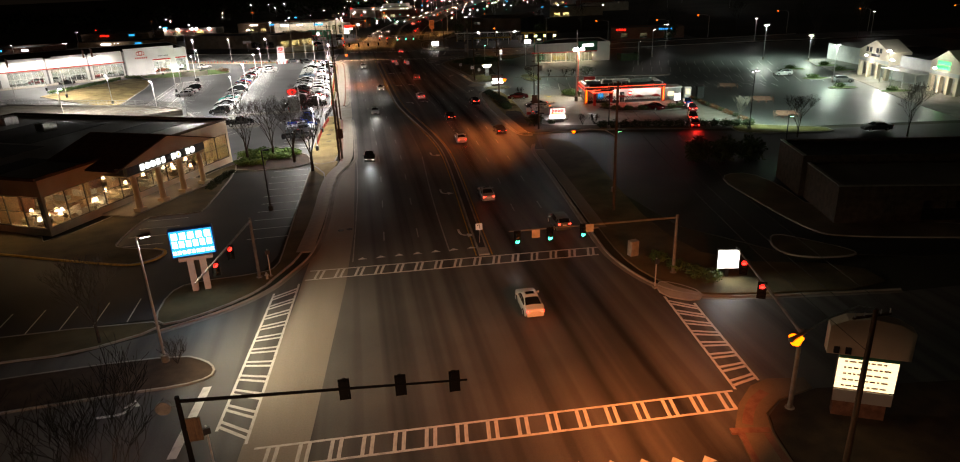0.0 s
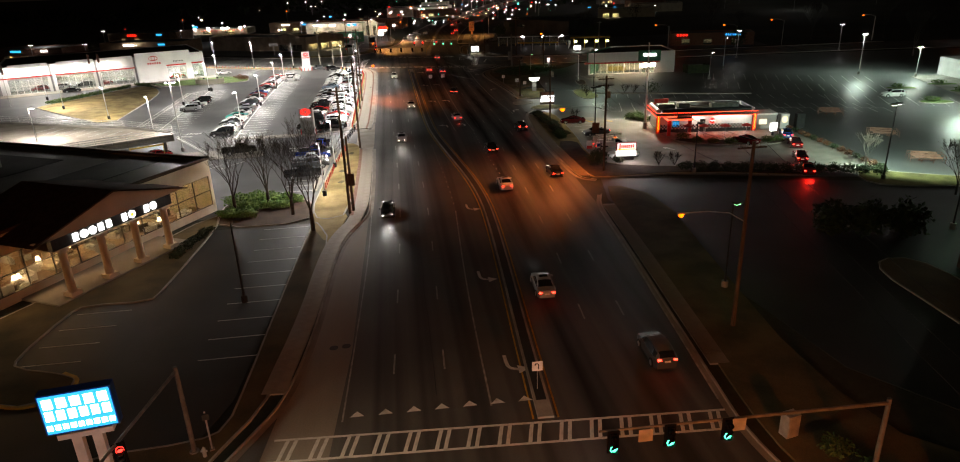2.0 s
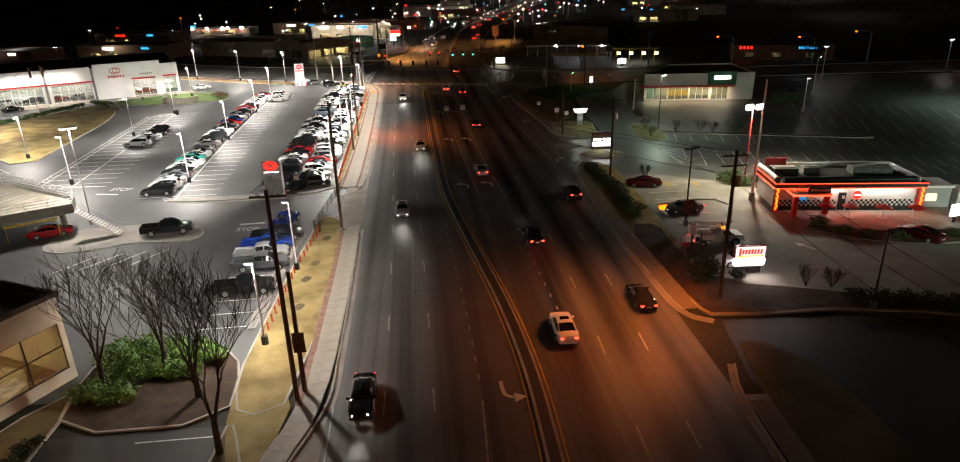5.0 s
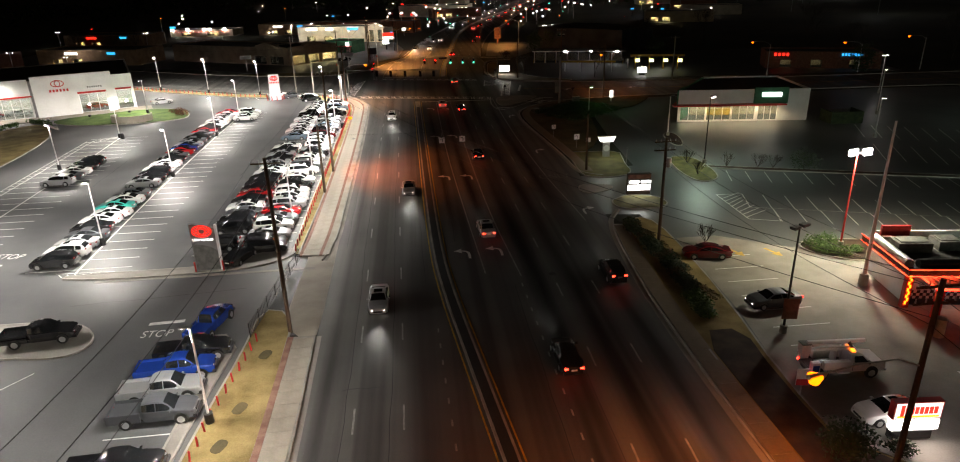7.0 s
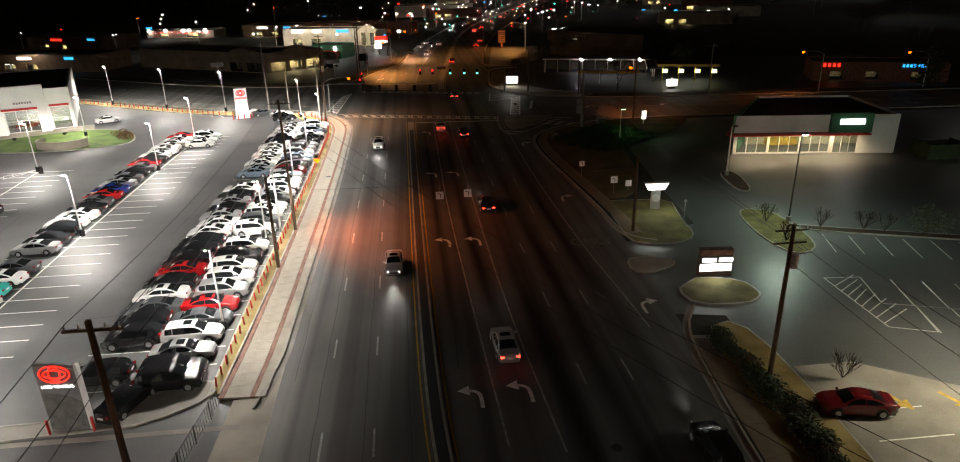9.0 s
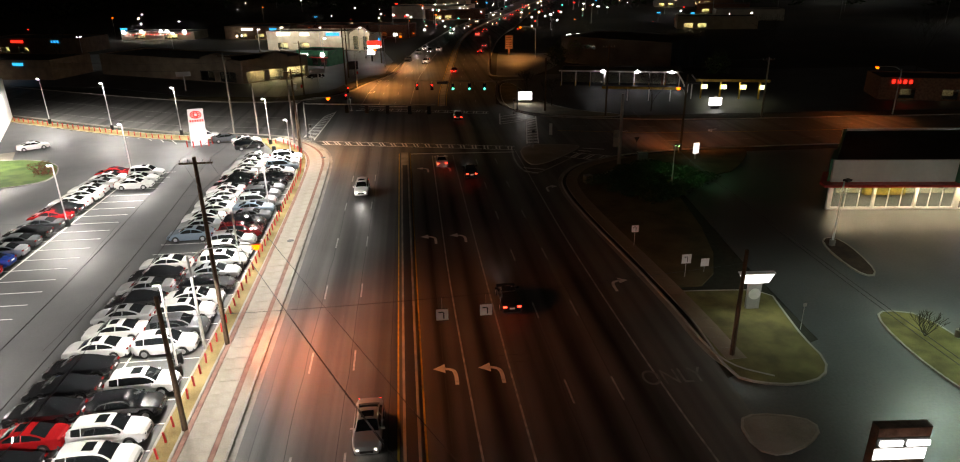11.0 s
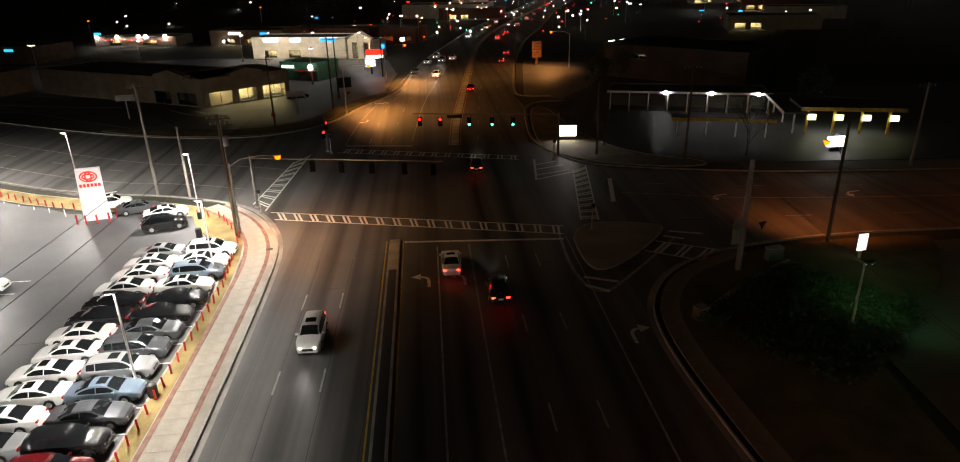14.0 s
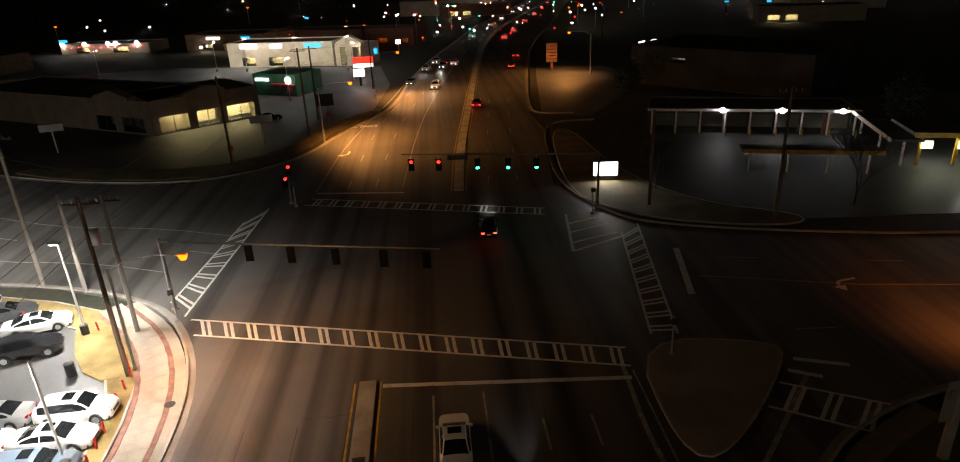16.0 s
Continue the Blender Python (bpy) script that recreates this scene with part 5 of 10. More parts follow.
    nose, tail = x1, (x0 if kind != "pickup" else -2.96)
    zl, zt = height(x1 - 0.12) - 0.10, (height(x0 + 0.1) - 0.12 if kind != "pickup" else 0.98)
    for sy in (1, -1):
        part("headlight", Shape().box((nose - 0.14, sy * 0.5, zl - 0.03), (0.2, 0.22, 0.09), -sy * 18), M["head_on"] if lights else M["lens"], root)
        part("tail_light", Shape().box((tail + 0.04, sy * 0.6, zt - 0.03), (0.12, 0.28, 0.12), sy * 12), M["tail_on"] if lights else M["tail"], root)
        part("wing_mirror", Shape().box((k["front"][1] - 0.28, sy * (wide + 0.06), belt + 0.05), (0.14, 0.2, 0.13)), CAR_PAINT[paint], root)
    part("grille", Shape().box((nose - 0.03, 0, zl - 0.13), (0.1, 0.8, 0.16)), M["black"], root)
    part("number_plate", Shape().box((tail - 0.02, 0, zt - 0.16), (0.04, 0.45, 0.13)), M["white_metal"], root)
    return root


GARAGE = {}


def car(kind, paint, x, y, rz, lights=False, group="", z=0.0):
    """A car at x, y with its nose towards rz."""
    key = (kind, paint, lights)
    m = pose(x, y, z, 0, 0, rz)
    if key not in GARAGE:
        GARAGE[key] = car_proto(kind, paint, lights)
        ob = GARAGE[key]
        ob.matrix_basis = m
    else:
        ob = copy_thing(GARAGE[key], m)
    if group:
        ob["group"] = group
    return ob


rng = random.Random(7)


def car_row(x, y0, y1, rz, known, group, skip=(), pitch=2.62, jitter=0.12, mix="WWWWWWBBBGGSSR", along=None):
    """A row of parked cars; known: colour and kind by the number of the stall."""
    letter = {"W": "white", "B": "black", "G": "grey", "S": "silver", "R": "red", "L": "blue", "T": "teal", "M": "maroon", "E": "slate"}
    for i in range(int((y1 - y0) / pitch) + 1):
        c, k = rng.choice(mix), rng.choice(("sedan", "suv", "sedan"))
        dx, dr = rng.uniform(-jitter, jitter) * 2, rng.uniform(-1.2, 1.2)
        if i < len(known) and known[i] != "?":
            c, k = known[i].upper(), ("suv" if known[i].islower() else "sedan")
        if i in skip or c == ".":
            continue
        here = x
        for p, q in zip(along or (), (along or ())[1:]):
            if p[1] <= y0 + pitch * i <= q[1]:
                here = p[0] + (q[0] - p[0]) * (y0 + pitch * i - p[1]) / (q[1] - p[1]) - 2.7
        car(k, letter[c], here + dx, y0 + pitch * i, rz + dr, group=group)


ROW_A = "bSwGRswwbw.wgwWBSwwsmbGEsgGBBWeWw"
ROW_B = "b.bbGWBRBBBWWSBSBW..ESWWWWWBBWWWS"
ROW_C = "bwSGBWWTWG.SBbWWBGRLSGBGRBWWWSWR"
car_row(-10.1, 161.9, 246.5, 2, ROW_A, "cars in the front row of the dealer")
car_row(-15.2, 161.9, 246.5, 182, ROW_B, "cars in the second row of the dealer")
car_row(0, 160.0, 241.4, 181, ROW_C, "cars in the middle row of the dealer", pitch=2.6, along=MID_LINE)
for i, (c, k) in enumerate((("silver", "suv"), ("grey", "sedan"), ("white", "sedan"), ("black", "sedan"), ("black", "suv"))):
    car(k, c, -46.5, 191.7 + i * 2.7, 181, group="cars in the far row of the dealer")
for c, k, x, y, r in (("white", "suv", -26.7, 262.0, 20), ("grey", "sedan", -22.7, 260.0, 20), ("white", "sedan", -18.8, 257.8, 20), ("black", "suv", -17.6, 254.0, 20), ("white", "sedan", -28.6, 234.5, 0), ("white", "suv", -28.8, 239.9, 0),
                      ("white", "sedan", -28.8, 237.2, 0), ("black", "sedan", -12.3, 158.6, 70), ("black", "suv", -10.0, 160.6, 2), ("white", "sedan", -54, 259.5, 30), ("black", "sedan", -92, 236, 30), ("red", "sedan", -39.6, 145.2, 20)):
    car(k, c, x, y, r, group="single cars at the dealer")
for c, x, y, r in (("blue", -11.3, 143.5, 78), ("black", -11.4, 139.2, 5), ("blue", -11.9, 136.6, 5), ("silver", -12.1, 133.9, 4), ("grey", -11.7, 131.2, 3), ("black", -12.1, 125.6, 3), ("black", -25.2, 143.4, 8)):
    car("pickup", c, x, y, r, group="pickups at the dealer", z=0.11 if (x < -20 or y > 142) else 0)

# traffic
for k, c, x, y, r, beam in (("sedan", "black", 0.5, 106.0, -91, 1), ("sedan", "silver", 3.0, 146.0, -90, 1), ("sedan", "silver", 5.8, 179.0, -90, 1), ("suv", "white", 2.4, 228.0, -90, 1), ("sedan", "white", 12.6, 49.6, 88, 1), ("suv", "grey", 21.0, 68.0, 88, 0),
                            ("sedan", "silver", 15.0, 81.0, 87, 1), ("sedan", "white", 16.8, 113.6, 89, 1), ("sedan", "black", 24.9, 118.0, 90, 1), ("sedan", "black", 17.9, 134.4, 91, 1), ("suv", "black", 25.7, 148.6, 91, 1), ("sedan", "silver", 14.7, 162.2, 92, 1),
                            ("sedan", "black", 17.0, 195.2, 90, 1), ("sedan", "black", 17.2, 234.0, 90, 1), ("sedan", "white", 13.4, 239.8, 90, 0), ("sedan", "black", 18.2, 271.6, 86, 1), ("suv", "white", 14.3, 354.0, -100, 1), ("sedan", "grey", 8.8, 361.0, -100, 1), ("sedan", "red", 21.6, 333.0, 83, 0), ("sedan", "silver", 12.3, 380.0, -100, 1), ("suv", "grey", 16.5, 382.0, -100, 1),
                            ("sedan", "black", 33.6, 377.0, 80, 0), ("sedan", "grey", 37.0, 395.0, 80, 0), ("suv", "silver", 15.0, 391.0, -100, 0), ("sedan", "white", 19.8, 387.0, -100, 0)):
    car(k, c, x, y, r, True, "cars on the road")
    if beam:
        u, v = math.cos(radians(r)), math.sin(radians(r))
        spot("headlight_beam", (x + 2.5 * u, y + 2.5 * v, 0.68), 260, (0.96, 0.97, 0.95), (x + 15.5 * u, y + 15.5 * v, 0.0), 40, 0.1, 1.0)
# cars by the restaurant and the market
for k, c, x, y, r, on in (("sedan", "maroon", 36.6, 151.6, 170, False), ("sedan", "grey", 38.0, 140.7, 185, True), ("sedan", "white", 37.6, 124.6, 180, False), ("sedan", "maroon", 60.0, 128.0, 110, False), ("sedan", "blue", 68.6, 130.4, 68, True),
                          ("sedan", "maroon", 66.5, 124.2, 68, True), ("sedan", "maroon", 62.6, 116.4, 66, True), ("sedan", "red", 59.8, 110.2, 66, True), ("suv", "white", 109.2, 157.4, 170, False), ("suv", "silver", 115.0, 142.2, -20, False), ("sedan", "grey", 86.5, 97.0, 170, False),
                          ("sedan", "black", -16.5, 331.0, 30, False)):
    car(k, c, x, y, r, on, "cars in the car parks")
    if on and y < 118:
        u, v = math.cos(radians(r)), math.sin(radians(r))
        spot("brake_light_glow", (x - 2.6 * u, y - 2.6 * v, 0.9), 160, (1.0, 0.02, 0.015), (x - 5.5 * u, y - 5.5 * v, 0), 130, 0.2, 0.8)

# ---- lamp posts ----


def post_proto():
    root = thing("lamp_post", "white steel lamp post with lit flat heads", "lamp post", group="lamp posts of the car dealer")
    part("base", Shape().tube((0, 0, 0), (0, 0, 0.85), 0.3, 0.3, 14), M["black"], root, "black concrete base", True)
    part("pole", Shape().tube((0, 0, 0.85), (0, 0, 7.3), 0.09, 0.07, 8), M["white_metal"], root, smooth=True)
    head = part("lamp_head", Shape().box((-0.24, 0, 7.38), (0.78, 0.4, 0.1)).box((0, 0, 7.3), (0.12, 0.1, 0.1)), M["steel_dull"], root)
    part("lens", Shape().box((-0.28, 0, 7.31), (0.44, 0.26, 0.04)), M["lamp_bright"], head)
    return root


post = None
for x, y, z, w in DEALER_LAMPS:
    m = pose(x, y, 0, 0, 0, 0) @ Matrix.Diagonal((1, 1, z / 7.4, 1))
    if post is None:
        post = post_proto()
        post.matrix_basis = m
        post.scale.z = z / 7.4
    else:
        ob = copy_thing(post, pose(x, y, 0))
        ob.scale.z = z / 7.4


def cobra(x, y, z, side, mat="steel", on=None, bowl=1.0):
    """A street lamp whose arm reaches out over the road, on its own pole or on a utility pole at on."""
    px, py = on if on else (x + side * 5.0, y)
    root = thing("street_lamp", "orange sodium street lamp on an arm from a utility pole" if on else "steel street lamp with an orange sodium head", "street lamp", px, py, 0, 0, "sodium street lamps")
    dx, dy = x - px, y - py
    top = z - 0.6
    if not on:
        part("pole", Shape().tube((0, 0, 0), (0, 0, top), 0.14, 0.09, 10), M[mat], root, smooth=True)
    arm = Shape()
    pts = [(0, 0, top - 0.3), (dx * 0.24, dy * 0.24, z - 0.15), (dx * 0.6, dy * 0.6, z + 0.1), (dx * 0.92, dy * 0.92, z + 0.05)]
    for a, b in zip(pts, pts[1:]):
        arm.tube(a, b, 0.045, 0.045, 6)
    part("arm", arm, M[mat], root, smooth=True)
    head = part("lamp_head", Shape().tube((dx * 0.9, dy * 0.9, z + 0.05), (dx * 1.06, dy * 1.06, z + 0.04), 0.08, 0.13, 10), M[mat], root, smooth=True)
    part("lens", Shape().tube((dx, dy, z + 0.02), (dx, dy, z - 0.34 * bowl), 0.34 * bowl, 0.2 * bowl, 12), M["lamp_sodium"], head, "glowing orange lens")
    return root


for x, y, z, w, side in STREET_LAMPS:
    cobra(x, y, z, side, on={23: (25.3, 26.1), 71: (28.7, 71.1), 116: (32.2, 117.6), 243: (50.6, 240.9)}.get(int(y)), bowl={71: 0.7, 116: 1.1}.get(int(y), 1.0))


def lot_post(x, y, z, colour, lit, heads=2, mat="steel", base="concrete", label="tall steel lamp post of the car park"):
    root = thing("lamp_post", label, "lamp post", x, y, 0, 25)
    part("base", Shape().tube((0, 0, 0), (0, 0, 0.7), 0.3, 0.3, 12), M[base], root, smooth=True)
    part("pole", Shape().tube((0, 0, 0.7), (0, 0, z), 0.11, 0.07, 10), M[mat], root, smooth=True)
    for k in range(heads):
        sx = (1, -1)[k] if heads > 1 else 1
        head = part("lamp_head", Shape().box((sx * 0.55, 0, z), (0.75, 0.5, 0.2)), M["black"], root)
        part("lens", Shape().box((sx * 0.55, 0, z - 0.12), (0.6, 0.4, 0.05)), M[lit] if lit else M["black"], head)
    return root


lot_post(51.4, 151.7, 10.4, WHITE, "lamp_bright", 2, "red", label="red lamp post with two bright floodlights")
for x in (50.65, 52.15):
    flood = thing("floodlight", "bright white floodlight head on the red lamp post", "floodlight", x, 151.4, 10.5, 18, "floodlights of the restaurant")
    part("housing", Shape().box((0, 0.12, 0), (0.9, 0.3, 0.55)), M["black"], flood)
    part("lens", Shape().box((0, -0.1, -0.02), (1.0, 0.2, 0.6)), M["lamp_bright"], flood, "glowing lens")
lot_post(50.7, 184.8, 10.2, COOL, "lamp_white", 1, "black")
lot_post(43.1, 224.8, 5.5, COOL, "lamp_green", 1, "steel", label="low lamp post with a green-tinted lamp")
lot_post(-17.2, 48.0, 10.6, WHITE, "lamp_white", 1, "steel", label="tall lamp post on a traffic island")
for x, y, z in ((132.5, 179.6, 7.4), (112.6, 142.6, 8.8), (123.2, 188.2, 10.2)):
    lot_post(x, y, z, COOL, "lamp_white", 2)
lot_post(-36.4, 148.8, 12.4, WHITE, "lamp_white", 2, "steel", label="tall steel lamp post beside the parking deck")
lot_post(-60.0, 148.0, 9.4, WHITE, "lamp_white", 1, "steel", label="steel lamp post standing through the deck")
# added post out of view, carries the extra junction light
lot_post(-8.6, 13.0, 9.6, WHITE, "lamp_white", 1, "steel", label="steel lamp post added out of view to light the junction")
lot_post(67.2, 104.4, 10.3, COOL, "lamp_soft", 2, "black", label="black lamp post with shielded heads")
lot_post(36.4, 136.0, 9.4, COOL, None, 2, "black", label="black lamp post with unlit heads")
lot_post(51.8, 203.0, 7.0, COOL, None, 1, "white_metal", label="pale lamp post on a small island")
lot_post(85.1, 194.6, 6.8, COOL, "lamp_soft", 1, "steel", label="steel lamp post on a dark bed")
lot_post(97.5, 211.8, 8.6, COOL, "lamp_soft", 1, "steel", label="steel lamp post at the back of the lot")
lot_post(44.6, 113.8, 7.2, COOL, None, 1, "black", label="black lamp post by a hedge")
lot_post(-12.9, 84.0, 8.0, COOL, None, 1, "black", "black", label="slim unlit lamp post of the store")
lot_post(31.5, 78.0, 8.2, COOL, "lamp_green", 1, "black", label="dark lamp post with a dim green lamp")

# ---- utility poles and wires ----


def utility_pole(x, y, h, arms=1, rz=90, box=False):
    root = thing("utility_pole", "dark timber utility pole with crossarms" if arms else "dark timber utility pole", "utility pole", x, y, 0, rz, "utility poles")
    part("pole", Shape().tube((0, 0, 0), (0, 0, h), 0.3 if y == 235.8 else 0.19, 0.2 if y == 235.8 else 0.13, 10), M["concrete" if 252 < y < 268 or y == 235.8 else "wood"], root, smooth=True)
    for k in range(arms):
        z = h - 0.5 - 0.9 * k
        arm = part("crossarm", Shape().box((0, 0.16, z), (2.3, 0.1, 0.12)), M["wood"], root)
        for sx in (-1.05, -0.5, 0.5, 1.05):
            part("insulator", Shape().tube((sx, 0.16, z + 0.06), (sx, 0.16, z + 0.3), 0.05, 0.03, 6), M["steel"], arm)
    if box:
        part("transformer", Shape().tube((0.42, 0, h - 3.2), (0.42, 0, h - 2.2), 0.28, 0.28, 12), M["steel"], root, "grey steel transformer can", True)
    return root


POLES = {"a": (-4.3, 106.9, 16.0), "a2": (-3.9, 107.9, 9.8), "c": (-4.4, 142, 15.4), "f": (-5.8, 191, 15.2), "f2": (-5.9, 180.6, 9.6), "h": (-8.8, 250, 13.2), "i": (-10.6, 256.2, 11.3), "j": (-22.9, 266.3, 14.0), "k": (-18.2, 264.2, 9.1),
         "r": (32.3, 117.6, 14.0), "s": (33.1, 156, 11.8), "t": (32.3, 184.6, 8.6), "u": (25.4, 26.1, 10.1), "v": (39.3, 235.8, 10.4), "x": (50.6, 240.7, 12.0), "w": (28.8, 71.1, 15.6), "n": (-7.1, 317.4, 14), "n2": (-7.4, 329.6, 12.9), "n3": (0.5, 358, 12), "n4": (-15.5, 302.5, 12.5),
         "e": (36.2, 275.9, 10.5), "e2": (46.8, 269, 13.5), "e3": (76, 264, 11), "e4": (32.6, 340, 9)}
for key, (x, y, h) in POLES.items():
    utility_pole(x, y, h, 0 if key in ("a2", "f2", "k", "t", "v", "x", "e", "e4") else (2 if key in ("r", "s") else 1), 0 if key in ("n", "n2") else 0, key in ("r", "h", "s"))


def wire(a, b, sag=0.9, r=0.017, label="thin black overhead power line"):
    s = Shape()
    a, b = Vector(a), Vector(b)
    last = None
    for i in range(17):
        k = i / 16
        p = a.lerp(b, k) - Vector((0, 0, sag * 4 * k * (1 - k)))
        if last is not None:
            s.tube(last, p, r, r, 5, 0, False)
        last = p
    solid("power_line", s, M["black"], label, "power line", "structure")


def span(p, q, drops=(0.2, 0.2, 2.6), offs=(-1.0, 1.0, 0.0), sag=0.9):
    for dz, dx in zip(drops, offs):
        wire((POLES[p][0] + dx, POLES[p][1] + 0.16, POLES[p][2] - dz), (POLES[q][0] + dx, POLES[q][1] + 0.16, POLES[q][2] - dz), sag)


span("a", "c")
span("c", "f")
span("f", "h")
span("h", "j")
span("u", "w")
span("w", "r")
span("r", "s")
span("s", "v", (0.3, 2.0), (-1, 1))
span("n", "n3")
span("h", "n", (0.3, 2.0), (-1, 1))
span("e2", "e3", (0.3, 2.0), (-1, 1))
for dz, dx in ((0.3, 0.9), (0.3, -0.9), (2.2, 0.0)):
    wire((-5.8 + dx, 191.1, 15.2 - dz), (32.3 + dx, 117.7, 14.0 - dz), 2.2)
wire((-22.9, 266.3, 12.5), (-90, 300, 12.5), 1.2)
wire((-22.9, 266.3, 11.2), (-90, 300, 11.2), 1.2)
solid("pole_sign", Shape().box((-3.8, 107.68, 4.3), (0.85, 0.07, 1.6)), M["wood"], "back of a brown board fixed to a utility pole", "sign")

# ---- traffic signals ----
LENS = Shape().tube((0, -0.16, 0), (0, -0.13, 0), 0.14, 0.14, 12)


def signal(x, y, z, rz, lit="", hang=0.0, colour="black_matte"):
    """A three-lamp head that faces rz (0: towards the south); lit: which lamp burns."""
    root = thing("traffic_signal", "black traffic signal head %s" % ("showing green" if lit == "go" else "showing red" if lit == "halt" else "seen with no lamp lit"), "traffic signal", x, y, z, rz, "traffic signals")
    part("housing", Shape().box((0, 0, 0), (0.36, 0.24, 1.08)), M[colour], root)
    part("backplate", Shape().box((0, 0.03, 0), (0.62, 0.03, 1.35)), M[colour], root)
    for k, dz in enumerate((0.34, 0, -0.34)):
        on = (lit == "halt" and k == 0) or (lit == "go" and k == 2)
        part("visor", Shape().tube((0, -0.12, dz + 0.02), (0, -0.34, dz + 0.02), 0.165, 0.165, 10, 0, False), M[colour], root)
        lens = part("lens", Shape().tube((0, -0.16, dz), (0, -0.12, dz), 0.2 if on else 0.14, 0.2 if on else 0.14, 12), M[lit] if on else M["car_glass"], root)
    if hang:
        part("hanger", Shape().tube((0, 0, 0.6), (0, 0, 0.6 + hang), 0.03, 0.03, 6), M["steel"], root)
    return root


def mast(x, y, h, ends, label="galvanised steel signal pole with a long mast arm", mat="steel_dull"):
    root = thing("signal_pole", label, "signal pole", x, y, 0, 0, "signal poles")
    part("pole", Shape().tube((0, 0, 0), (0, 0, h), 0.17, 0.13, 10), M[mat], root, smooth=True)
    part("foot", Shape().tube((0, 0, 0), (0, 0, 0.18), 0.34, 0.3, 10), M["concrete"], root, smooth=True)
    for ex, ey, ez in ends:
        part("mast_arm", Shape().tube((0, 0, h - 0.3), (ex - x, ey - y, ez), 0.11, 0.06, 8), M[mat], root, smooth=True)
    return root


# steel mast in matte black: its unlit silhouette is put into the colour
mast(-11.7, 32.5, 6.5, [(4.1, 30.7, 6.2)], "steel signal pole and mast arm coloured as a black silhouette", "black_matte")
solid("pole_board", Shape().box((-11.1, 32.3, 4.4), (0.75, 0.12, 1.5)).box((-11.4, 32.4, 4.4), (0.3, 0.06, 0.1)), M["wood"], "brown back of a board on the signal pole", "sign")
solid("round_lamp_back", Shape().tube((-12.5, 32.4, 5.9), (-12.5, 32.7, 5.9), 0.42, 0.36, 16).tube((-12.2, 32.55, 5.9), (-11.75, 32.5, 5.9), 0.04, 0.04, 6), M["steel_dull"], "round grey lamp housing beside the signal pole", "lamp housing")
for x, y in ((-2.7, 31.6), (0.4, 31.25), (3.4, 30.9)):
    signal(x, y, 6.1, 180, "")
mast(27.6, 52.7, 6.0, [(11.6, 52.6, 6.1)])
for x in (12.3, 15.3, 18.4):
    signal(x, 52.4, 5.5, 0, "go")
mast(-11.8, 62.5, 6.4, [(-13.8, 47.8, 6.5)])
signal(-12.6, 55.6, 5.7, 30, "halt")
signal(-13.2, 52.2, 5.7, 30, "halt")
mast(25.4, 31.4, 6.0, [(28.4, 44.0, 6.1)])
signal(26.8, 37.8, 5.4, -30, "halt")
signal(27.8, 41.8, 5.4, -30, "halt")
mast(-8.9, 259.6, 6.4, [(13.2, 253.9, 6.3)], "sodium-lit signal pole with a long mast arm")
for x, y in ((-1.6, 257.9), (1.8, 257.0), (5.3, 256.1), (9.0, 255.1), (12.2, 254.3)):
    signal(x, y, 5.3, 180, "")
mast(30.6, 276.4, 6.4, [(9.6, 280.4, 6.2)])
for x, y, lit in ((10.6, 280.2, "halt"), (13.6, 279.6, "halt"), (17.8, 278.8, "go"), (21.1, 278.2, "go"), (24.1, 277.6, "go")):
    signal(x, y, 5.0, 0, lit, 0.5)
solid("street_name_sign", Shape().box((15.7, 279.2, 5.8), (2.2, 0.04, 0.5)), M["roof_dark"], "street name board hung from the mast arm", "sign")
mast(-3.9, 284.4, 5.0, [(-4.6, 288.4, 4.8)])
signal(-3.7, 284.1, 4.2, 40, "halt")
signal(-4.2, 284.0, 2.8, 40, "halt")
for x, y in ((-10.7, 62.5), (-11.2, 34.5), (24.6, 50.2), (-8.0, 257.4), (28.6, 247.4), (-3.2, 283.2), (29.6, 274.6)):
    root = thing("pedestrian_signal", "grey post with a pedestrian signal box", "pedestrian signal", x, y, 0, 20, "pedestrian signals")
    part("post", Shape().tube((0, 0, 0), (0, 0, 3.0), 0.06, 0.06, 8), M["steel"], root, smooth=True)
    part("signal_box", Shape().box((0, -0.1, 2.7), (0.42, 0.2, 0.42)), M["black"], root)
    part("base", Shape().box((0, 0, 0.1), (0.3, 0.3, 0.2)), M["concrete"], root)
root = thing("control_cabinet", "weathered grey traffic control cabinet", "control cabinet", 25.6, 57.6, 0.1, 12)
part("body", Shape().box((0, 0, 0.8), (0.9, 0.7, 1.6)), M["steel"], root)
part("door", Shape().box((0, -0.37, 0.85), (0.78, 0.03, 1.3)), M["steel"], root)


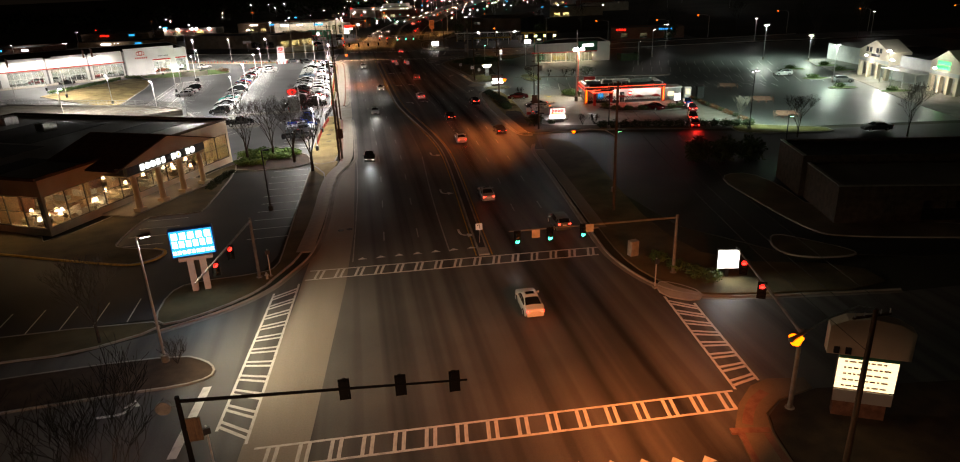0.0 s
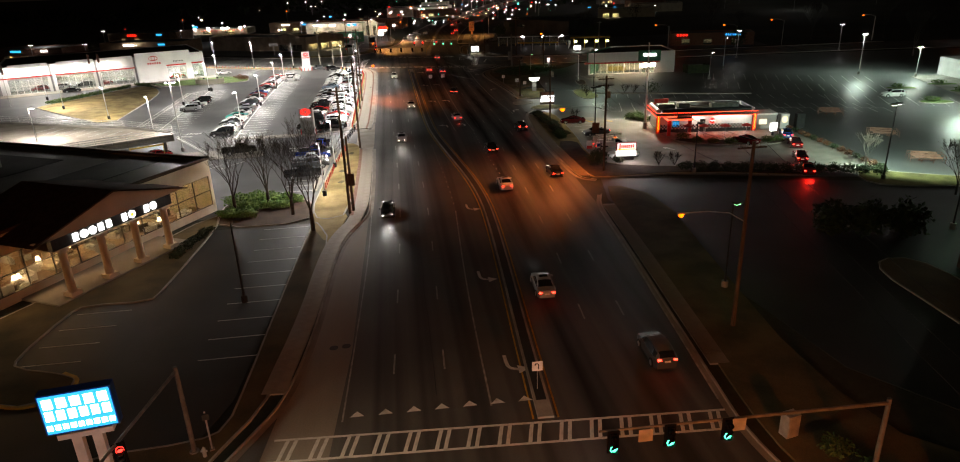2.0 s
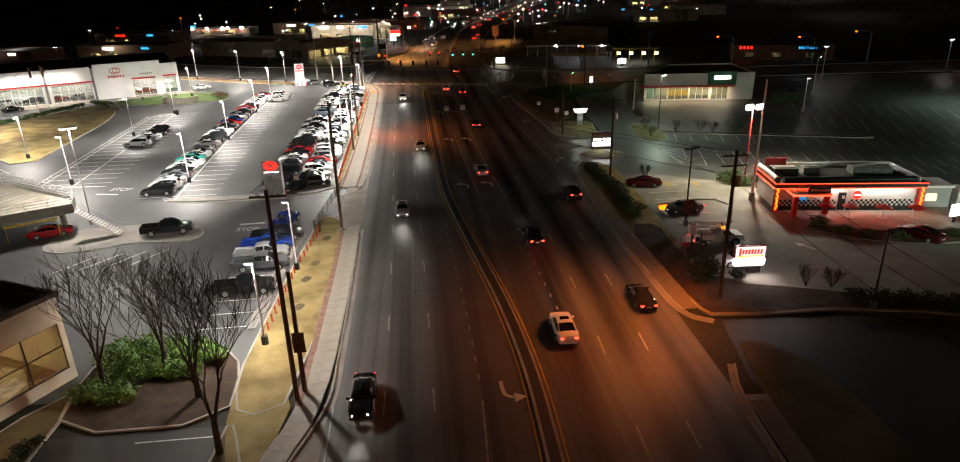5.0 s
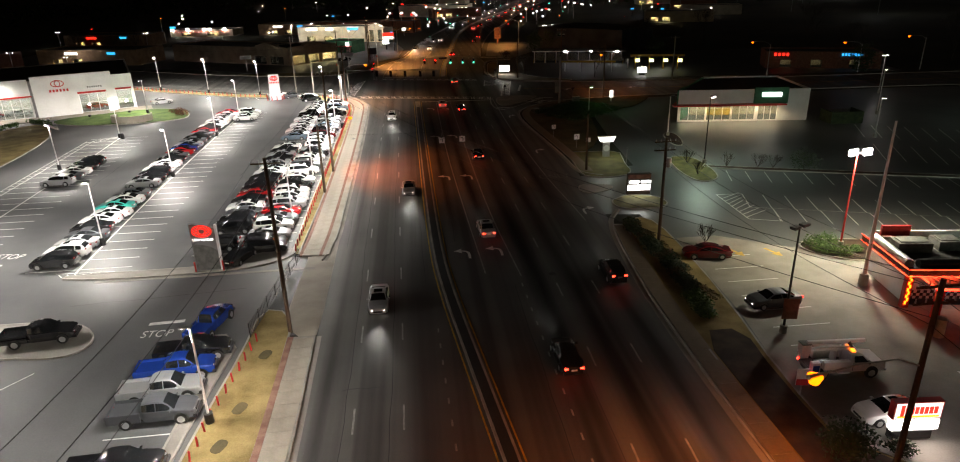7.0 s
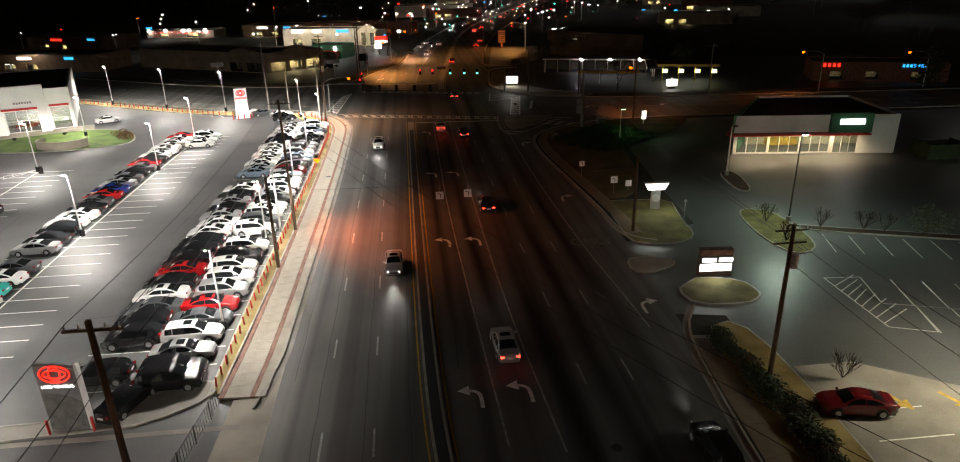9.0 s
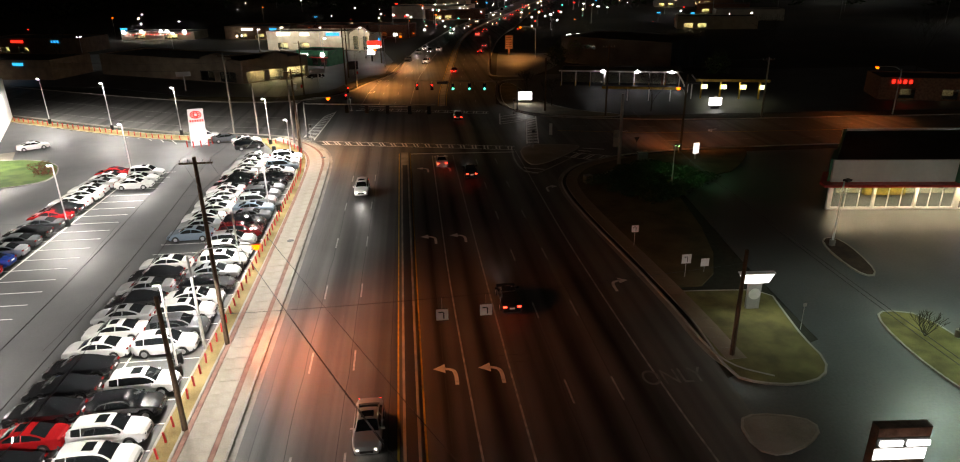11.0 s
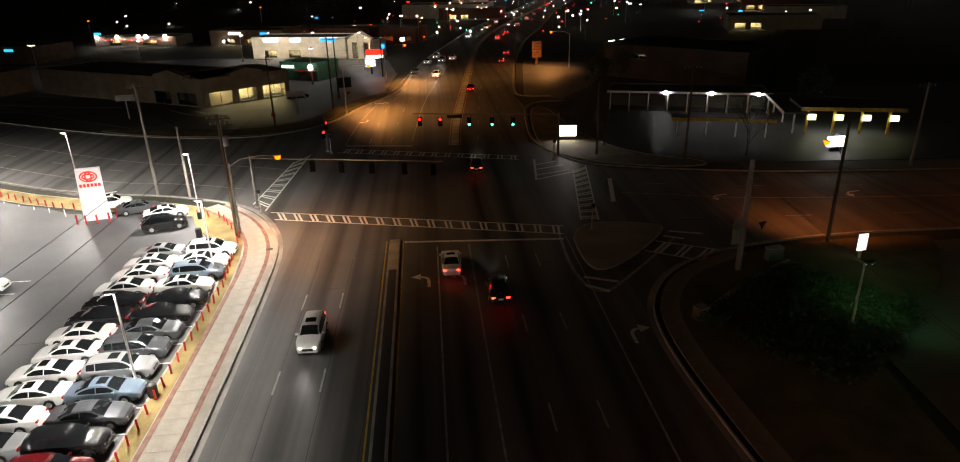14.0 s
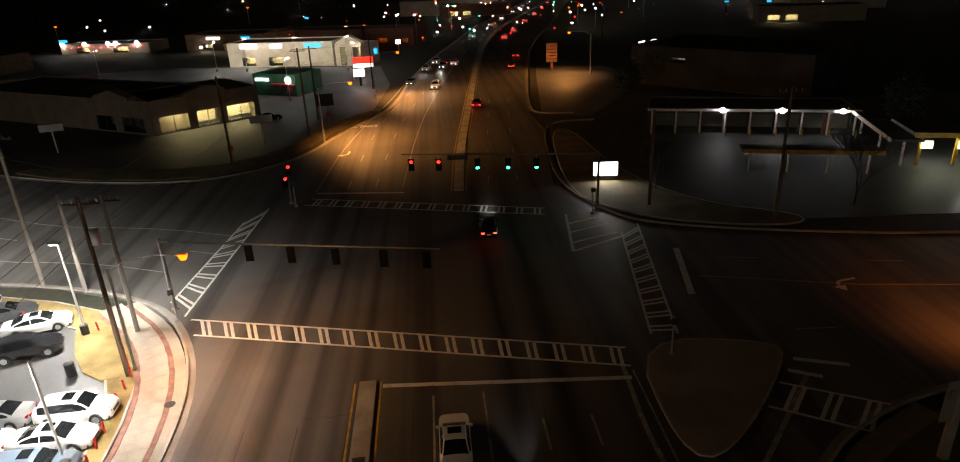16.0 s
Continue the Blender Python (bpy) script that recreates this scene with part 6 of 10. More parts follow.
def road_sign(x, y, z0=0.0, w=0.75, h=0.75, face="white_metal", bars=1, rz=0, label="white regulatory road sign with a black arrow", name="road_sign", top=2.4):
    root = thing(name, label, "road sign", x, y, z0, rz, "road signs")
    part("post", Shape().tube((0, 0.03, 0), (0, 0.03, top), 0.03, 0.03, 6), M["steel"], root)
    part("plate", Shape().box((0, 0, top - h / 2), (w, 0.02, h)), M[face], root)
    if bars:
        mark = Shape()
        mark.box((0.08, -0.016, top - h / 2 - 0.05), (0.07, 0.012, h * 0.55))
        mark.box((-0.06, -0.016, top - h / 2 + 0.2), (0.26, 0.012, 0.07)).box((-0.16, -0.016, top - h / 2 + 0.15), (0.07, 0.012, 0.15))
        part("arrow", mark, M["black"], root)
    return root


road_sign(11.1, 65.2)
road_sign(31.7, 205.6)
road_sign(34.0, 197.8, w=0.9, h=0.9)
road_sign(36.2, 198.6, bars=0, w=0.8, h=0.8, top=1.5, label="small white notice board on a post")
road_sign(-16, 304.4, bars=0, face="red")
road_sign(-4.6, 323.6, bars=0, face="red", w=0.6, h=0.6)
road_sign(39.4, 187.5, bars=0, w=0.3, h=0.3, face="steel", label="grey back of a small sign on a post")
for x, y in ((10.8, 182.35), (13.7, 182.65)):
    root = thing("hanging_lane_sign", "white lane-use sign hung over the road", "road sign", x, y, 6.25, 0, "lane-use signs")
    part("plate", Shape().box((0, 0, 0), (0.8, 0.02, 0.8)), M["white_metal"], root)
    part("arrow", Shape().box((0.1, -0.016, -0.05), (0.08, 0.012, 0.45)).box((-0.08, -0.016, 0.18), (0.3, 0.012, 0.08)), M["black"], root)
    part("hanger", Shape().tube((0, 0.02, 0.4), (0, 0.02, 1.2), 0.015, 0.015, 5), M["steel"], root)
wire((-5.9, 180.62, 8.2), (32.3, 184.6, 7.6), 0.46, 0.012, "steel span wire over the road")
for x, y, s in ((14.9, 51.9, 1), (19.9, 51.9, 1)):
    solid("hanging_sign", Shape().box((x - 0.9, 52.4, 5.7), (0.75, 0.03, 0.75)), M["steel"], "grey sign plate hung from the mast arm", "road sign")

# ---- bollards and fences ----


def bollards(pts, step, label="short red steel bollard beside the lot"):
    me = Shape().tube((0, 0, 0), (0, 0, 0.75), 0.075, 0.075, 8).tube((0, 0, 0.75), (0, 0, 0.8), 0.075, 0.03, 8).mesh("bollard", M["red"], True)
    for x, y, r in walked(pts, step):
        ob = new("bollard", me)
        ob.matrix_basis = pose(x, y, 0.1, rng.uniform(-4, 4), rng.uniform(-4, 4), r)
        tagged(ob, label, "bollard", "red bollards round the dealer's lot")


bollards([(-8.4, 117.6), (-7.9, 131), (-6.9, 141)], 1.45)
bollards([(-6.7, 160), (-6.75, 210), (-7.0, 238), (-8.6, 250), (-12.2, 256.2), (-22, 260.0), (-33, 262.3), (-54, 274.6), (-76, 288)], 1.5)


def rail_fence(a, b, label, h=1.1, mat="black", step=0.35, z=0.1, name="fence"):
    root = thing(name, label, "fence")
    d = math.hypot(b[0] - a[0], b[1] - a[1])
    r = math.degrees(math.atan2(b[1] - a[1], b[0] - a[0]))
    root.matrix_basis = pose(a[0], a[1], z, 0, 0, r)
    for zz in (0.15, h - 0.05):
        part("rail", Shape().box((d / 2, 0, zz), (d, 0.05, 0.06)), M[mat], root)
    bar = Shape().box((0, 0, h / 2), (0.03, 0.03, h)).mesh("bar", M[mat])
    pst = Shape().box((0, 0, h / 2), (0.09, 0.09, h + 0.1)).mesh("post", M[mat])
    n = int(d / step)
    for i in range(n + 1):
        share("post" if i % 7 == 0 else "bar", pst if i % 7 == 0 else bar, root, pose(d * i / n, 0, 0))
    return root


rail_fence((-7.6, 141.5), (-5.9, 157.6), "black steel sliding gate across the dealer's drive", 1.3, name="sliding_gate")

# ---- buildings ----


def wall_with(shape, length, h, thick, holes, z0=0.0, y0=0.0, x0=0.0):
    """A wall along x with openings (x from, x to, z from, z to), left to right."""
    xs = sorted({0.0, length, *[v for q in holes for v in q[:2]]})
    zs = sorted({0.0, h, *[v for q in holes for v in q[2:]]})
    full = [[not any(a <= (xs[i] + xs[i + 1]) / 2 <= b and lo <= (zs[j] + zs[j + 1]) / 2 <= hi for a, b, lo, hi in holes) for j in range(len(zs) - 1)] for i in range(len(xs) - 1)]
    seen = {}

    def v(i, k, j):
        if (i, k, j) not in seen:
            seen[i, k, j] = len(shape.v)
            shape.v.append((x0 + xs[i], y0 + k * thick, z0 + zs[j]))
        return seen[i, k, j]

    def solid_at(i, j):
        return 0 <= i < len(xs) - 1 and 0 <= j < len(zs) - 1 and full[i][j]

    for i in range(len(xs) - 1):
        for j in range(len(zs) - 1):
            if not full[i][j]:
                continue
            quads = [[v(i, 0, j), v(i + 1, 0, j), v(i + 1, 0, j + 1), v(i, 0, j + 1)], [v(i, 1, j + 1), v(i + 1, 1, j + 1), v(i + 1, 1, j), v(i, 1, j)]]
            if not solid_at(i - 1, j):
                quads.append([v(i, 0, j), v(i, 0, j + 1), v(i, 1, j + 1), v(i, 1, j)])
            if not solid_at(i + 1, j):
                quads.append([v(i + 1, 0, j), v(i + 1, 1, j), v(i + 1, 1, j + 1), v(i + 1, 0, j + 1)])
            if not solid_at(i, j - 1):
                quads.append([v(i, 0, j), v(i, 1, j), v(i + 1, 1, j), v(i + 1, 0, j)])
            if not solid_at(i, j + 1):
                quads.append([v(i, 0, j + 1), v(i + 1, 0, j + 1), v(i + 1, 1, j + 1), v(i, 1, j + 1)])
            for q in quads:
                shape.f.append(tuple(q))
                shape.m.append(0)
    return shape


def window(parent, a, b, lo, hi, y=0.1, cols=1, rows=1, frame="black", pane="pane", name="window", x0=0.0):
    """A glazed opening with a frame, bars and panes, under its building."""
    w = part(name, Shape().box((x0 + (a + b) / 2, y - 0.02, lo + 0.04), (b - a, 0.16, 0.08)), M[frame], parent)
    part("head_rail", Shape().box((x0 + (a + b) / 2, y, hi - 0.04), (b - a, 0.12, 0.08)), M[frame], w)
    for i in range(cols + 1):
        part("mullion", Shape().box((x0 + a + (b - a) * i / cols, y, (lo + hi) / 2), (0.09, 0.1, hi - lo - 0.01)), M[frame], w)
    for j in range(1, rows):
        part("transom", Shape().box((x0 + (a + b) / 2, y, lo + (hi - lo) * j / rows), (b - a, 0.09, 0.07)), M[frame], w)
    for i in range(cols):
        p = part("pane", Shape().box((x0 + a + (b - a) * (i + 0.5) / cols, y + 0.02, (lo + hi) / 2), ((b - a) / cols, 0.012, hi - lo)), M[pane], w)
        p.visible_shadow = False
    return w


def letters(parent, x0, z, size, count, y, mat, gaps=(), pitch=0.86, name="sign_letter", round_at=()):
    """A row of plain lit shapes the size of sign letters."""
    for i in range(count):
        if i in gaps:
            continue
        x = x0 + i * size * pitch
        s = Shape()
        if i in round_at:
            s.tube((x, y, z), (x, y - 0.12, z), size * 0.46, size * 0.46, 16)
        else:
            s.box((x, y - 0.06, z), (size * 0.62, 0.12, size * 0.86))
        part(name, s, M[mat], parent)


# the furniture store
store = thing("furniture_store", "cream furniture store with lit showroom windows and a columned porch", "store", -38.3, 82.0, 0, 61.9)
L, D, H = 34.6, 46.0, 7.0
part("floor_slab", Shape().box((L / 2, 8, 0.15), (L - 0.9, 15, 0.3)), M["shop_floor"], store)
part("wall", wall_with(Shape(), L, 7.0, 0.4, [(0.4, L - 0.4, 1.0, 4.9)]), M["cream"], store)
side = part("wall", wall_with(Shape(), D - 0.8, 7.0, 0.4, [(0.05, 22.8, 1.0, 4.9)]), M["cream"], store)
side.matrix_basis = pose(0.4, 0.4, 0, 0, 0, 90)
part("wall", Shape().box((L - 0.2, D / 2, 3.5), (0.4, D - 0.8, 7.0)), M["cream"], store)
part("wall", Shape().box((L / 2, D - 0.2, 3.5), (L, 0.4, 7.0)), M["cream"], store)
part("back_wall", Shape().box((L / 2, 15.0, 2.6), (L - 0.6, 0.3, 5.0)), M["shop_wall"], store)
part("showroom_ceiling", Shape().box((L / 2, 7.6, 5.05), (L - 0.4, 14.8, 0.1)), M["shop_wall"], store)
roof = part("roof", Shape().box((L / 2, D / 2, 6.75), (L - 0.6, D - 0.6, 0.2)), M["roof_grey"], store)
for a, b, c, d in ((0.5, 9, 8, 12), (2, 15, 16, 30), (20, 33, 6, 13), (16, 30, 20, 34)):
    part("roof_patch", Shape().box(((a + b) / 2, (c + d) / 2, 6.87), (b - a, d - c, 0.05)), M["roof_dark"], roof, "dark patch of roofing felt")
par = Shape()
par.box((L / 2, 0.15, 7.1), (L + 0.6, 0.35, 0.35)).box((-0.1, D / 2, 7.1), (0.35, D, 0.35)).box((L, D / 2, 7.1), (0.35, D, 0.35)).box((L / 2, D, 7.1), (L, 0.35, 0.35))
part("parapet", par, M["shingle"], store, "dark metal parapet cap")
for x, y in ((6, 22), (12, 30), (24, 26), (27, 38)):
    part("roof_unit", Shape().box((x, y, 7.5), (2.4, 1.8, 1.3)).box((x, y, 8.2), (1.6, 1.2, 0.12)), M["steel"], store, "grey rooftop air unit")
for k in range(12):
    a = 0.4 + k * (L - 0.8) / 12
    window(store, a, a + (L - 0.8) / 12, 1.0, 4.9, 0.15, 1, 2, "black", "pane")
for k in range(8):
    w = Shape()
    y0, y1 = 0.4 + k * 2.8, 0.4 + (k + 1) * 2.8
    w.box((-0.1, y0, 2.95), (0.12, 0.1, 3.9)).box((-0.1, (y0 + y1) / 2, 2.95), (0.1, 2.8, 0.07)).box((-0.1, (y0 + y1) / 2, 1.04), (0.12, 2.8, 0.08)).box((-0.1, (y0 + y1) / 2, 4.86), (0.12, 2.8, 0.08))
    win = part("window", w, M["black"], store)
    p = part("pane", Shape().box((-0.08, (y0 + y1) / 2, 2.95), (0.012, 2.8, 3.9)), M["pane"], win)
    p.visible_shadow = False
# porch
porch = part("porch", Shape().box((16, -2.3, 0.12), (17, 5.4, 0.24)), M["concrete"], store, "concrete porch floor")
for x in (9.7, 14.0, 18.1, 22.2):
    col = part("column", Shape().tube((x, -4.3, 0.24), (x, -4.3, 5.0), 0.42, 0.36, 16), M["cream"], store, "round cream column", True)
    part("base", Shape().box((x, -4.3, 0.45), (1.15, 1.15, 0.42)), M["cream"], col)
    part("capital", Shape().box((x, -4.3, 4.95), (1.0, 1.0, 0.3)), M["cream"], col)
part("sign_band", Shape().box((16, -4.3, 5.75), (14.6, 0.6, 1.35)), M["black"], store, "black sign band")
letters(store, 11.2, 5.75, 0.9, 11, -4.6, "sign_white", (5, 8), 1.06, "sign_letter", (1, 2, 7, 10))
part("sign_dot", Shape().tube((17.85, -4.62, 5.75), (17.85, -4.76, 5.75), 0.2, 0.2, 12), M["neon_orange"], store)
gable = Shape()
gy0, gy1, gx0, gx1, gz, gp = -5.2, 8.0, 6.6, 25.4, 6.45, 9.0
gable.face([(gx0, gy0, gz), (16, gy0, gp), (16, gy1, gp), (gx0, gy1, gz)][::-1])
gable.face([(gx1, gy0, gz), (gx1, gy1, gz), (16, gy1, gp), (16, gy0, gp)][::-1])
gable.face([(gx0, gy0, gz - 0.15), (16, gy0, gp - 0.15), (16, gy1, gp - 0.15), (gx0, gy1, gz - 0.15)])
gable.face([(gx1, gy0, gz - 0.15), (gx1, gy1, gz - 0.15), (16, gy1, gp - 0.15), (16, gy0, gp - 0.15)])
for x, z in ((gx0, gz), (gx1, gz)):
    gable.face([(gx0, gy0, gz), (16, gy0, gp), (16, gy0, gp - 0.15), (gx0, gy0, gz - 0.15)] if x == gx0 else [(16, gy0, gp), (gx1, gy0, gz), (gx1, gy0, gz - 0.15), (16, gy0, gp - 0.15)])
part("porch_roof", gable, M["shingle"], store, "brown shingled gable roof")
ped = Shape()
ped.face([(gx0 + 0.3, -4.9, 6.4), (gx1 - 0.3, -4.9, 6.4), (16, -4.9, gp - 0.18)])
ped.box((16, -4.7, 6.5), (18.2, 0.4, 0.25)).box((16, -2.3, 5.1), (14.6, 4.8, 0.1))
part("pediment", ped, M["cream"], store, "cream gable front")
# furniture seen through the glass
for i in range(60):
    x, y = rng.uniform(1.2, L - 1.5), rng.uniform(1.4, 12.6) if i % 2 else rng.uniform(1.4, 5)
    rz = rng.choice((0, 90, 180, 270)) + rng.uniform(-15, 15)
    m = store.matrix_basis @ pose(x, y, 0.3, 0, 0, rz)
    c = rng.choice(("cream", "white_wall", "grey_wall", "brick_wall", "shingle"))
    if i % 3 == 2:
        root = thing("table_lamp", "lit table lamp on a small wooden table", "table lamp", group="lamps in the showroom")
        root.matrix_basis = m
        part("table", Shape().box((0, 0, 0.3), (0.6, 0.6, 0.6)), M["shingle"], root)
        part("stem", Shape().tube((0, 0, 0.6), (0, 0, 1.1), 0.06, 0.04, 8), M["steel"], root)
        part("shade", Shape().tube((0, 0, 1.05), (0, 0, 1.5), 0.28, 0.16, 12), M["lamp_warm"], root)
    else:
        root = thing("sofa", "upholstered sofa in the showroom", "sofa", group="sofas in the showroom")
        root.matrix_basis = m
        part("seat", Shape().box((0, 0, 0.25), (2.0, 0.9, 0.42)), M[c], root)
        part("backrest", Shape().box((0, 0.38, 0.62), (2.0, 0.22, 0.6)), M[c], root)
        for sx in (-1, 1):
            part("armrest", Shape().box((sx * 0.93, 0, 0.42), (0.2, 0.9, 0.55)), M[c], root)
for i in range(7):
    root = thing("framed_picture", "framed picture on the showroom wall", "picture", group="pictures in the showroom")
    root.matrix_basis = store.matrix_basis @ pose(3 + i * 4.6, 14.8, 2.6)
    part("frame", Shape().box((0, 0, 0), (1.6, 0.06, 1.1)), M["shingle"], root)
    part("canvas", Shape().box((0, -0.04, 0), (1.4, 0.02, 0.9)), M[("cream", "green_wall", "brick_wall")[i % 3]], root)
for k in range(9):
    part("partition", Shape().box((2.2 + 3.7 * k, 9.0 + (k % 3) * 1.6, 1.8), (0.16 if k % 2 else 2.6, 2.6 if k % 2 else 0.16, 3.0)), M[("shop_wall", "brick_wall", "grey_wall")[k % 3]], store)
for x in (4, 12, 20, 29):
    for y in (4, 10.5):
        p = store.matrix_basis @ Vector((x, y, 4.85))
        panel("showroom_light", p, (p[0], p[1] + 0.001, 0), 2.2, 0.8, 110, (1.0, 0.62, 0.30))
        solid("ceiling_light", Shape().box((0, 0, 0), (2.2, 0.5, 0.06)), M["lamp_warm"], "warm lit ceiling light of the showroom", "ceiling light", at=store.matrix_basis @ pose(x, y, 4.97))

# the parking deck beside it
deck = thing("parking_deck", "concrete parking deck with a steel railing", "parking deck", -36.4, 145.4, 0, 0)
DECK = [(0, 0), (-17, -9), (-60, -32), (-90, 0), (-44, 25.4), (-25.2, 16.1), (-11.8, 10.3), (-1.0, 2.8)]
part("slab", Shape().prism(DECK, 3.05, 3.5), M["slab"], deck, "pale concrete deck")
part("edge_beam", band(Shape(), DECK, -0.3, 0.0, 2.7, 3.9, True), M["concrete"], deck)
for x, y in ((-2, 1), (-10, -3), (-18, -7.5), (-30, -13), (-42, -20), (-14, 5), (-24, 10)):
    part("column", Shape().box((x, y, 1.4), (0.5, 0.5, 2.9)), M["concrete"], deck)
rail = Shape()
for p, q in zip(DECK, DECK[1:] + DECK[:1]):
    for z in (4.2, 4.55, 4.9):
        rail.tube((p[0], p[1], z), (q[0], q[1], z), 0.05, 0.05, 5)
part("railing", rail, M["steel"], deck, "grey tube railing")
for p, q in zip(DECK, DECK[1:] + DECK[:1]):
    for x, y, r in walked([p, q], 2.4):
        part("post", Shape().tube((x, y, 3.5), (x, y, 4.95), 0.035, 0.035, 5), M["steel"], deck)
for i in range(16):
    part("step", Shape().box((1.2 + 0.28 * i, -1.6, 3.4 - 0.2 * i), (0.3, 1.4, 0.08)), M["steel"], deck, "steel stair tread")
part("stair_rail", Shape().tube((1.2, -2.3, 4.4), (5.6, -2.3, 1.4), 0.03, 0.03, 5).tube((1.2, -0.9, 4.4), (5.6, -0.9, 1.4), 0.03, 0.03, 5), M["steel"], deck)
barrier = thing("ramp_barrier", "yellow clearance bar under the deck", "clearance bar", -40.5, 143.4, 0, 28)
part("bar", Shape().box((0, 0, 2.4), (5.5, 0.15, 0.25)), M["paint_yellow"], barrier)
for sx in (-2.6, 2.6):
    part("post", Shape().tube((sx, 0, 0), (sx, 0, 2.6), 0.06, 0.06, 6), M["paint_yellow"], barrier)

# the car showroom
show = thing("car_showroom", "white car showroom with a tall portal and lit glass front", "showroom", -58.9, 256.8, 0, 203.1)
holes = [(0.6, 3.8, 0, 4.4), (5.9, 11.4, 0, 4.4), (21, 30, 0, 4.4), (32, 42, 0, 4.4), (44, 54, 0, 4.4)]
part("wall", wall_with(Shape(), 56, 8.0, 0.4, holes, 0, 0.0), M["white_wall"], show, "white metal panels")
part("side_wall", Shape().box((0.2, -17, 4.0), (0.4, 33.6, 8)), M["white_wall"], show)
part("side_wall", Shape().box((55.8, -17, 4.0), (0.4, 33.6, 8)), M["white_wall"], show)
part("back_wall", Shape().box((28, -34, 4), (56, 0.4, 8)), M["white_wall"], show)
part("inner_wall", Shape().box((28, -9, 2.5), (55, 0.3, 5)), M["white_wall"], show)
part("roof", Shape().box((28, -17, 7.7), (55.4, 33.4, 0.2)), M["roof_dark"], show, "flat dark roof")
part("ceiling", Shape().box((28, -4.5, 4.9), (55, 8.8, 0.1)), M["white_wall"], show)
portal = Shape()
wall_with(portal, 15.8, 9.0, 1.4, [(1.7, 7.2, 0, 4.4)], 0, 0.4)
po = part("portal", portal, M["white_wall"], show, "projecting white portal")
po.location.x = 4.2
part("red_band", Shape().box((38, 0.5, 4.75), (35, 0.16, 0.3)), M["red"], show, "red stripe above the windows")
part("portal_band", Shape().box((8.65, 1.9, 4.75), (5.8, 0.16, 0.4)), M["red"], show)
for a, b, lo, hi in holes:
    window(show, a, b, lo + 0.1, hi, 0.2, int((b - a) / 1.6), 2, "white_metal", "pane")
emblem = Shape()
for rx, rz2 in ((1.0, 0.68), (0.42, 0.62)):
    pts = [(15.0 + rx * 1.25 * math.cos(2 * math.pi * k / 24), 1.84, 7.2 + rz2 * math.sin(2 * math.pi * k / 24)) for k in range(25)]
    for p, q in zip(pts, pts[1:]):
        emblem.tube(p, q, 0.09, 0.09, 5)
part("emblem", emblem, M["red"], show, "red oval emblem")
letters(show, 13.3, 5.7, 0.62, 6, 1.95, "red", (), 1.08)
letters(show, 6.6, 5.9, 0.42, 7, 1.95, "steel_dull", (), 1.05)
part("red_band_end", Shape().box((2.2, 0.5, 4.75), (3.4, 0.16, 0.4)), M["red"], show)
for x in (20.4, 31.0, 43.0):
    part("wall_joint", Shape().box((x, 0.44, 4.0), (0.5, 0.1, 8.0)), M["grey_slab"], show, "grey recessed joint between wall panels")
    part("roof_step", Shape().box((x + 5.2, 0.3, 8.2), (9.8, 0.5, 0.5)), M["white_wall"], show)
for x in (6, 25, 37, 49):
    p = show.matrix_basis @ Vector((x, -4.5, 4.8))
    panel("showroom_light", p, (p[0], p[1] + 0.001, 0), 5, 2, 380, (1, 0.93, 0.82))
# added floodlights that brighten the white portal
for x in (2, 10, 18):
    p = show.matrix_basis @ Vector((x, 7.5, 0.6))
    q = show.matrix_basis @ Vector((x, 1.5, 6))
    spot("wall_washer", p, 480, WHITE, q, 150)
    solid("ground_floodlight", Shape().box((p[0], p[1], 0.3), (0.5, 0.4, 0.5)), M["black"], "small black floodlight added in the lawn to brighten the portal", "floodlight")
# added eave strips, so that the wing wall is evenly bright
for x in (28, 36, 45, 53):
    p = show.matrix_basis @ Vector((x, 2.5, 7.4))
    panel("eave_light", p, show.matrix_basis @ Vector((x, 0.8, 0)), 7.5, 0.3, 170, WHITE)
    part("eave_lamp", Shape().box((x, 1.3, 7.55), (0.4, 2.6, 0.12)), M["white_metal"], show)
    part("eave_lens", Shape().box((x, 2.5, 7.47), (0.5, 0.3, 0.04)), M["lamp_white"], show)
sheet("showroom_apron", [tuple(show.matrix_basis @ Vector((x, y, 0)))[:2] for x, y in ((-3, 0), (-3, 6), (58, 6), (58, 0))], 0.06, M["slab"], "pale concrete apron in front of the showroom", "pavement", depth=0.1)
for x, c, r in ((8.4, "red", 20), (24.6, "white", 160), (29.4, "red", 35), (35.0, "black", 170), (40.5, "white", 15), (47.0, "red", 200)):
    p = show.matrix_basis @ Vector((x, -4.4, 0))
    car("suv" if x > 30 else "sedan", c, p[0], p[1], r + 23, False, "cars in the showroom")
shed = thing("service_wing", "long grey-white service wing beside the showroom", "building", -110.4, 234.8, 0, 203.1)
part("wall", Shape().box((14, -15, 3.3), (28, 30, 6.6)), M["grey_wall"], shed)
part("roof", Shape().box((14, -15, 6.7), (28.4, 30.4, 0.2)), M["roof_dark"], shed)
wallring = Shape()
ring = [(-53.5 + 4.2 * math.cos(a), 239.2 + 3.0 * math.sin(a)) for a in [math.pi * (0.85 + 1.3 * k / 14) for k in range(15)]]
band(wallring, ring, 0, 0.35, 0.1, 1.5)
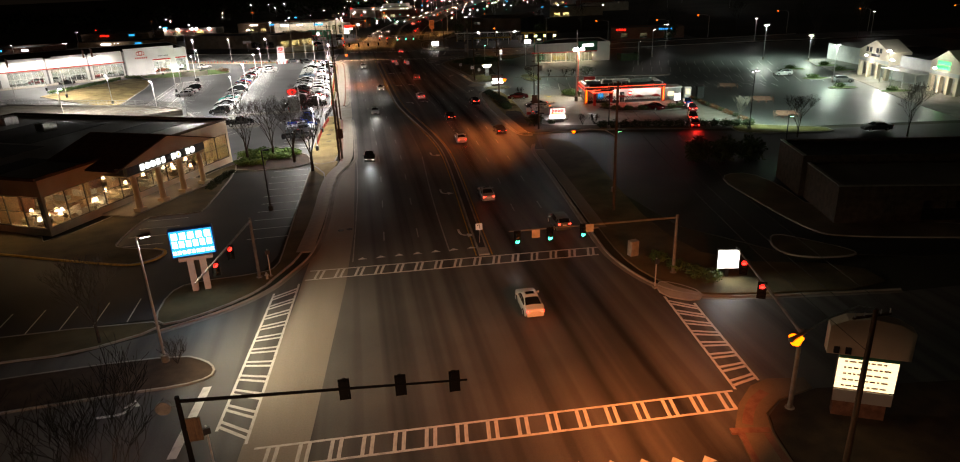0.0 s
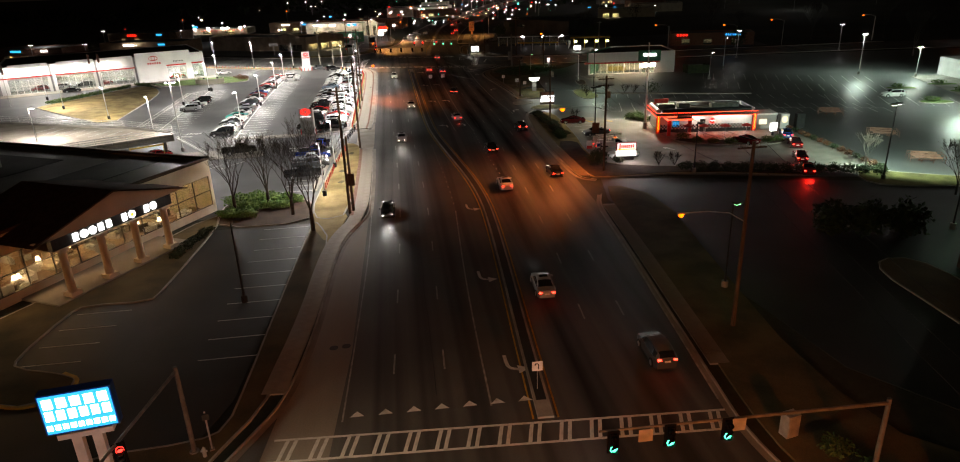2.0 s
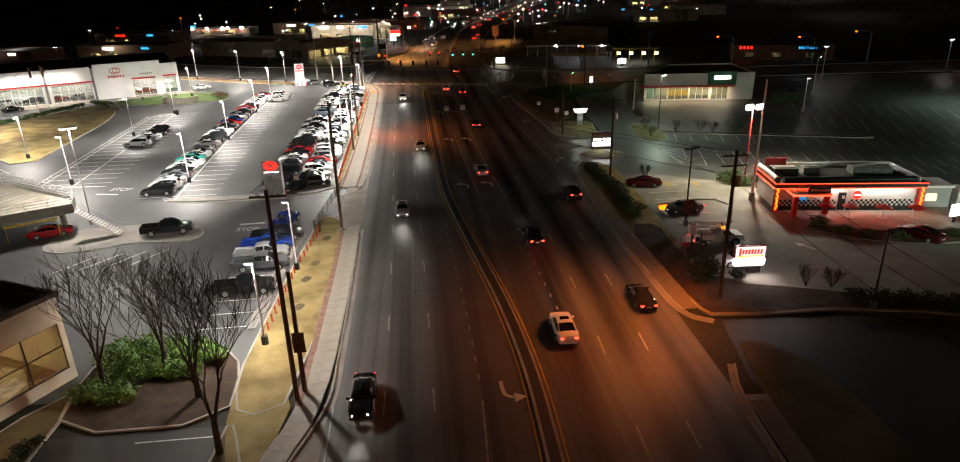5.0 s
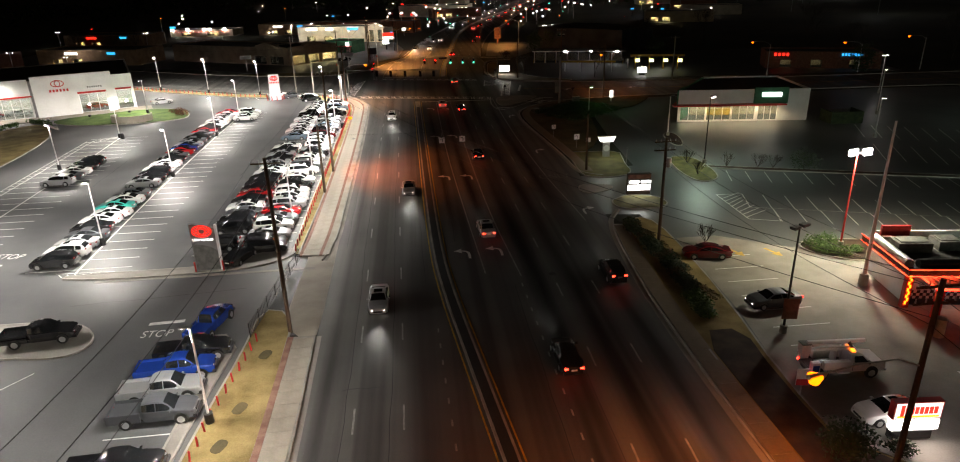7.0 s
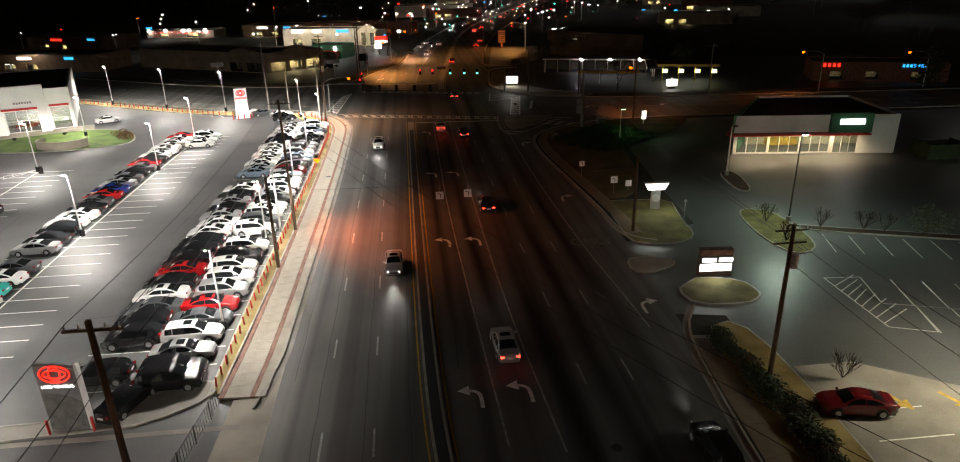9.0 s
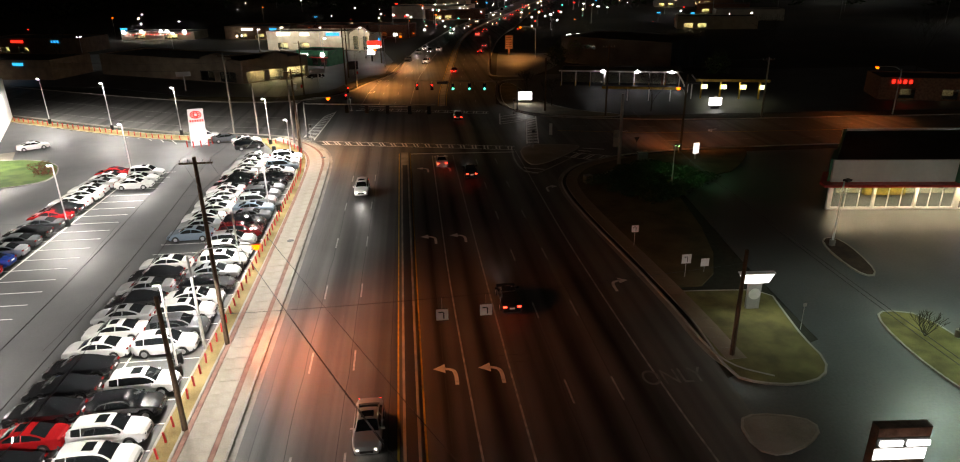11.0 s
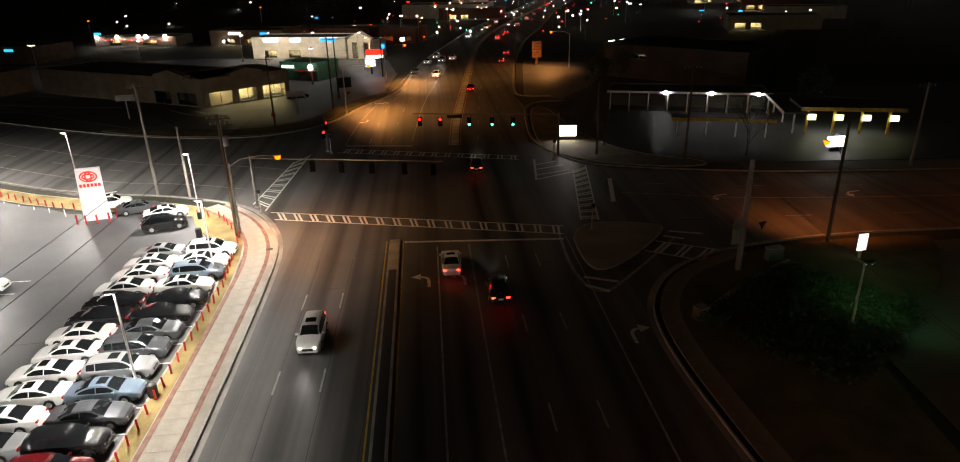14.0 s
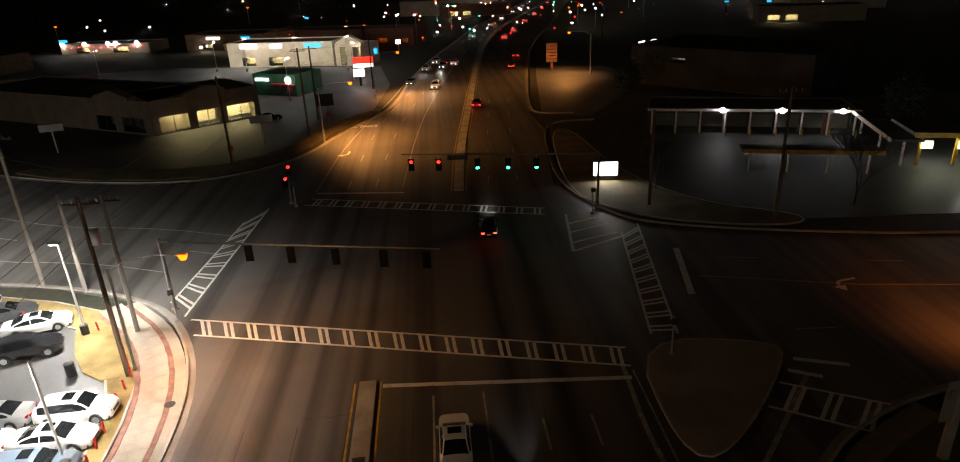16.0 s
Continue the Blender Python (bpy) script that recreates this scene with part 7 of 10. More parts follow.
solid("garden_wall", wallring, M["slab"], "curved pale concrete wall on the lawn", "garden wall", "structure")
steps = thing("garden_steps", "concrete garden steps with a steel handrail", "steps", -66.5, 234.0, 0.1, 120)
for i in range(7):
    part("step", Shape().box((0, i * 0.32, 0.09 + 0.16 * i), (2.6, 0.34, 0.18 + 0.0)), M["slab"], steps)
for sx in (-1.3, 1.3):
    part("handrail", Shape().tube((sx, 0, 1.0), (sx, 2.1, 2.0), 0.03, 0.03, 5).tube((sx, 0, 0), (sx, 0, 1.0), 0.03, 0.03, 5).tube((sx, 2.1, 1), (sx, 2.1, 2.0), 0.03, 0.03, 5), M["steel"], steps)
for x, y in ((-84, 232), (-82, 233.5), (-98, 214)):
    fp = thing("flagpole", "tall grey flagpole with a furled flag", "flagpole", x, y, 0, 0, "flagpoles")
    part("pole", Shape().tube((0, 0, 0), (0, 0, 11), 0.09, 0.05, 8), M["steel"], fp, smooth=True)
    part("flag", Shape().box((0.3, 0, 9.4), (0.5, 0.12, 2.4)), M["brick"], fp)

# the diner
din = thing("drive_in_restaurant", "white and red drive-in restaurant with neon bands", "restaurant", 49.3, 139.0, 0, -9)
dl, dw = 16.4, 7.0
part("wall", wall_with(Shape(), dl, 3.3, 0.3, [(2.3, 3.6, 0.9, 2.3), (7.2, 8.2, 0, 2.3)], 0, 0), M["white_wall"], din, "white tiled wall")
part("side_wall", Shape().box((0.15, dw / 2 + 0.15, 1.65), (0.3, dw - 0.3, 3.3)), M["white_wall"], din)
part("side_wall", Shape().box((dl - 0.15, dw / 2 + 0.15, 1.65), (0.3, dw - 0.3, 3.3)), M["white_wall"], din)
part("back_wall", Shape().box((dl / 2, dw + 0.15, 1.65), (dl, 0.3, 3.3)), M["white_wall"], din)
chk = Shape()
for i in range(56):
    for j in range(3):
        cx = 0.35 + i * 0.285
        if (i + j) % 2 == 0 and not 7.0 < cx < 8.4:
            chk.box((cx, -0.012, 0.72 + j * 0.27), (0.285, 0.024, 0.27))
part("checker_band", chk, M["black"], din, "black and white checker band")
for a, b in ((0.1, 7.1), (8.3, dl - 0.1)):
    part("wainscot", Shape().box(((a + b) / 2, -0.02, 0.29), (b - a, 0.05, 0.58)), M["black"], din, "black tiled wainscot")
part("roof", Shape().box((dl / 2, dw / 2, 3.4), (dl + 1.0, dw + 1.2, 0.2)), M["roof_dark"], din)
fascia = Shape()
fascia.box((dl / 2, -0.62, 3.36), (dl + 1.4, 0.12, 0.74)).box((-0.64, dw / 2, 3.36), (0.12, dw + 1.1, 0.74)).box((dl + 0.64, dw / 2, 3.36), (0.12, dw + 1.1, 0.74))
part("fascia", fascia, M["black"], din, "dark enamel fascia")
for z in (3.06, 3.66):
    neon = Shape()
    neon.tube((-0.74, -0.72, z), (dl + 0.74, -0.72, z), 0.035, 0.035, 6).tube((-0.74, -0.72, z), (-0.74, dw + 0.6, z), 0.035, 0.035, 6).tube((dl + 0.74, -0.72, z), (dl + 0.74, dw + 0.6, z), 0.035, 0.035, 6)
    part("neon_band", neon, M["neon_red"], din, "thin glowing red neon band")
part("cornice", Shape().tube((0.5, 0.25, 3.85), (dl - 0.3, 0.25, 3.85), 0.42, 0.42, 14), M["black"], din, "rounded black cornice", True)
part("chrome_end", Shape().tube((-0.25, 0.2, 3.85), (-0.25, dw - 0.6, 3.85), 0.42, 0.42, 14), M["steel"], din, "rounded chrome cornice", True)
part("parapet", Shape().box((dl / 2, dw + 0.2, 3.8), (dl, 0.25, 0.7)).box((dl + 0.1, dw / 2, 3.8), (0.25, dw, 0.7)), M["white_metal"], din)
for x in (-0.35, dl + 0.3):
    col = part("corner_column", Shape().box((x, -0.4, 1.6), (0.6, 0.45, 3.2)), M["red"], din, "red corner column")
    zig = Shape()
    for k in range(9):
        zig.box((x + (0.07 if k % 2 else -0.07), -0.66, 0.5 + k * 0.31), (0.15, 0.05, 0.3))
    part("neon_zigzag", zig, M["neon_orange"], col, "orange neon zigzag")
part("entry_canopy", Shape().box((2.9, -1.75, 2.86), (4.4, 2.2, 0.22)).box((2.9, -1.75, 3.03), (3.6, 1.5, 0.12)), M["white_metal"], din, "flat entry canopy with neon")
part("canopy_bed", Shape().box((2.9, -1.75, 3.12), (3.0, 1.1, 0.06)), M["roof_grey"], din)
for z in (2.8, 2.94):
    part("canopy_neon", Shape().tube((0.64, -2.9, z), (5.16, -2.9, z), 0.03, 0.03, 6).tube((0.64, -2.9, z), (0.64, -0.3, z), 0.03, 0.03, 6).tube((5.16, -2.9, z), (5.16, -0.3, z), 0.03, 0.03, 6), M["neon_red"], din, "thin glowing red neon band")
for x in (1.15, 4.75):
    part("canopy_post", Shape().box((x, -2.4, 1.37), (0.55, 0.45, 2.75)), M["red"], din, "square red canopy post")
board = part("name_board", Shape().box((3.7, -2.5, 3.45), (2.5, 0.25, 0.75)), M["black"], din, "dark red name board")
letters(din, 2.75, 3.5, 0.3, 8, -2.64, "white_metal", (), 0.9)
part("door", Shape().box((7.7, 0.1, 1.15), (0.95, 0.1, 2.25)), M["black"], din, "dark glazed door")
part("notice", Shape().box((7.85, -0.01, 1.7), (0.3, 0.05, 0.4)), M["white_metal"], din)
part("round_sign", Shape().tube((9.4, -0.0, 2.0), (9.4, -0.14, 2.0), 0.5, 0.5, 20), M["sign_red"], din, "round lit red sign")
part("sign_bar", Shape().box((9.4, -0.16, 2.0), (0.7, 0.04, 0.16)), M["sign_white"], din)
window(din, 2.3, 3.6, 0.9, 2.3, 0.1, 2, 1, "steel", "pane")
part("menu_screen", Shape().box((2.95, 0.35, 1.6), (1.2, 0.06, 1.2)), M["sign_blue"], din, "glowing menu screen behind glass")
for x in (6.4, 10.6, 13.8):
    p = din.matrix_basis @ Vector((x, -0.5, 3.2))
    panel("soffit_light", p, din.matrix_basis @ Vector((x, -0.1, 0)), 3.2, 0.12, 16, WHITE)
    part("soffit_lamp", Shape().box((x, -0.35, 3.26), (1.0, 0.14, 0.05)), M["lamp_soft"], din)
for a, b, y in ((0.4, 3.4, 4.2), (4.2, 6.2, 4.6), (10.2, 15, 4.4)):
    part("roof_unit", Shape().box(((a + b) / 2, y, 3.95), (b - a, 1.8, 0.9)).box(((a + b) / 2, y, 4.44), ((b - a) * 0.8, 1.2, 0.1)), M["steel_dull"], din, "grey rooftop unit")
part("sign_back", Shape().box((1.6, 6.4, 4.5), (2.6, 0.3, 1.0)).box((1.6, 6.4, 3.8), (0.3, 0.2, 0.6)), M["red"], din, "red rooftop sign")
wing = part("drive_through_bay", Shape().box((dl + 2.9, 2.6, 1.25), (3.6, 3.2, 2.5)), M["grey_wall"], din, "white drive-through bay")
part("bay_cap", Shape().box((dl + 2.9, 2.6, 2.65), (3.9, 3.5, 0.3)), M["white_metal"], wing)
part("bay_pier", Shape().box((dl + 6.2, 1.4, 1.3), (1.5, 1.2, 2.6)), M["white_wall"], wing)
part("bay_pier", Shape().box((dl + 9.0, 1.2, 1.3), (1.4, 1.2, 2.6)), M["black"], wing)
part("pier_poster", Shape().box((dl + 6.2, 0.78, 1.6), (0.8, 0.04, 1.0)), M["sign_warm"], wing)
part("menu_window", Shape().box((dl + 2.4, 0.96, 1.3), (1.3, 0.06, 0.9)), M["sign_warm"], wing)
p = din.matrix_basis @ Vector((dl / 2, -0.9, 3.3))
panel("neon_wash", p, din.matrix_basis @ Vector((dl / 2, -8, 0)), 15, 0.2, 70, (1.0, 0.06, 0.02))
sheet("patio", [(52, 137.6), (68, 135.6), (66, 130), (56, 131), (51, 134.5), (49.6, 141), (51.4, 143)], 0.05, M["slab"], "paved patio of the restaurant", "pavement", depth=0.08)
raised("patio_bed", [(50.6, 134), (56, 130.4), (66.5, 129.6), (67.2, 126.6), (60, 126.0), (53.5, 128.2), (49.4, 132.6)], 0.14, M["mulch"], "mulched bed round the patio", "plant bed")
for x, y in ((52.6, 134.2), (55.2, 133.6), (58.6, 132.6), (62.2, 132.0)):
    t = thing("picnic_table", "grey metal picnic table with a red parasol", "picnic table", x, y, 0.05, rng.uniform(0, 90), "picnic tables")
    part("tabletop", Shape().tube((0, 0, 0.72), (0, 0, 0.76), 0.6, 0.6, 16), M["steel"], t)
    part("stem", Shape().tube((0, 0, 0), (0, 0, 2.3), 0.05, 0.04, 8), M["steel"], t)
    for k in range(4):
        a = k * math.pi / 2
        part("seat", Shape().tube((math.cos(a) * 0.95, math.sin(a) * 0.95, 0.42), (math.cos(a) * 0.95, math.sin(a) * 0.95, 0.46), 0.22, 0.22, 10), M["steel"], t)
    par2 = part("parasol", Shape().tube((0, 0, 2.0), (0, 0, 2.4), 0.95, 0.05, 10, 0, False), M["red"], t, "red fabric parasol")

# the white building with the green tower
bank = thing("corner_store", "white single-storey store with a green entrance block", "store", 57.6, 213.4, 0, -8)
part("wall", wall_with(Shape(), 24.5, 6.0, 0.35, [(0.5, 5.2, 0.2, 3.0), (5.5, 10.0, 0.2, 3.0), (10.3, 14.6, 0.2, 3.0), (15.2, 18.8, 0, 3.0)], 0, 0), M["white_wall"], bank)
part("side_wall", Shape().prism([(0.0, 0.36), (0.4, 0.36), (8.9, 15.9), (8.5, 15.9)], 0, 6), M["green_wall"], bank, "dark green slanting side wall")
part("side_wall", Shape().box((24.33, 8.2, 3), (0.34, 15.5, 6)), M["white_wall"], bank)
part("back_wall", Shape().box((16.5, 16.1, 3), (16.0, 0.34, 6)), M["white_wall"], bank)
part("inner_wall", Shape().box((14.0, 6, 1.65), (20.2, 0.2, 3.2)), M["cream"], bank)
part("ceiling", Shape().prism([(0.5, 0.4), (24.1, 0.4), (24.1, 6.1), (3.7, 6.1)], 3.27, 3.35), M["white_wall"], bank)
part("roof", Shape().prism([(0.4, 0.4), (24.1, 0.4), (24.1, 15.9), (8.9, 15.9)], 5.5, 5.7), M["roof_dark"], bank)
part("entrance_block", Shape().box((17.2, -0.25, 4.9), (6.2, 0.7, 3.0)), M["green_wall"], bank, "green sign block")
part("corner_block", Shape().prism([(-0.3, 0.3), (0.05, 0.3), (2.3, 4.4), (1.95, 4.4)], 3.4, 6.1), M["green_wall"], bank, "green corner panel")
part("canopy_band", Shape().box((9.4, -0.6, 3.25), (21.2, 1.4, 0.28)), M["red"], bank, "dark red canopy edge")
part("side_canopy", Shape().prism([(-1.2, 0.1), (0.0, 0.1), (2.2, 4.2), (1.0, 4.2)], 3.11, 3.39), M["red"], bank, "dark red canopy edge")
part("lit_sign", Shape().box((17.2, -0.66, 5.1), (3.6, 0.14, 0.8)), M["sign_white"], bank, "lit white sign")
for a, b in ((0.5, 5.2), (5.5, 10.0), (10.3, 14.6), (15.2, 18.8)):
    window(bank, a, b, 0.2 if a < 15 else 0.05, 3.0, 0.15, 3, 1, "white_metal", "pane")
part("shelf_unit", Shape().box((9, 4.6, 0.9), (5, 0.6, 1.2)), M["paint_yellow"], bank)
for x in (2, 6, 10.5, 14.5, 18):
    p = bank.matrix_basis @ Vector((x, 3, 3.2))
    panel("store_light", p, (p[0], p[1] + 0.001, 0), 2.5, 1.2, 95, (1, 0.86, 0.62))
    p = bank.matrix_basis @ Vector((x, -0.9, 2.95))
    spot("canopy_light", p, 130, (1, 0.80, 0.52), None, 150, 0.2)
    part("canopy_lamp", Shape().box((x, -0.8, 3.09), (0.5, 0.3, 0.05)), M["lamp_warm"], bank)
yard = thing("bin_enclosure", "low dark green bin enclosure beside the store", "enclosure", 84.0, 205.6, 0, -4)
part("wall", Shape().box((3, 0, 1.1), (6, 0.25, 2.2)).box((0.12, 2.1, 1.1), (0.25, 3.9, 2.2)).box((5.88, 2.1, 1.1), (0.25, 3.9, 2.2)), M["leaf_dark"], yard)
part("gate", Shape().box((3, 4.1, 1.0), (5.5, 0.1, 1.9)), M["steel_dull"], yard)


# plain blocks further off
def block(name, label, x, y, rz, w, d, h, wall, roof_mat="roof_dark", holes=(), lit="sign_warm", parapet=0.4, gable=None, band_mat=None, lamp=None):
    """A shop or office: four walls, a roof inside a parapet, and lit windows in the front."""
    root = thing(name, label, "building", x, y, 0, rz)
    part("wall", wall_with(Shape(), w, h, 0.35, holes, 0, 0), M[wall], root)
    part("side_wall", Shape().box((0.17, d / 2, h / 2), (0.34, d - 0.7, h)), M[wall], root)
    part("side_wall", Shape().box((w - 0.17, d / 2, h / 2), (0.34, d - 0.7, h)), M[wall], root)
    part("back_wall", Shape().box((w / 2, d - 0.17, h / 2), (w, 0.34, h)), M[wall], root)
    part("roof", Shape().box((w / 2, d / 2, h - parapet), (w - 0.7, d - 0.7, 0.2)), M[roof_mat], root)
    for a, b, lo, hi in holes:
        win = window(root, a, b, lo + 0.02, hi, 0.15, max(1, min(2, int((b - a) / 1.6))), 1, "black", "pane")
        part("lit_interior", Shape().box(((a + b) / 2, 3.0, (lo + hi) / 2 + 0.3), (b - a + 0.4, 0.1, hi - lo)), M["cream"], win)
        if lit:
            part("ceiling_light", Shape().box(((a + b) / 2, 1.6, hi + 0.02), (b - a, 1.0, 0.05)), M[lit], win)
    if band_mat:
        part("fascia", Shape().box((w / 2, -0.12, h - 1.1), (w + 0.2, 0.24, 0.6)), M[band_mat], root)
    if gable:
        gx, gw, gh = gable
        s = Shape()
        i = [(gx - gw / 2, -0.3, h - 0.2), (gx + gw / 2, -0.3, h - 0.2), (gx + gw / 2, -0.3, h + 0.5), (gx, -0.3, h + gh), (gx - gw / 2, -0.3, h + 0.5)]
        s.face(i).face([(x2, 1.6, z2) for x2, y2, z2 in i][::-1])
        for k in range(5):
            p, q = i[k], i[(k + 1) % 5]
            s.face([q, p, (p[0], 1.6, p[2]), (q[0], 1.6, q[2])])
        part("gable", s, M[wall], root)
    return root


M["taupe"] = surf("taupe_render", (0.24, 0.19, 0.14), (0.33, 0.27, 0.20), 0.4, 0.85, bump=0.1, fine=30)
nw = block("corner_shop", "taupe corner shop with lit window bays and stepped gables", -34.0, 324.0, 37, 19, 15, 5.8, "taupe", holes=[(1.0, 6.0, 0.2, 3.0), (7.4, 11.4, 0.2, 3.0), (12.8, 18.0, 0.2, 3.0)], lit="lamp_shop", gable=(9.5, 7, 1.5))
nw2 = block("corner_shop_wing", "long unlit wing of the corner shop", -80, 351, -30.4, 53, 16, 5.8, "taupe", holes=[(38.5, 43.5, 0.2, 2.8), (45.5, 51, 0.2, 2.8)], lit=None, gable=(44, 9, 1.6))
row = block("shop_row", "white row of shops with lit signs", -43.0, 405.0, -14, 31, 12, 6.6, "cream", holes=[(4, 8, 0.3, 2.6), (12, 16, 0.3, 2.6)], lit="lamp_shop")
for x, w2, c in ((4, 5, "sign_white"), (13, 3.4, "sign_white"), (23, 5, "sign_blue")):
    part("lit_sign", Shape().box((x + w2 / 2, -0.15, 5.6), (w2, 0.2, 1.0)), M[c], row)
green_shop = block("green_shop", "green and red shop front under lit letters", -25.4, 359, -28, 11.5, 9, 4.6, "green_wall", holes=[(5.6, 7.6, 0.3, 2.4), (8.6, 10.8, 0.3, 2.4)], lit="sign_red")
letters(green_shop, 1, 3.4, 0.7, 6, -0.1, "sign_white", (), 0.9)
part("lit_sign", Shape().tube((9.6, -0.1, 3.4), (9.6, -0.25, 3.4), 0.8, 0.8, 16), M["sign_white"], green_shop)
part("awning", Shape().box((8.4, -0.6, 2.6), (6, 1.2, 0.2)), M["red"], green_shop)
tower = block("gabled_shop", "pale gabled shop lit from below", -12.2, 397, -25, 8, 10, 5.6, "cream", holes=[(1.5, 3.5, 0.3, 5), (5.5, 7.5, 0.3, 5)], lit="lamp_shop", gable=(4.5, 8, 2.6))
for x, y, w in ((-36, 396, 900), (-22, 392, 900), (-8, 388, 600), (-16, 350, 250), (-5, 372, 400)):
    spot("forecourt_light", (x, y, 8.5), w, (1, 0.95, 0.85), (x, y + 6, 0), 150)
    lot_post(x, y - 0.5, 8.7, WHITE, "lamp_white", 1, "steel", label="lit lamp post of the shops")
for x, y, w in ((-44.6, 398, 500), (-72, 390, 0)):
    if w:
        spot("lot_light", (x - 0.4, y, 7.6), w, WHITE, None, 150)
    lot_post(x, y, 8.0, WHITE, "lamp_white", 1, "steel", label="lit lamp post behind the row of shops")
block("brick_shop", "low brick shop beyond the shop row", -7.5, 441, -20, 17, 12, 5.6, "brick_wall", holes=[(3, 8, 0.3, 2.6), (12, 15, 0.3, 2.4)], lit="neon_orange")
block("far_hall", "large pale hall with a lit glass front", 0, 560, -15, 46, 24, 7, "cream", holes=[(26, 44, 0.3, 5)], lit="lamp_shop")
diner_row = block("lamp_lit_restaurant", "low pale restaurant with floodlights and red string lights", -117, 462, -12, 34, 12, 3.4, "cream", holes=[(6, 11, 0.3, 2.4), (20, 26, 0.3, 2.4)], lit="lamp_shop")
for x in (1.5, 10, 19, 22, 30):
    flood = part("floodlight", Shape().box((x, -0.5, 3.6), (1.1, 0.4, 0.8)), M["lamp_far"], diner_row, "white floodlight on the roof edge")
for i in range(44):
    part("string_bulb", Shape().box((2 + 0.7 * i, -0.6, 2.3 + 0.25 * math.sin(i * 0.9)), (0.22, 0.1, 0.22)), M["sign_red" if i % 4 else "sign_white"], diner_row)
part("awning", Shape().box((24, -1.4, 2.8), (9, 2.4, 0.15)), M["roof_dark"], diner_row)
part("lit_sign", Shape().box((2, -0.4, 4.6), (3, 0.3, 0.9)), M["sign_blue"], diner_row)
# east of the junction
# walls in near-black roofing colour stand in for the unlit bays
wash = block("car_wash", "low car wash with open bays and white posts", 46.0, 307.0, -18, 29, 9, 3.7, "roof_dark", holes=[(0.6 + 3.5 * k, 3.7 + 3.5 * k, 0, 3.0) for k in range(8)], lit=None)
part("front_beam", Shape().box((14.5, -0.25, 3.5), (29.4, 0.3, 0.34)), M["white_metal"], wash, "thin white front beam")
for k in range(9):
    part("front_post", Shape().box((0.5 + 3.5 * k, -0.25, 1.66), (0.22, 0.22, 3.3)), M["white_metal"], wash, "slim white post")
part("red_panel", Shape().box((24.9, -0.1, 1.5), (1.2, 0.16, 2.8)), M["brick_wall"], wash)
for x in (10.5, 18.6, 26.6):
    p = wash.matrix_basis @ Vector((x, -1.1, 3.4))
    spot("bay_light", p, 7, (0.86, 0.94, 1.0), None, 160)
    part("bay_lamp", Shape().tube((x, -0.6, 3.6), (x, -0.85, 3.6), 0.34, 0.34, 14), M["lamp_far"], wash)
for k in range(9):
    part("bollard", Shape().tube((0.5 + 3.5 * k, -1.6, 0), (0.5 + 3.5 * k, -1.6, 1.1), 0.09, 0.09, 8), M["paint_yellow"], wash, "yellow bollard")
for x, y, l, r in ((50.4, 284.6, 15.4, -16.6),):
    can = thing("vacuum_canopy", "flat canopy with a yellow edge", "canopy", x, y, 0, r)
    part("roof", Shape().box((l / 2, 1, 3.0), (l, 3.2, 0.2)), M["black"], can)
    part("fascia", Shape().box((l / 2, -0.62, 3.0), (l + 0.1, 0.08, 0.5)), M["paint_yellow"], can)
    for k in range(4):
        part("post", Shape().box((1 + k * (l - 2) / 3, 1, 1.5), (0.2, 0.2, 3)), M["white_metal"], can)
can = thing("pump_canopy", "yellow-edged fuel canopy over lit pumps", "canopy", 71.0, 283.0, 0, -16)
part("roof", Shape().box((7, 3, 4.2), (15, 8, 0.4)), M["roof_dark"], can)
part("fascia", Shape().box((7, -1.05, 4.2), (15.1, 0.1, 0.6)), M["paint_yellow"], can)
for k in range(4):
    part("post", Shape().box((1 + k * 4, 1, 2.1), (0.35, 0.35, 4.2)), M["paint_yellow"], can)
    part("pump_light", Shape().box((1.6 + k * 4, 0.6, 2.6), (1.2, 0.3, 0.9)), M["sign_pump"], can)
for x in (3, 9):
    p = can.matrix_basis @ Vector((x, 2, 3.9))
    panel("canopy_light", p, (p[0], p[1] + 0.001, 0), 3, 2, 80, (0.95, 1.0, 0.85))
arm = thing("entry_canopy", "slanted canopy with a pale edge beside the car wash", "canopy", 75.0, 299.8, 0, -107)
part("roof", Shape().box((9, 0, 3.4), (18, 3.6, 0.3)), M["roof_dark"], arm)
part("edge", Shape().box((9, -1.85, 3.4), (18, 0.1, 0.5)), M["white_metal"], arm)
for x in (1, 9, 17):
    part("post", Shape().box((x, 0, 1.7), (0.25, 0.25, 3.4)), M["white_metal"], arm)
# office walls painted near-black in place of missing light
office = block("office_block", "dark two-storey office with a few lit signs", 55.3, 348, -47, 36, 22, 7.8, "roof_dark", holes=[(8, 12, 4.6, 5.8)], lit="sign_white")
for x, c in ((-0.1, "sign_white"),):
    part("lit_sign", Shape().box((0.0, 4, 7.6), (0.2, 2.4, 0.9)).box((0.0, 9, 7.4), (0.2, 2.0, 0.9)).box((0.0, 15, 7.0), (0.2, 1.6, 1.0)).box((-0.02, 15, 3.4), (0.2, 2.0, 2.4)), M["sign_white"], office)
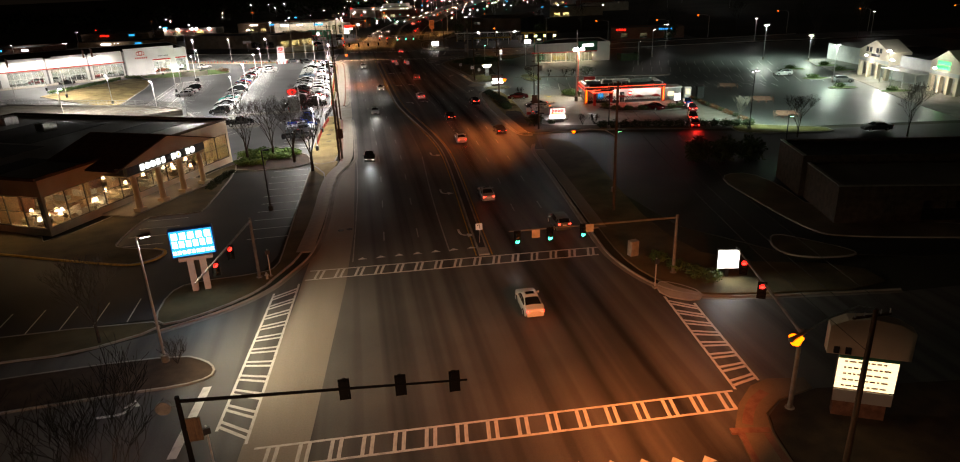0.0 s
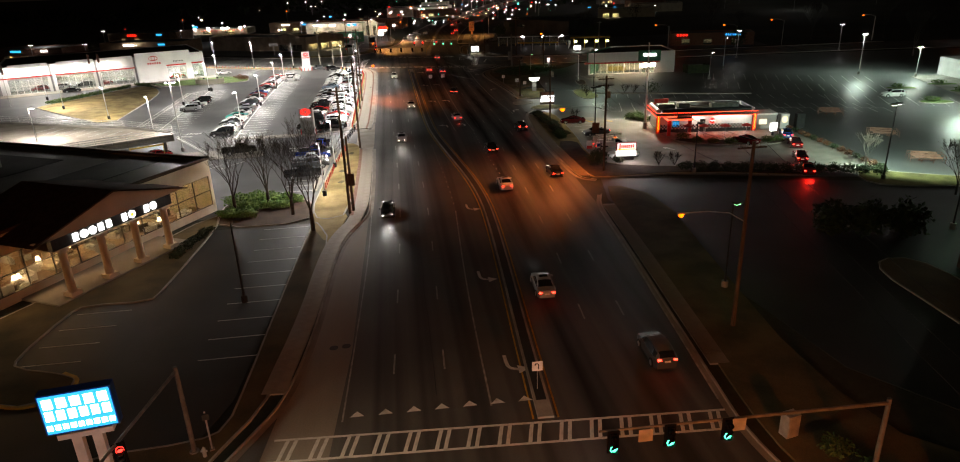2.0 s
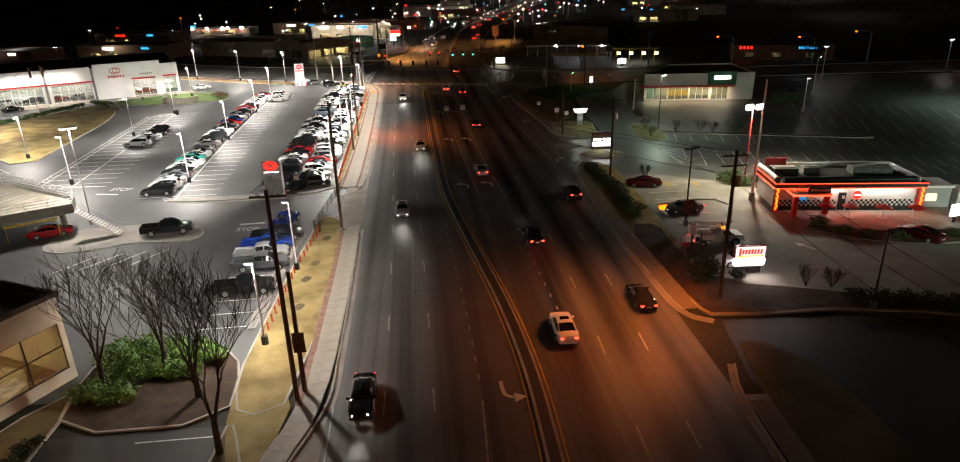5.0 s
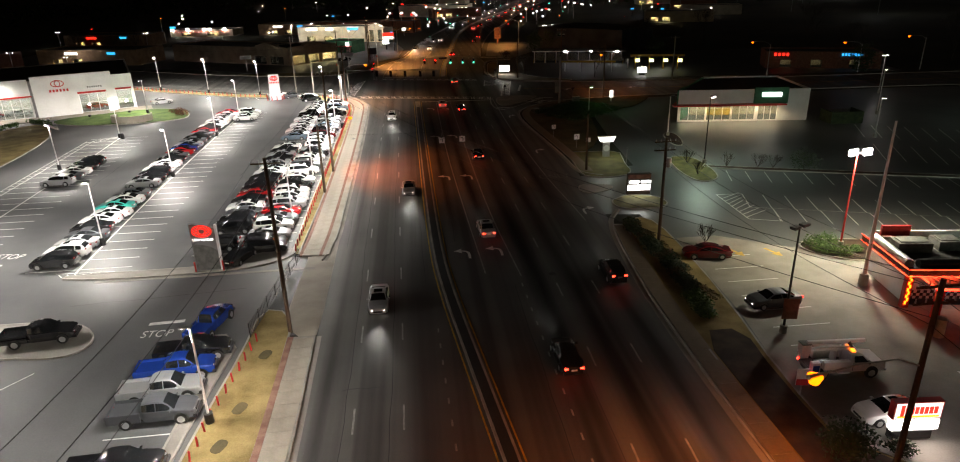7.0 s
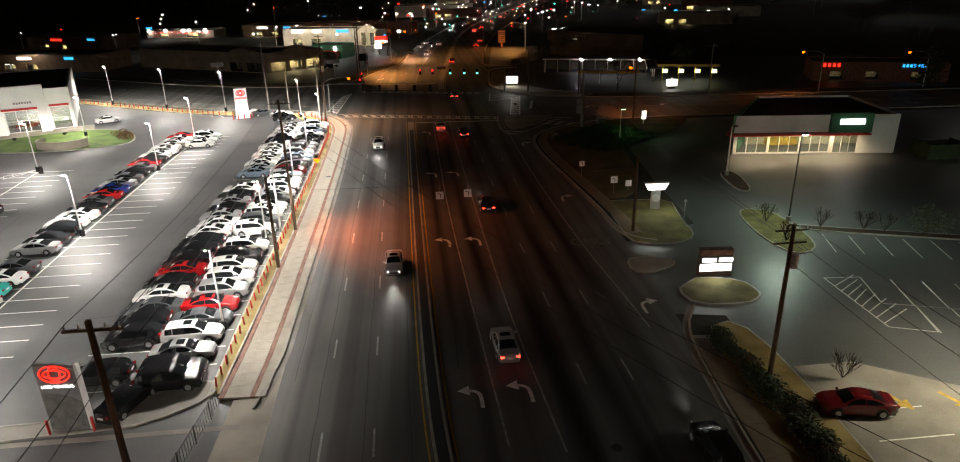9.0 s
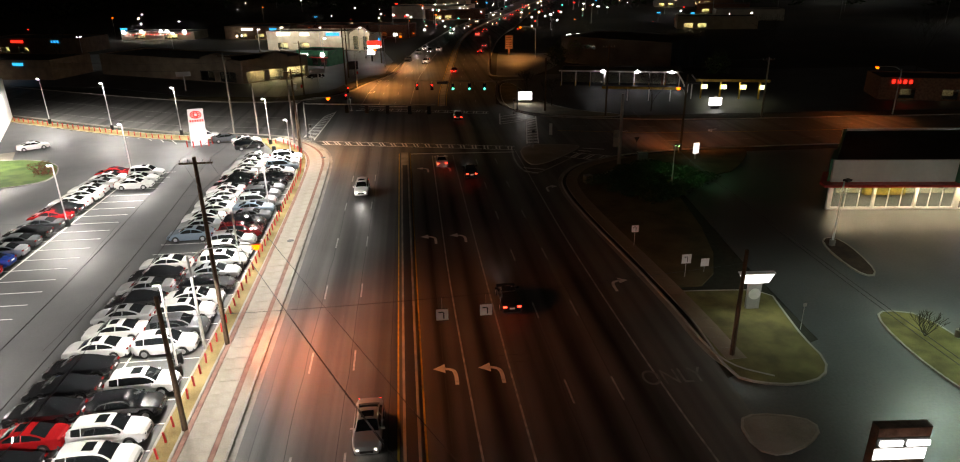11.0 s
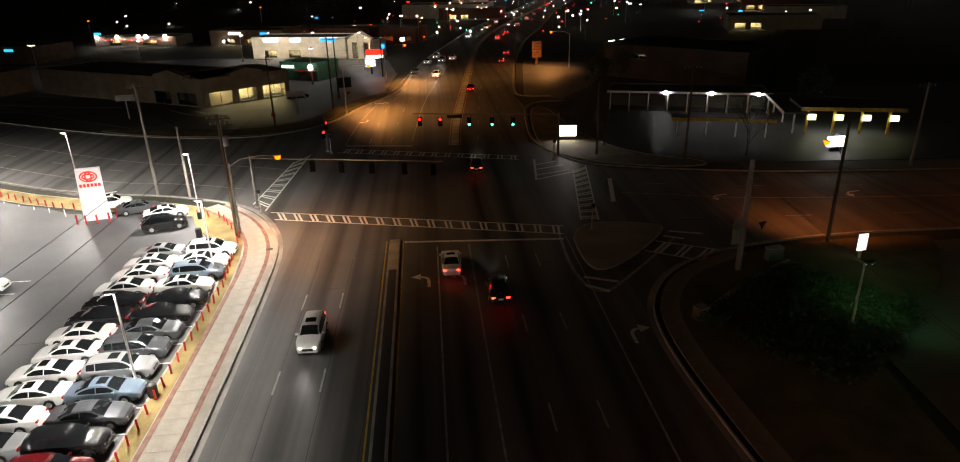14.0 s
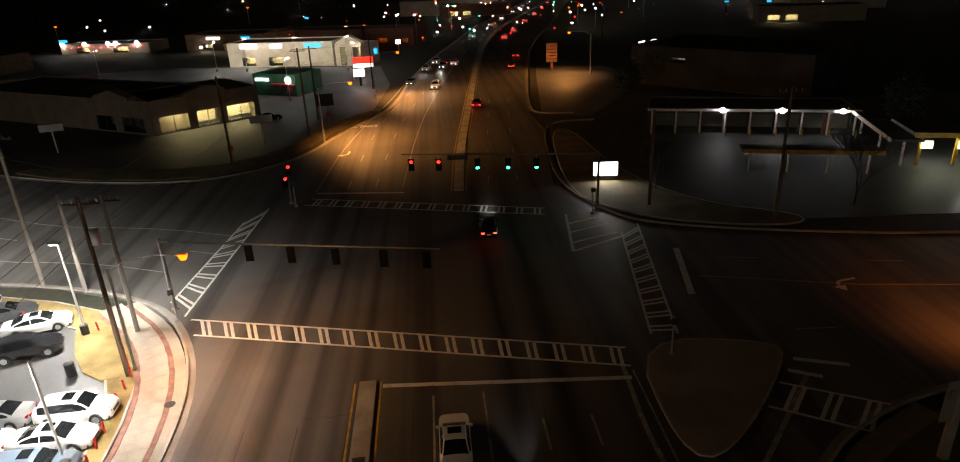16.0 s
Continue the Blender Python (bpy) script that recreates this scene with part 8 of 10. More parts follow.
nail = block("roadside_shop", "small shop with red and blue lit signs", 108, 276, -20, 30, 10, 4.6, "brick_wall", holes=[(4, 7, 0.3, 2.4), (12, 15, 0.3, 2.4), (22, 25, 0.3, 2.4)], lit="sign_warm")
letters(nail, 2.5, 3.8, 0.9, 4, -0.1, "sign_red", (), 1.2)
letters(nail, 20, 3.8, 0.8, 7, -0.1, "sign_blue", (), 1.0)
# the market with its gables
mall = thing("market_hall", "cream and grey market hall with gabled entrances", "market", 128.1, 150.6, 0, -97.6)
part("wall", Shape().box((27, 9, 2.9), (60, 17, 5.8)), M["grey_wall"], mall)
part("roof", Shape().box((27, 9, 5.85), (59.4, 16.4, 0.12)), M["roof_dark"], mall)
part("north_wing", Shape().box((-17.6, 16, 2.2), (30, 16, 4.4)), M["grey_wall"], mall)
for gx, gw, c in ((0, 11.8, "sign_white"), (26, 8.9, "sign_green")):
    s = Shape()
    i = [(gx, -2.4, 0), (gx + gw, -2.4, 0), (gx + gw, -2.4, 6.5), (gx + gw / 2, -2.4, 9.0), (gx, -2.4, 6.5)]
    top = [i[4], (gx, -2.4, 3.6), (gx + gw, -2.4, 3.6), i[2], i[3]]
    s.face(top).face([(p[0], 3, p[2]) for p in top][::-1])
    for k in range(5):
        p, q = top[k], top[(k + 1) % 5]
        s.face([q, p, (p[0], 3, p[2]), (q[0], 3, q[2])])
    g = part("gable", s, M["cream"], mall, "cream gabled entrance front")
    for k in range(4):
        part("pillar", Shape().box((gx + 0.6 + k * (gw - 1.2) / 3, -2.0, 1.8), (0.9, 0.8, 3.6)), M["cream"], mall)
    part("stripe", Shape().box((gx + gw / 2, -2.46, 4.2), (gw, 0.1, 0.7)), M["grey_wall"], mall)
    if c == "sign_green":
        letters(mall, gx + 2.4, 6.4, 0.8, 6, -2.45, c, (), 0.8)
        letters(mall, gx + 2.4, 5.4, 0.8, 6, -2.45, c, (), 0.8)
    else:
        letters(mall, gx + 3.2, 6.7, 1.3, 5, -2.45, "black", (2,), 1.0)
        letters(mall, gx + 5.2, 5.5, 0.7, 6, -2.45, "black", (), 0.8)
p = mall.matrix_basis @ Vector((12.2, -3.2, 7.0))
spot("gable_floodlight", p, 2200, (0.90, 1.0, 0.92), mall.matrix_basis @ Vector((22, -36, 0)), 124)
part("gable_flood", Shape().box((12.2, -2.9, 7.1), (0.5, 0.5, 0.35)), M["lamp_white"], mall, "floodlight at the eave of the gable")
for x in (6, 16, 30):
    p = mall.matrix_basis @ Vector((x, -4.5, 5.35))
    spot("entrance_light", p, 420, (1, 0.9, 0.66), None, 150)
    part("entrance_lamp", Shape().box((x, -4.4, 5.5), (0.6, 0.4, 0.1)), M["lamp_white"], mall)
part("awning", Shape().box((19, -2.6, 3.4), (13, 4.4, 0.15)).box((13, -4.6, 1.7), (0.15, 0.15, 3.4)).box((17, -4.6, 1.7), (0.15, 0.15, 3.4)).box((21, -4.6, 1.7), (0.15, 0.15, 3.4)).box((25, -4.6, 1.7), (0.15, 0.15, 3.4)), M["steel"], mall, "grey glass-walled awning")
sheet("market_walk", [tuple(mall.matrix_basis @ Vector((x, y, 0)))[:2] for x, y in ((-31, 8), (-31, 0), (-4, -5.4), (13.6, -8.4), (33, -12.6), (56, -16), (56, 0), (0, 0), (0, 8))], 0.06, M["concrete"], "yellowish pavement before the market", "pavement", depth=0.1)
for x, y in ((118, 167.2), (113, 150.6), (109.6, 136.3), (130, 169), (127.6, 159.5), (116.4, 128)):
    raised("market_bed", [(x - 3, y - 2), (x + 3, y - 3), (x + 3.4, y), (x - 2.6, y + 1.4)], 0.13, M["lawn_green"], "kerbed green bed in the car park", "plant bed")
# dark buildings by the unlit yard
raised("building_walk", [(47.5, 81), (46.8, 69), (46.6, 58.4), (49.1, 56.3), (59.5, 52.9), (90, 43.5), (91, 46.5), (50.2, 59.4), (54, 80)], 0.13, M["slab_brown"], "unlit concrete pavement round the dark building", "pavement")
raised("yard_island", [(40.4, 56.5), (40.2, 54.4), (41.5, 52.7), (45.5, 51.7), (47.4, 52.3), (44.6, 56.4), (42.2, 59.2)], 0.13, M["lawn_dark"], "dark kerbed island in the unlit yard", "traffic island")
# shingle tone on both buildings' walls puts the darkness into the colour
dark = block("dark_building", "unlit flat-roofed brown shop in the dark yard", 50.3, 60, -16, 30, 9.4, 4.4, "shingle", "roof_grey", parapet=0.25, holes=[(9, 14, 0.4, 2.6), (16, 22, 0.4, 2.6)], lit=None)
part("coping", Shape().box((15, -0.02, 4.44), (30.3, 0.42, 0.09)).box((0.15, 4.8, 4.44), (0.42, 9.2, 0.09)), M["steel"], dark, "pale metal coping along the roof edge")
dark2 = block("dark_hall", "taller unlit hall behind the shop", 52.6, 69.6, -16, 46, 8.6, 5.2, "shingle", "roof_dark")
part("coping", Shape().box((0.15, 4.3, 5.24), (0.42, 8.4, 0.09)), M["steel"], dark2, "pale metal coping along the roof edge")
spot("yard_glow", (62, 86, 6.0), 40, COOL, None, 150)
lot_post(62, 86.5, 6.2, COOL, "lamp_green", 1, "black", label="dim lamp post in the dark yard")
# far shops to the north-west
for x, y, w, c, l in ((-128, 352, 40, "shop_wall", "sign_white"), (-170, 345, 34, "brick_wall", "sign_blue"), (-150, 420, 40, "shop_wall", "sign_red"), (-200, 335, 30, "cream", "sign_warm"), (-70, 452, 30, "shop_wall", "sign_white")):
    b = block("far_shop", "distant single-storey shop with a lit sign", x, y, -15, w, 16, 5.4, c, holes=[(6, 10, 0.3, 2.4), (14, 18, 0.3, 2.4)], lit="lamp_shop")
    part("lit_sign", Shape().box((w * 0.35, -0.12, 4.2), (5, 0.2, 0.8)), M[l], b)
    part("lit_sign", Shape().box((w * 0.75, -0.12, 4.2), (3.2, 0.2, 0.8)), M["sign_blue" if l != "sign_blue" else "sign_white"], b)

# ---- signs ----
pylon = thing("store_sign", "lit blue and white store sign on two white legs", "pylon sign", -17.0, 61.2, 0.1, 8)
for sx in (-0.55, 0.55):
    part("leg", Shape().box((sx, 0, 1.7), (0.55, 0.5, 3.4)), M["white_metal"], pylon)
part("crossbar", Shape().box((0, 0, 3.35), (3.0, 0.6, 0.35)), M["white_metal"], pylon)
part("cabinet", Shape().box((0, 0, 5.0), (3.9, 0.7, 2.7)), M["blue_panel"], pylon, "blue metal sign cabinet")
part("lit_face", Shape().box((0, -0.37, 5.0), (3.7, 0.04, 2.5)), M["sign_blue"], pylon, "glowing blue sign face")
for z, n, sz, w in ((5.75, 5, 0.78, 0.72), (4.95, 6, 0.78, 0.6), (4.15, 9, 0.42, 0.41)):
    for i in range(n):
        x = (i - (n - 1) / 2) * w
        part("sign_letter", Shape().box((x, -0.41, z), (w * 0.72, 0.05, sz * 0.82)), M["sign_white"], pylon)
panel("store_sign_light", (-16.9, 60.6, 5.1), (-16.6, 50, 2), 3.6, 2.4, 60, (0.5, 0.85, 1.0))

gw = thing("centre_sign", "tall cream shopping centre sign with a lit tenant board", "monument sign", 28.8, 29.7, 0, -28)
part("brick_base", Shape().box((0.1, 0.1, 1.3), (3.0, 0.5, 2.6)), M["brick_wall"], gw, "brown brick base")
part("core", Shape().box((0.1, 0, 3.7), (3.2, 0.5, 2.2)), M["black"], gw)
hd = [(-2.3, 4.72), (2.3, 4.72), (2.3, 6.6), (1.4, 7.1), (0, 7.3), (-1.4, 7.1), (-2.3, 6.6)]
s = Shape()
s.face([(x, -0.5, z) for x, z in hd]).face([(x, 0.4, z) for x, z in hd][::-1])
for k in range(7):
    p, q = hd[k], hd[(k + 1) % 7]
    s.face([(q[0], -0.5, q[1]), (p[0], -0.5, p[1]), (p[0], 0.4, p[1]), (q[0], 0.4, q[1])])
part("head_panel", s, M["cream"], gw, "cream arched head panel")
letters(gw, -1.8, 5.05, 0.5, 2, -0.5, "black", (), 1.3)
rows = random.Random(21)
for i in range(5):
    z = 2.52 + 0.43 * i
    board = part("tenant_panel", Shape().box((0.1, -0.42, z), (3.3, 0.06, 0.4)), M["sign_warm"], gw, "lit tenant panel")
    x = -1.2
    while x < 1.2:
        w = rows.uniform(0.12, 0.4)
        part("writing", Shape().box((x + w / 2, -0.46, z + 0.03), (w, 0.02, 0.1)), M["brick"], board)
        x += w + 0.1
part("green_panel", Shape().box((0.1, -0.42, 4.58), (3.3, 0.06, 0.24)), M["green_wall"], gw)
part("foot_panel", Shape().box((0.1, -0.45, 1.8), (3.3, 0.06, 0.85)), M["grey_wall"], gw)

lit_box = thing("lit_box_sign", "glowing blank white box sign on a short post", "sign", 31.9, 50.6, 0.05, -14)
part("post", Shape().box((0, 0, 0.5), (0.3, 0.2, 1.0)), M["black"], lit_box)
part("cabinet", Shape().box((0, 0, 1.9), (2.0, 0.4, 1.9)), M["black"], lit_box)
part("lit_face", Shape().box((0, -0.22, 1.9), (1.9, 0.04, 1.8)), M["sign_hot"], lit_box, "glowing white face")
panel("box_sign_light", (31.9, 50.2, 1.9), (31.5, 44, 0.5), 1.8, 1.7, 45, (0.9, 1.0, 0.95))

used = thing("used_car_sign", "grey sign with a glowing red oval on a slim white frame", "sign", -14.8, 156.3, 0.1, -3)
part("board", Shape().prism([(-1.4, 0), (1.1, 0), (1.1, 4.62), (0.5, 4.82), (-0.5, 5.0), (-1.4, 5.08)], -0.15, 0.15), M["grey_slab"], used).matrix_basis = pose(0, 0, 0, 90, 0, 0)
part("lower_panel", Shape().prism([(-1.34, 0.1), (1.05, 0.1), (1.05, 2.2), (0.4, 2.65), (-0.5, 2.9), (-1.34, 2.98)], 0.15, 0.17), M["steel_dull"], used, "darker lower panel with a curved top").matrix_basis = pose(0, 0, 0, 90, 0, 0)
part("edge", Shape().box((1.2, 0.0, 2.5), (0.2, 0.34, 5.0)), M["white_metal"], used)
s = Shape()
for rx, rz2 in ((0.95, 0.62), (0.35, 0.55), (0.7, 0.3)):
    pts = [(-0.2 + rx * math.cos(2 * math.pi * k / 20), -0.18, 4.35 + rz2 * math.sin(2 * math.pi * k / 20)) for k in range(21)]
    for p, q in zip(pts, pts[1:]):
        s.tube(p, q, 0.045, 0.045, 5)
part("emblem", s, M["sign_red"], used, "glowing red oval emblem")
data = bpy.data.curves.new("lettering", "FONT")
data.body, data.size, data.extrude, data.align_x, data.align_y = "USED VEHICLES", 0.3, 0.01, "CENTER", "CENTER"
data.materials.append(M["sign_white"])
txt = new("lettering", data)
txt.parent = used
txt.matrix_basis = pose(-0.2, -0.17, 3.42, 90, 0, 0)
for dx in (-1.4, 1.4):
    ob = solid("bollard", Shape().tube((-14.8 + dx, 155.9, 0.1), (-14.8 + dx, 155.9, 1.2), 0.09, 0.09, 8), M["red"], "short red steel bollard by the sign", "bollard", group="red bollards round the dealer's lot")

tall = thing("dealer_pylon", "tall curved white dealer pylon with a red emblem", "pylon sign", -26.6, 258.2, 0, 14)
s = Shape()
prof = [(-1.45, 0), (1.35, 0), (1.2, 3.0), (1.28, 6.1), (-1.15, 6.1), (-1.3, 3.0)]
s.face([(x, -0.3, z) for x, z in prof]).face([(x, 0.3, z) for x, z in prof][::-1])
for k in range(6):
    p, q = prof[k], prof[(k + 1) % 6]
    s.face([(q[0], -0.3, q[1]), (p[0], -0.3, p[1]), (p[0], 0.3, p[1]), (q[0], 0.3, q[1])])
part("slab", s, M["pylon_white"], tall, "glowing white pylon slab")
s = Shape()
for rx, rz2 in ((0.85, 0.55), (0.32, 0.5), (0.6, 0.28)):
    pts = [(0.05 + rx * math.cos(2 * math.pi * k / 20), -0.33, 5.2 + rz2 * math.sin(2 * math.pi * k / 20)) for k in range(21)]
    for p, q in zip(pts, pts[1:]):
        s.tube(p, q, 0.09, 0.09, 5)
part("emblem", s, M["sign_red"], tall, "red oval emblem")
letters(tall, -0.9, 4.2, 0.4, 6, -0.3, "sign_red", (), 0.95)
for dx, dy in ((-1.7, -1.4), (-0.6, -1.7), (0.6, -1.6), (1.7, -1.1), (1.9, 0.4)):
    solid("bollard", Shape().tube((-26.6 + dx, 258.2 + dy, 0), (-26.6 + dx, 258.2 + dy, 1.1), 0.1, 0.1, 8), M["red"], "red steel bollard round the pylon", "bollard", group="red bollards round the dealer's lot")

rs = thing("restaurant_sign", "glowing red and white restaurant sign over a lit reader board", "sign", 37.3, 122.6, 0.12, -4)
part("base", Shape().box((0, 0, 0.3), (2.6, 0.5, 0.6)), M["black"], rs)
part("upper_cabinet", Shape().box((0.1, 0, 2.15), (3.1, 0.5, 1.25)), M["red"], rs)
part("upper_face", Shape().box((0.1, -0.27, 2.15), (2.9, 0.04, 1.1)), M["sign_face"], rs, "glowing white face")
for i in range(8):
    part("sign_letter", Shape().box((-0.95 + i * 0.3, -0.3, 2.2), (0.22, 0.05, 0.5 if i else 0.8)), M["sign_red"], rs)
part("stripe", Shape().box((0.1, -0.3, 1.75), (2.6, 0.04, 0.12)), M["neon_orange"], rs)
part("reader_board", Shape().box((0.1, -0.05, 1.05), (3.0, 0.45, 0.7)), M["sign_hot"], rs, "blank lit reader board")
panel("restaurant_sign_light", (37.4, 122.2, 2.0), (37, 116, 0), 2.8, 1.6, 60, (1, 0.92, 0.9))

ms = thing("market_sign", "dark monument sign with lit white panels", "monument sign", 36.2, 172.4, 0.12, -4)
part("cabinet", Shape().box((0, 0, 1.4), (3.1, 0.6, 2.8)), M["shingle"], ms)
part("head_panel", Shape().box((0, -0.32, 2.45), (3.0, 0.05, 0.55)), M["brick_wall"], ms)
part("middle_panel", Shape().box((0, -0.32, 1.75), (3.0, 0.05, 0.6)), M["black"], ms)
letters(ms, -1.2, 1.75, 0.42, 11, -0.34, "sign_white", (5,), 0.62)
part("lower_panel", Shape().box((0, -0.32, 0.95), (3.0, 0.05, 0.75)), M["sign_white"], ms, "blank lit panel")
panel("market_sign_light", (36.2, 171.9, 1.2), (36, 166, 0), 2.8, 1.2, 25, (0.9, 1, 0.95))

gs = thing("green_pole_sign", "fan-shaped lit white sign over a round board", "sign", 37.2, 191.2, 0.12, -4)
part("post", Shape().box((0, 0.1, 1.2), (1.1, 0.3, 2.4)), M["grey_wall"], gs)
fan = [(-1.0, 2.45), (1.0, 2.45), (1.4, 3.25), (-1.4, 3.25)]
s = Shape()
s.face([(x, -0.2, z) for x, z in fan]).face([(x, 0.2, z) for x, z in fan][::-1])
for k in range(4):
    p, q = fan[k], fan[(k + 1) % 4]
    s.face([(q[0], -0.2, q[1]), (p[0], -0.2, p[1]), (p[0], 0.2, p[1]), (q[0], 0.2, q[1])])
part("fan_cabinet", s, M["sign_white"], gs, "glowing white fan face")
part("edge", Shape().box((0, 0, 3.3), (3.0, 0.5, 0.1)), M["white_metal"], gs)
part("round_board", Shape().tube((0, -0.08, 1.4), (0, -0.14, 1.4), 0.5, 0.5, 18), M["white_metal"], gs)
panel("green_sign_light", (37.2, 190.8, 2.9), (37, 184, 0), 2.6, 0.8, 30, (0.85, 1.0, 0.85))

ws = thing("filling_station_sign", "glowing blank white sign on a short base", "sign", 33.7, 285.2, 0.12, -8)
part("base", Shape().box((0, 0, 0.25), (2.4, 0.4, 0.5)), M["black"], ws)
part("cabinet", Shape().box((0, 0, 1.45), (3.0, 0.4, 1.8)), M["black"], ws)
part("lit_face", Shape().box((0, -0.22, 1.45), (2.9, 0.04, 1.7)), M["sign_hot"], ws, "glowing white face")
panel("station_sign_light", (33.7, 284.8, 1.3), (33.4, 278, 0), 2.8, 1.6, 90, (1.0, 1.0, 0.95))
ws2 = thing("price_sign", "glowing white price sign by the pumps", "sign", 70.5, 272.5, 0, 0)
part("base", Shape().box((0, 0, 0.3), (1.6, 0.4, 0.6)), M["black"], ws2)
part("lit_face", Shape().box((0, 0, 1.4), (2.6, 0.3, 1.5)), M["sign_hot"], ws2)
part("ring", Shape().tube((0, 0, 2.2), (0, 0.1, 2.2), 0.4, 0.4, 14), M["steel"], ws2)
red_py = thing("shop_pylon", "lit red and white pylon sign of the shops", "pylon sign", -2.6, 363.0, 0, 0)
part("post", Shape().box((0, 0, 1.6), (0.5, 0.4, 3.2)), M["black"], red_py)
part("upper_cabinet", Shape().box((1.0, 0, 5.6), (4.4, 0.5, 1.4)), M["sign_red"], red_py)
part("middle_cabinet", Shape().box((1.0, 0, 4.5), (4.4, 0.5, 0.8)), M["sign_white"], red_py)
part("lower_cabinet", Shape().box((-0.2, 0, 2.9), (2.4, 0.5, 1.6)), M["sign_white"], red_py)
tan_sign = thing("roadside_pylon", "brown stacked pylon sign under sodium light", "pylon sign", 42.6, 370.6, 0, 0)
part("post", Shape().box((0, 0, 1.0), (0.6, 0.4, 2.0)), M["brick_wall"], tan_sign)
for i in range(6):
    part("board", Shape().box((0, 0, 2.2 + 0.75 * i), (2.6, 0.4, 0.62)), M["brick_wall"], tan_sign)
for x, y, c, w, h, z in ((-6.5, 334, "roof_dark", 3.0, 2.2, 2.6), (-2, 400, "sign_blue", 2, 1.4, 3), (4, 420, "sign_white", 1.6, 1.2, 3), (51.3, 236.6, "sign_face", 0.9, 1.6, 1.7), (78, 236, "sign_hot", 0.8, 1.6, 1.6), (-13.4, 313.6, "grey_wall", 3.4, 1.1, 4.0), (-46.2, 316, "grey_wall", 3.4, 1.1, 4.0)):
    b = thing("board_sign", "roadside board sign on a post", "sign", x, y, 0.05, 10)
    part("post", Shape().box((0, 0.05, z / 2), (0.2, 0.2, z)), M["steel"], b)
    part("board", Shape().box((0, 0, z), (w, 0.2, h)), M[c], b)
flag = thing("flagpole", "tall white flagpole beside the restaurant", "flagpole", 48.2, 143.2, 0, 0, "flagpoles")
part("base", Shape().tube((0, 0, 0), (0, 0, 1.1), 0.42, 0.38, 14), M["concrete"], flag, smooth=True)
part("pole", Shape().tube((0, 0, 1.1), (0, 0, 15.5), 0.19, 0.1, 12), M["white_metal"], flag, smooth=True)
menu = thing("banner_board", "dark banner board on a black post", "sign", 36.4, 135.6, 0, -10)
part("board", Shape().box((0, -0.2, 2.5), (1.2, 0.08, 1.8)), M["brick_wall"], menu)
part("bracket", Shape().box((0, -0.08, 3.2), (0.2, 0.3, 0.1)), M["black"], menu)
notice = thing("lawn_notice", "white and red notice board on posts", "sign", 33.0, 127.6, 0.12, -8)
part("board", Shape().box((0, 0, 1.5), (0.9, 0.05, 1.3)), M["white_metal"], notice)
part("lower_board", Shape().box((0, -0.03, 1.1), (0.85, 0.03, 0.5)), M["red"], notice)
part("post", Shape().box((0, 0.04, 0.5), (0.1, 0.06, 1.0)), M["steel"], notice)
menu2 = thing("menu_board", "lit white menu board by the drive-through", "sign", 67.0, 131.8, 0, 10)
part("post", Shape().box((0, 0, 0.4), (0.3, 0.2, 0.8)), M["black"], menu2)
part("board", Shape().box((0, 0, 1.5), (1.4, 0.25, 1.4)), M["sign_white"], menu2)

# ---- the utility company's bucket truck ----
tr = thing("bucket_truck", "white bucket truck with a folded boom, parked by the verge", "truck", 37.5, 130.1, 0, -3)
part("chassis", Shape().box((-0.2, 0, 0.58), (5.2, 0.8, 0.2)), M["black"], tr)
part("bed", Shape().box((-1.25, 0, 0.82), (2.9, 1.3, 0.1)), M["steel_dull"], tr, "grey load bed")
for sy in (-1, 1):
    lock = part("locker", Shape().box((-1.28, sy * 0.82, 1.16), (1.1, 0.38, 0.62)).box((-2.42, sy * 0.82, 1.02), (0.6, 0.38, 0.9)).box((-0.3, sy * 0.82, 1.02), (0.84, 0.38, 0.9)), M["white_metal"], tr, "white side lockers over the rear wheel")
    for x in (-2.42, -1.28, -0.3):
        part("locker_door", Shape().box((x, sy * 1.015, 1.14 if x == -1.28 else 1.02), (0.48, 0.02, 0.5)), M["blue_panel"] if x == -2.42 else M["white_metal"], lock)
part("tailboard", Shape().box((-2.74, 0, 0.7), (0.1, 1.9, 0.22)), M["steel_dull"], tr)
s = Shape()
prof = [(0.2, 0.62), (2.72, 0.62), (2.78, 1.08), (2.62, 1.22), (1.62, 1.32), (1.08, 1.86), (0.9, 1.93), (0.28, 1.93), (0.2, 1.84)]
wide_at = [0.97, 0.93, 0.9, 0.88, 0.93, 0.76, 0.74, 0.74, 0.78]
for sy in (-1, 1):
    ring = [(x, sy * w, z) for (x, z), w in zip(prof, wide_at)]
    s.face(ring if sy < 0 else ring[::-1])
for k in range(9):
    p, q, v, w = prof[k], prof[(k + 1) % 9], wide_at[k], wide_at[(k + 1) % 9]
    s.face([(q[0], -w, q[1]), (p[0], -v, p[1]), (p[0], v, p[1]), (q[0], w, q[1])])
cab = part("cab", s, M["white_metal"], tr, "white cab with a short bonnet")
part("windscreen", Shape().face([(1.6, -0.84, 1.36), (1.6, 0.84, 1.36), (1.12, 0.72, 1.84), (1.12, -0.72, 1.84)]), M["car_glass"], cab)
